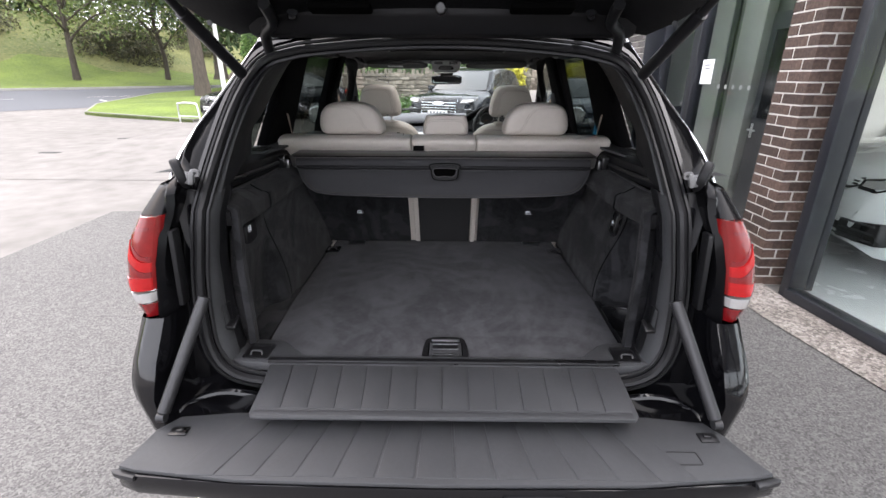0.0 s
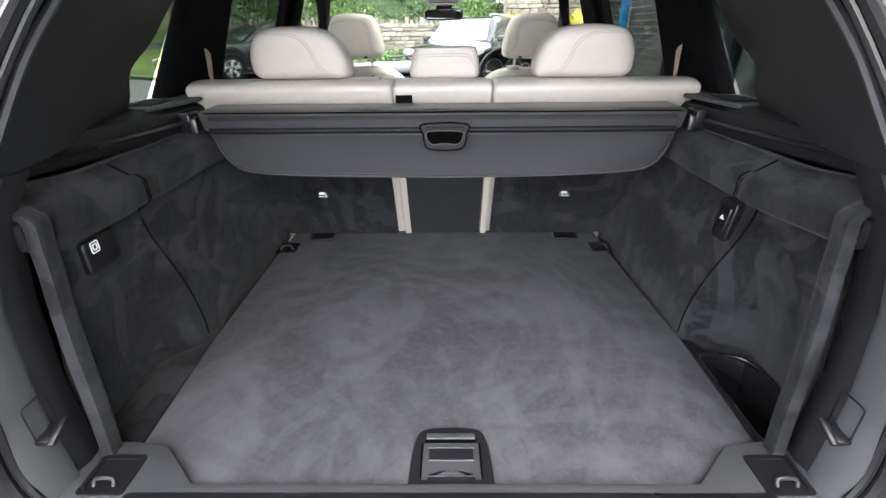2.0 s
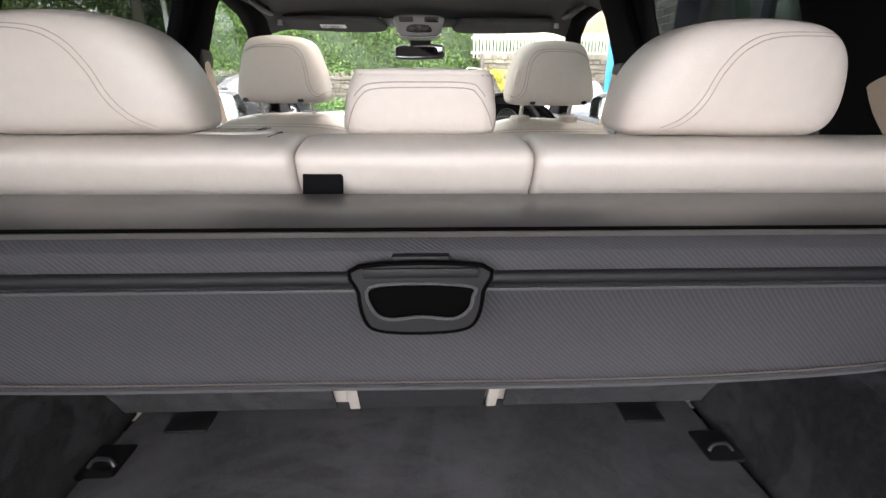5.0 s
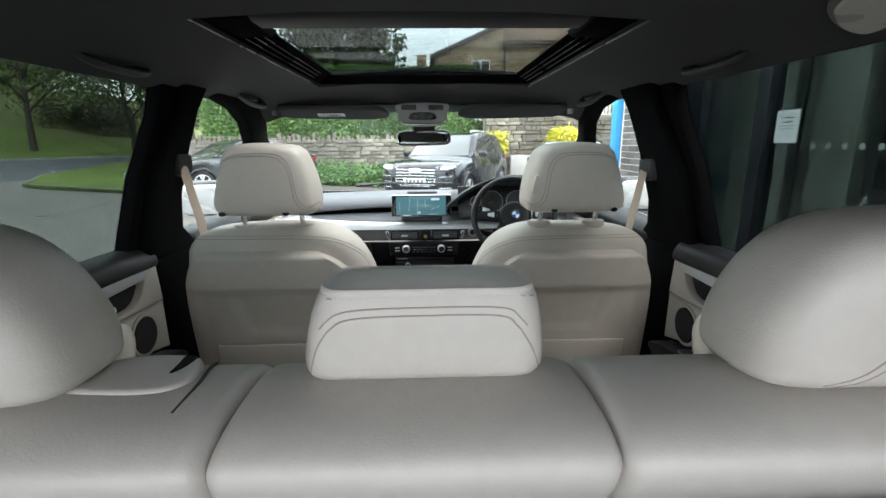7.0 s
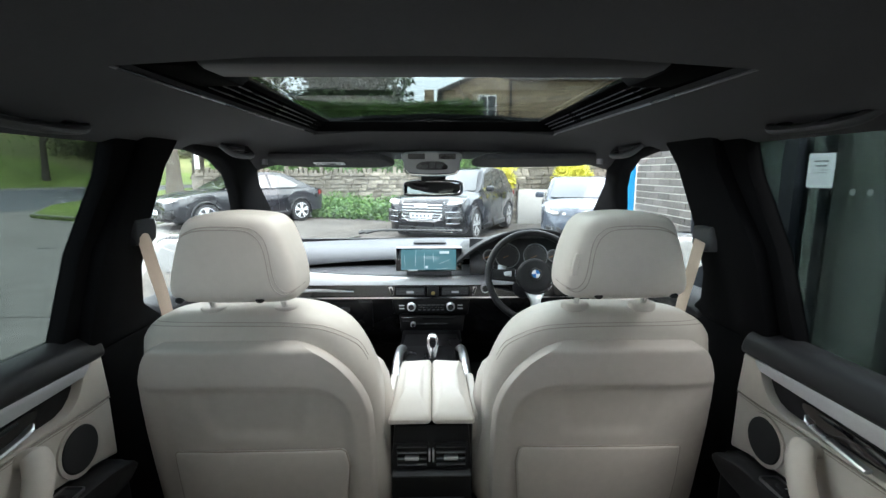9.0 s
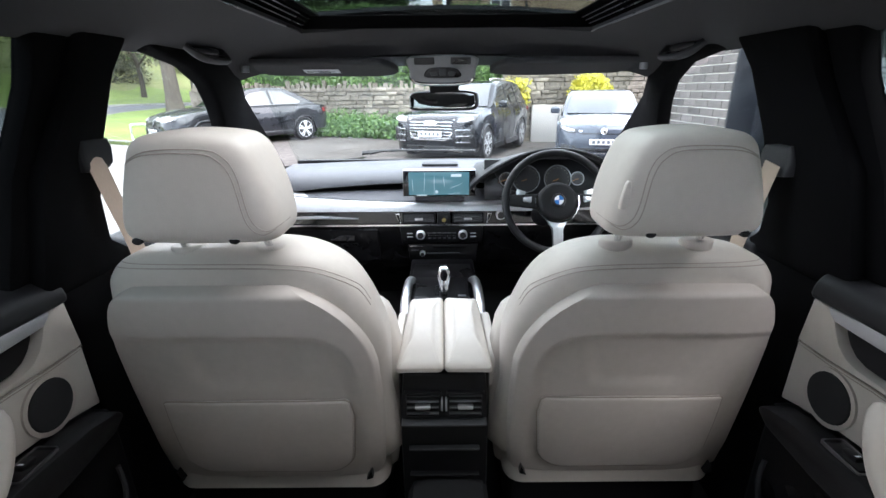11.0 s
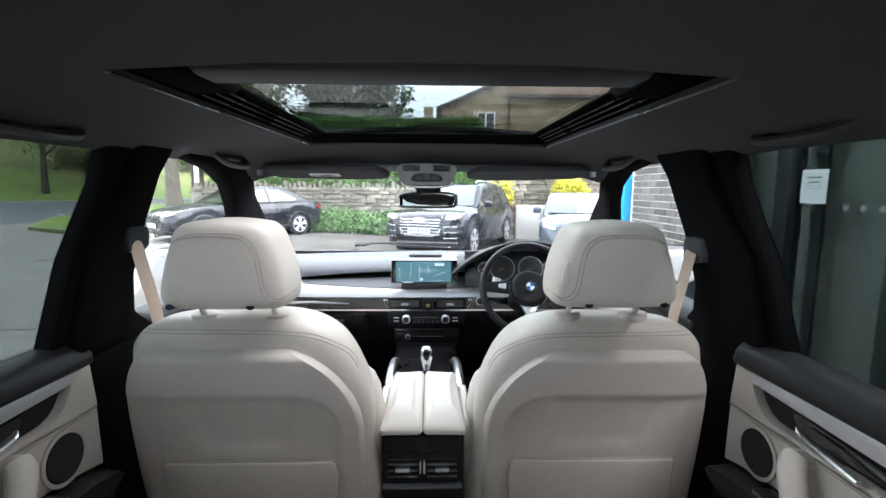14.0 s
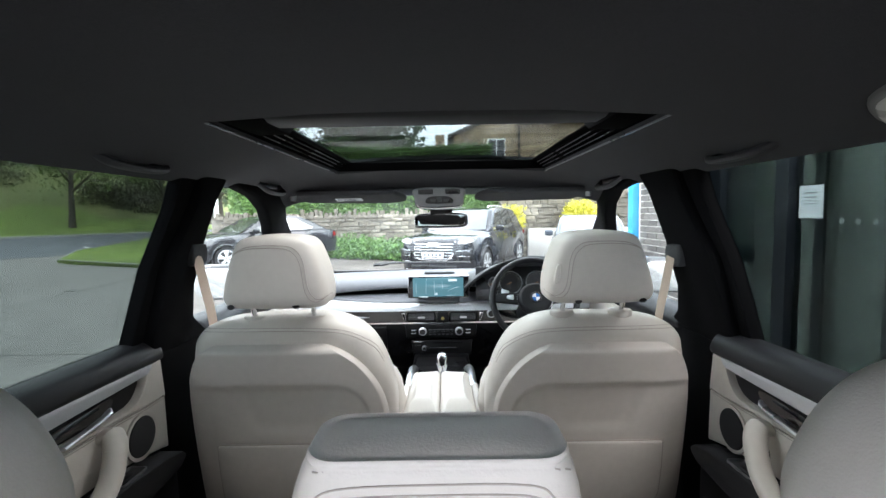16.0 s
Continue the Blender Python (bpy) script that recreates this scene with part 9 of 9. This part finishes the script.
        part("sill", box((s * (w2 - 0.03), 0, 0.27), (0.06, wb - 2.3 * wheel_r, 0.12), 0.02), PLASTIC_SMOOTH, c)
        for yy in (-0.35, 0.62):
            part("door_gap", box((s * (w2 - 0.008), yy, belt - 0.34), (0.022, 0.008, 0.44)), PLASTIC_SMOOTH, c)
        for yy in (-0.05, 0.95):
            if kind != "coupe" or yy < 0.5:
                part("door_handle", box((s * (w2 - 0.006), yy, belt - 0.14), (0.03, 0.17, 0.028), 0.008), paint, c)
        if rails:
            part("roof_rail", tube(curve([(s * w2 * 0.70, -0.55, height - 0.02), (s * w2 * 0.71, -0.4, height + 0.03), (s * w2 * 0.71, 1.3, height + 0.02), (s * w2 * 0.70, 1.5, height - 0.04)], 4), 0.016, 6), CHROME, c)

    def glass_sheet(a, b, wa, wb_, dy, dz):
        return sheet(lambda u, v: Vector((lerp(-1, 1, u) * lerp(wa, wb_, v), lerp(a[0], b[0], v) + dy + 0.05 * (2 * u - 1) ** 2 * (1 if b[0] > a[0] else -1), lerp(a[1], b[1], v) + dz + 0.02 * math.sin(math.pi * v))), 12, 6, 0.008, (0, 0.3 if dy < 0 else -0.3, -0.5))
    part("windscreen", glass_sheet(screen[0], screen[1], w2 * 0.80, w2 * 0.66, -0.02, 0.02), CAR_GLASS, c, "windscreen reflecting the sky")
    part("rear_window", glass_sheet(rear_screen[0], rear_screen[1], w2 * 0.72, w2 * 0.60, 0.02, 0.02), CAR_GLASS, c)
    # face

    def faced(bm):
        return bent(bm, lambda co: Vector((co.x, co.y + front(co.z) + 0.10 * (co.x / w2) ** 2, co.z)))
    g = part("grille", faced(prism(nose["grille"], 'y', ny - 0.02, ny + 0.10, 0.012)), PLASTIC_SMOOTH, c, "dark radiator grille")
    gx = [p[0] for p in nose["grille"]]
    gz = [p[1] for p in nose["grille"]]
    for k in range(nose["bars"]):
        z = lerp(min(gz) + 0.035, max(gz) - 0.03, k / max(1, nose["bars"] - 1))
        part("grille_bar", faced(box((0, ny - 0.024, z), ((max(gx) - min(gx)) * 0.93, 0.012, nose.get("bar", 0.014)), 0.003)), nose["bar_mat"], g)
    part("grille_frame", faced(tube([Vector((x, ny - 0.02, z)) for x, z in nose["grille"]], 0.012, 6, True, up=(0, 1, 0))), CHROME if kind == "suv" else PLASTIC_SMOOTH, g)
    if "split" in nose:
        part("grille_split", faced(box((0, ny - 0.03, nose["split"]), (0.07, 0.03, 0.17), 0.01)), paint, g)
    part("badge", faced(puff(oval(nose["badge"][0], nose["badge"][1], 20, (0, nose["badge"][2])), 'y', ny - 0.04, ny - 0.02, 0.006, seg=2, ring=2)), CHROME, c)
    pl = part("number_plate", box((0, ny - 0.035, nose["plate"]), (0.52, 0.012, 0.11), 0.004), PLATE, c, "white number plate")
    for k in range(5):
        part("plate_bar", box((-0.18 + 0.09 * k, ny - 0.043, nose["plate"]), (0.055, 0.004, 0.06)), INK, pl)
    for s in (-1, 1):
        def bendx(bm, s=s):
            return bent(bm, lambda co: Vector((s * co.x, co.y + front(co.z) * 0.85 - 0.035 + 0.42 * max(0, co.x - w2 * 0.45) ** 1.35, co.z)))
        h = part("headlight", bendx(prism(nose["lamp"], 'y', ny - 0.005, ny + 0.12, 0.012)), GLOSS_BLACK, c, "clear headlight")
        lc = nose["lamp"]
        cx, cz = sum(p[0] for p in lc) / len(lc), sum(p[1] for p in lc) / len(lc)
        part("lamp_strip", bendx(prism([(lerp(cx, x, 0.8), lerp(cz, z, 0.55)) for x, z in lc], 'y', ny - 0.012, ny + 0.10, 0.004)), CLEAR_LENS, h)
        v = part("side_intake", bendx(prism(nose["intake"], 'y', ny - 0.005, ny + 0.12, 0.012)), PLASTIC_SMOOTH, c)
        iz = [p[1] for p in nose["intake"]]
        ix = [p[0] for p in nose["intake"]]
        for k in range(3):
            z = lerp(min(iz) + 0.03, max(iz) - 0.03, k / 2)
            part("intake_bar", bendx(box(((min(ix) + max(ix)) / 2, ny - 0.006, z), ((max(ix) - min(ix)) * 0.86, 0.02, 0.014), 0.004)), nose["bar_mat"] if kind == "suv" else PLASTIC_GREY, v)
        part("tail_lamp", bent(box((s * w2 * 0.84, length / 2 - 0.12, belt - 0.12), (w2 * 0.36, 0.24, 0.13), 0.03), plan), RED_LENS, c)
    part("lower_grille", faced(box((0, ny - 0.0, nose["low"]), (width * 0.60, 0.06, 0.09), 0.02)), PLASTIC_SMOOTH, c)
    part("splitter", faced(box((0, ny + 0.02, nose["low"] - 0.075), (width * 0.74, 0.08, 0.025), 0.01)), nose["lip"], c)
    part("bonnet_line", tube([(-w2 * 0.62, screen[0][0] - 0.03, belt + 0.005), (-w2 * 0.58, ny + 0.25, max(gz) + 0.075)], 0.005, 4), PLASTIC_SMOOTH, c)
    c.matrix_world = pose(*at, 0, 0, heading) @ Matrix.Scale(0.92 if kind == "coupe" else 1.0, 4)
    return c


# dark sports utility car, nose towards the viewer
suv_low = [(-2.33, 0.30), (-2.34, 0.55), (-2.32, 0.78), (-2.22, 0.93), (-1.85, 1.02), (-1.30, 1.07), (-1.0, 1.10), (0.5, 1.12), (1.9, 1.13), (2.22, 1.10), (2.30, 0.85), (2.30, 0.45), (2.20, 0.28), (0, 0.22), (-2.20, 0.24)]
suv_up = [(-1.12, 1.02), (-0.98, 1.10), (-0.45, 1.50), (-0.28, 1.60), (0.2, 1.655), (0.9, 1.655), (1.55, 1.60), (1.75, 1.54), (2.12, 1.14), (2.1, 1.02), (0.5, 1.0)]
suv_win = [[(-0.72, 1.13), (-0.30, 1.50), (0.13, 1.57), (0.13, 1.13)], [(0.19, 1.13), (0.19, 1.575), (0.85, 1.575), (1.05, 1.13)], [(1.12, 1.13), (0.93, 1.56), (1.30, 1.53), (1.62, 1.16)]]
suv_nose = dict(grille=[(-0.50, 0.90), (-0.44, 0.945), (0.44, 0.945), (0.50, 0.90), (0.46, 0.62), (0.34, 0.50), (-0.34, 0.50), (-0.46, 0.62)], bars=7, bar_mat=CHROME, badge=(0.30, 0.085, 0.84), plate=0.62,
                lamp=[(0.54, 0.83), (0.57, 0.95), (0.88, 0.98), (0.90, 0.90), (0.70, 0.82)], intake=[(0.56, 0.44), (0.54, 0.70), (0.86, 0.74), (0.86, 0.46)], low=0.36, lip=CHROME)
parked_car("dark grey sports utility car with large chrome-barred grille, parked facing", (0.69, 12.95, 0.05), -24, BLACK_PAINT, suv_low, suv_up, 1.08, 4.66, 1.89, 1.66, 2.82, 0.36, suv_nose, suv_win, ((-1.02, 1.10), (-0.42, 1.55)), ((2.08, 1.15), (1.70, 1.55)), True, "suv")
# dark coupe by the verge
cp_low = [(-2.2, 0.28), (-2.22, 0.50), (-2.18, 0.66), (-2.0, 0.78), (-1.5, 0.90), (-0.95, 0.95), (0, 0.96), (1.2, 0.98), (1.95, 0.98), (2.2, 0.92), (2.22, 0.6), (2.15, 0.32), (0, 0.18), (-2.05, 0.20)]
cp_up = [(-1.0, 0.88), (-0.85, 0.95), (-0.25, 1.30), (0.1, 1.395), (0.6, 1.41), (1.0, 1.36), (1.75, 1.02), (1.8, 0.9), (0.3, 0.86)]
cp_win = [[(-0.62, 0.98), (-0.10, 1.28), (0.35, 1.34), (0.42, 0.98)], [(0.48, 0.98), (0.42, 1.34), (0.8, 1.32), (1.32, 1.06), (1.25, 1.0)]]
cp_nose = dict(grille=[(-0.42, 0.66), (-0.36, 0.72), (0.36, 0.72), (0.42, 0.66), (0.36, 0.54), (-0.36, 0.54)], bars=2, bar_mat=PLASTIC_SMOOTH, split=0.63, badge=(0.08, 0.08, 0.78), plate=0.44,
               lamp=[(0.46, 0.66), (0.48, 0.74), (0.78, 0.78), (0.80, 0.70), (0.62, 0.64)], intake=[(0.50, 0.30), (0.50, 0.46), (0.78, 0.50), (0.78, 0.30)], low=0.30, lip=PLASTIC_SMOOTH)
parked_car("dark grey two-door coupe with alloy wheels parked by the verge", (-4.98, 13.1, 0.29), -41, GREY_PAINT, cp_low, cp_up, 0.94, 4.44, 1.77, 1.41, 2.69, 0.32, cp_nose, cp_win, ((-0.90, 0.96), (-0.22, 1.32)), ((1.72, 1.04), (1.0, 1.36)), False, "coupe")
# dark hatchback
hb_low = [(-2.1, 0.28), (-2.12, 0.52), (-2.08, 0.70), (-1.95, 0.82), (-1.45, 0.94), (-1.0, 0.98), (0, 1.0), (1.4, 1.02), (1.95, 1.02), (2.1, 0.85), (2.1, 0.40), (2.0, 0.26), (0, 0.18), (-1.98, 0.20)]
hb_up = [(-1.1, 0.90), (-0.95, 0.98), (-0.35, 1.36), (0, 1.45), (0.6, 1.475), (1.3, 1.44), (1.6, 1.38), (1.95, 1.02), (1.9, 0.9), (0.3, 0.88)]
hb_win = [[(-0.72, 1.01), (-0.22, 1.34), (0.15, 1.40), (0.15, 1.01)], [(0.21, 1.01), (0.21, 1.41), (0.8, 1.40), (1.0, 1.03)], [(1.08, 1.04), (0.9, 1.39), (1.2, 1.36), (1.4, 1.08)]]
hb_nose = dict(grille=[(-0.50, 0.715), (-0.48, 0.765), (0.48, 0.765), (0.50, 0.715), (0.40, 0.68), (-0.40, 0.68)], bars=2, bar_mat=CHROME, badge=(0.12, 0.12, 0.725), plate=0.53,
               lamp=[(0.52, 0.69), (0.52, 0.77), (0.80, 0.84), (0.84, 0.78), (0.66, 0.68)], intake=[(0.50, 0.30), (0.50, 0.44), (0.80, 0.48), (0.80, 0.30)], low=0.38, lip=CHROME)
parked_car("blue-grey metallic hatchback with white number plate, parked facing", (3.60, 12.3, 0.012), -14, NAVY_PAINT, hb_low, hb_up, 0.98, 4.25, 1.80, 1.47, 2.63, 0.32, hb_nose, hb_win, ((-1.0, 0.99), (-0.32, 1.38)), ((1.92, 1.04), (1.58, 1.38)), False, "hatch")
# white hatchback inside the showroom
parked_car("white hatchback on display inside the showroom", (5.38, 2.80, 0.03), -100, WHITE_PAINT, hb_low, hb_up, 0.98, 4.25, 1.80, 1.47, 2.63, 0.32, hb_nose, hb_win, ((-1.0, 0.99), (-0.32, 1.38)), ((1.92, 1.04), (1.58, 1.38)), False, "hatch")


# ---- bricks and stones, piece by piece ----
def brick_mesh(w, h, d, name, material, seed):
    rng = random.Random(seed)
    bm = box((0, 0, 0), (w, d, h), 0.004, None, 1)
    for v in bm.verts:
        v.co += Vector((rng.uniform(-1, 1), rng.uniform(-1, 1), rng.uniform(-1, 1))) * 0.0012
    me = bpy.data.meshes.new(name)
    bm.to_mesh(me)
    bm.free()
    me.materials.append(material)
    return me


rngw = random.Random(3)
FULL = [brick_mesh(0.215, 0.065, 0.10, "brick", BRICK, i) for i in range(3)]
HALF = [brick_mesh(0.1025, 0.065, 0.10, "brick", BRICK, 10 + i) for i in range(2)]
FULL_G = [brick_mesh(0.215, 0.065, 0.10, "brick", BRICK_GREY, 20 + i) for i in range(3)]
HALF_G = [brick_mesh(0.1025, 0.065, 0.10, "brick", BRICK_GREY, 30 + i) for i in range(2)]


def lay(me, x, y, z, rz):
    o = new("brick", me)
    o.parent = wall_e
    o.matrix_world = pose(x, y, z, 0, 0, rz)


for r in range(44):
    z = 0.04 + 0.075 * r
    # pier face towards the car: one and a half bricks wide
    a, b = (HALF[r % 2], FULL[r % 3]) if r % 2 else (FULL[r % 3], HALF[r % 2])
    wa = 0.1025 if r % 2 else 0.215
    lay(a, 2.437 + 0.045, 2.393 + wa / 2, z, 90)
    lay(FULL[(r + 1) % 3], 2.545 + (0.1075 if r % 2 else 0.06), 2.438, z, 0)
    lay(b, 2.437 + 0.045, 2.393 + wa + 0.010 + (0.3175 - wa) / 2, z, 90)
for r in range(36):
    z = 0.04 + 0.075 * r
    y = 5.36 + (0.0 if r % 2 else 0.1125)
    if r % 2 == 0:
        lay(HALF_G[r % 2], 2.455 + 0.045, 5.36 + 0.051, z, 90)
    while y + 0.215 <= 6.66:
        lay(FULL_G[rngw.randrange(3)], 2.455 + 0.045, y + 0.1075, z, 90)
        y += 0.225
    if y + 0.1025 <= 6.66:
        lay(HALF_G[r % 2], 2.455 + 0.045, y + 0.051, z, 90)

STONES = []
for i in range(12):
    rg = random.Random(100 + i)
    w, h = (0.16, 0.24, 0.32, 0.46)[i % 4], (0.095, 0.12, 0.15)[i % 3]
    bm = box((0, 0, 0), (w - 0.014, 0.16, h - 0.014), 0.012, None, 1)
    for v in bm.verts:
        v.co += Vector((rg.uniform(-1, 1), rg.uniform(-1, 1), rg.uniform(-1, 1))) * 0.010
    me = bpy.data.meshes.new("stone")
    bm.to_mesh(me)
    bm.free()
    me.materials.append(STONE)
    STONES.append((w, h, me))
n, l = STONE.node_tree.nodes, STONE.node_tree.links
p = n["Principled BSDF"]
old = p.inputs["Base Color"].links[0].from_socket
inf, hsv, rg = n.new("ShaderNodeObjectInfo"), n.new("ShaderNodeHueSaturation"), n.new("ShaderNodeMapRange")
rg.inputs[3].default_value, rg.inputs[4].default_value = 0.62, 1.3
l.new(inf.outputs["Random"], rg.inputs[0]), l.new(rg.outputs[0], hsv.inputs["Value"])
l.new(old, hsv.inputs["Color"]), l.new(hsv.outputs[0], p.inputs["Base Color"])
far_stones = []


def set_stone(me, at, tilt=0.0, scale=(1, 1, 1), name="stone"):
    """A stone of its own in the stretch that shows best; further ones are joined."""
    if -2.2 < at[0] < 2.9:
        o = new(name, me)
        o.parent = wall_n
        o.location, o.rotation_euler, o.scale = at, (0, tilt, 0), scale
    else:
        bm = bmesh.new()
        bm.from_mesh(me)
        far_stones.append(moved(bm, Matrix.Translation(at) @ Matrix.Rotation(tilt, 4, 'Y') @ Matrix.Diagonal((*scale, 1))))


z = 0.0
for r in range(13):
    hh = (0.12, 0.095, 0.15)[(r * 2) % 3]
    row = [s for s in STONES if abs(s[1] - hh) < 0.001]
    x = -7.3 + 0.14 * (r % 3)
    while x < 7.2:
        w, h, me = rngw.choice(row)
        set_stone(me, (x + w / 2, WALL_Y + 0.06 + rngw.uniform(-0.03, 0.02), z + h / 2 + rngw.uniform(-0.008, 0.008)), radians(rngw.uniform(-2.5, 2.5)))
        x += w
    z += hh
x = -7.3
while x < 1.75:
    set_stone(STONES[rngw.randrange(12)][2], (x + 0.1, WALL_Y + 0.10, 1.585 + rngw.uniform(-0.03, 0.03)), radians(90 + rngw.uniform(-12, 12)), (0.75, 1.1, 1.0), "coping_stone")
    x += 0.15
for r in range(5):
    x = 1.85
    row = [s for s in STONES if abs(s[1] - (0.15, 0.12)[r % 2]) < 0.001]
    while x < 7.6:
        w, h, me = rngw.choice(row)
        set_stone(me, (x + w / 2, WALL_Y + 0.28 + rngw.uniform(-0.03, 0.02), 1.62 + 0.135 * r), radians(rngw.uniform(-2.5, 2.5)))
        x += w
tagged(part("stone_courses", merged(*far_stones), STONE, wall_n, "", 0), kind="stuff")
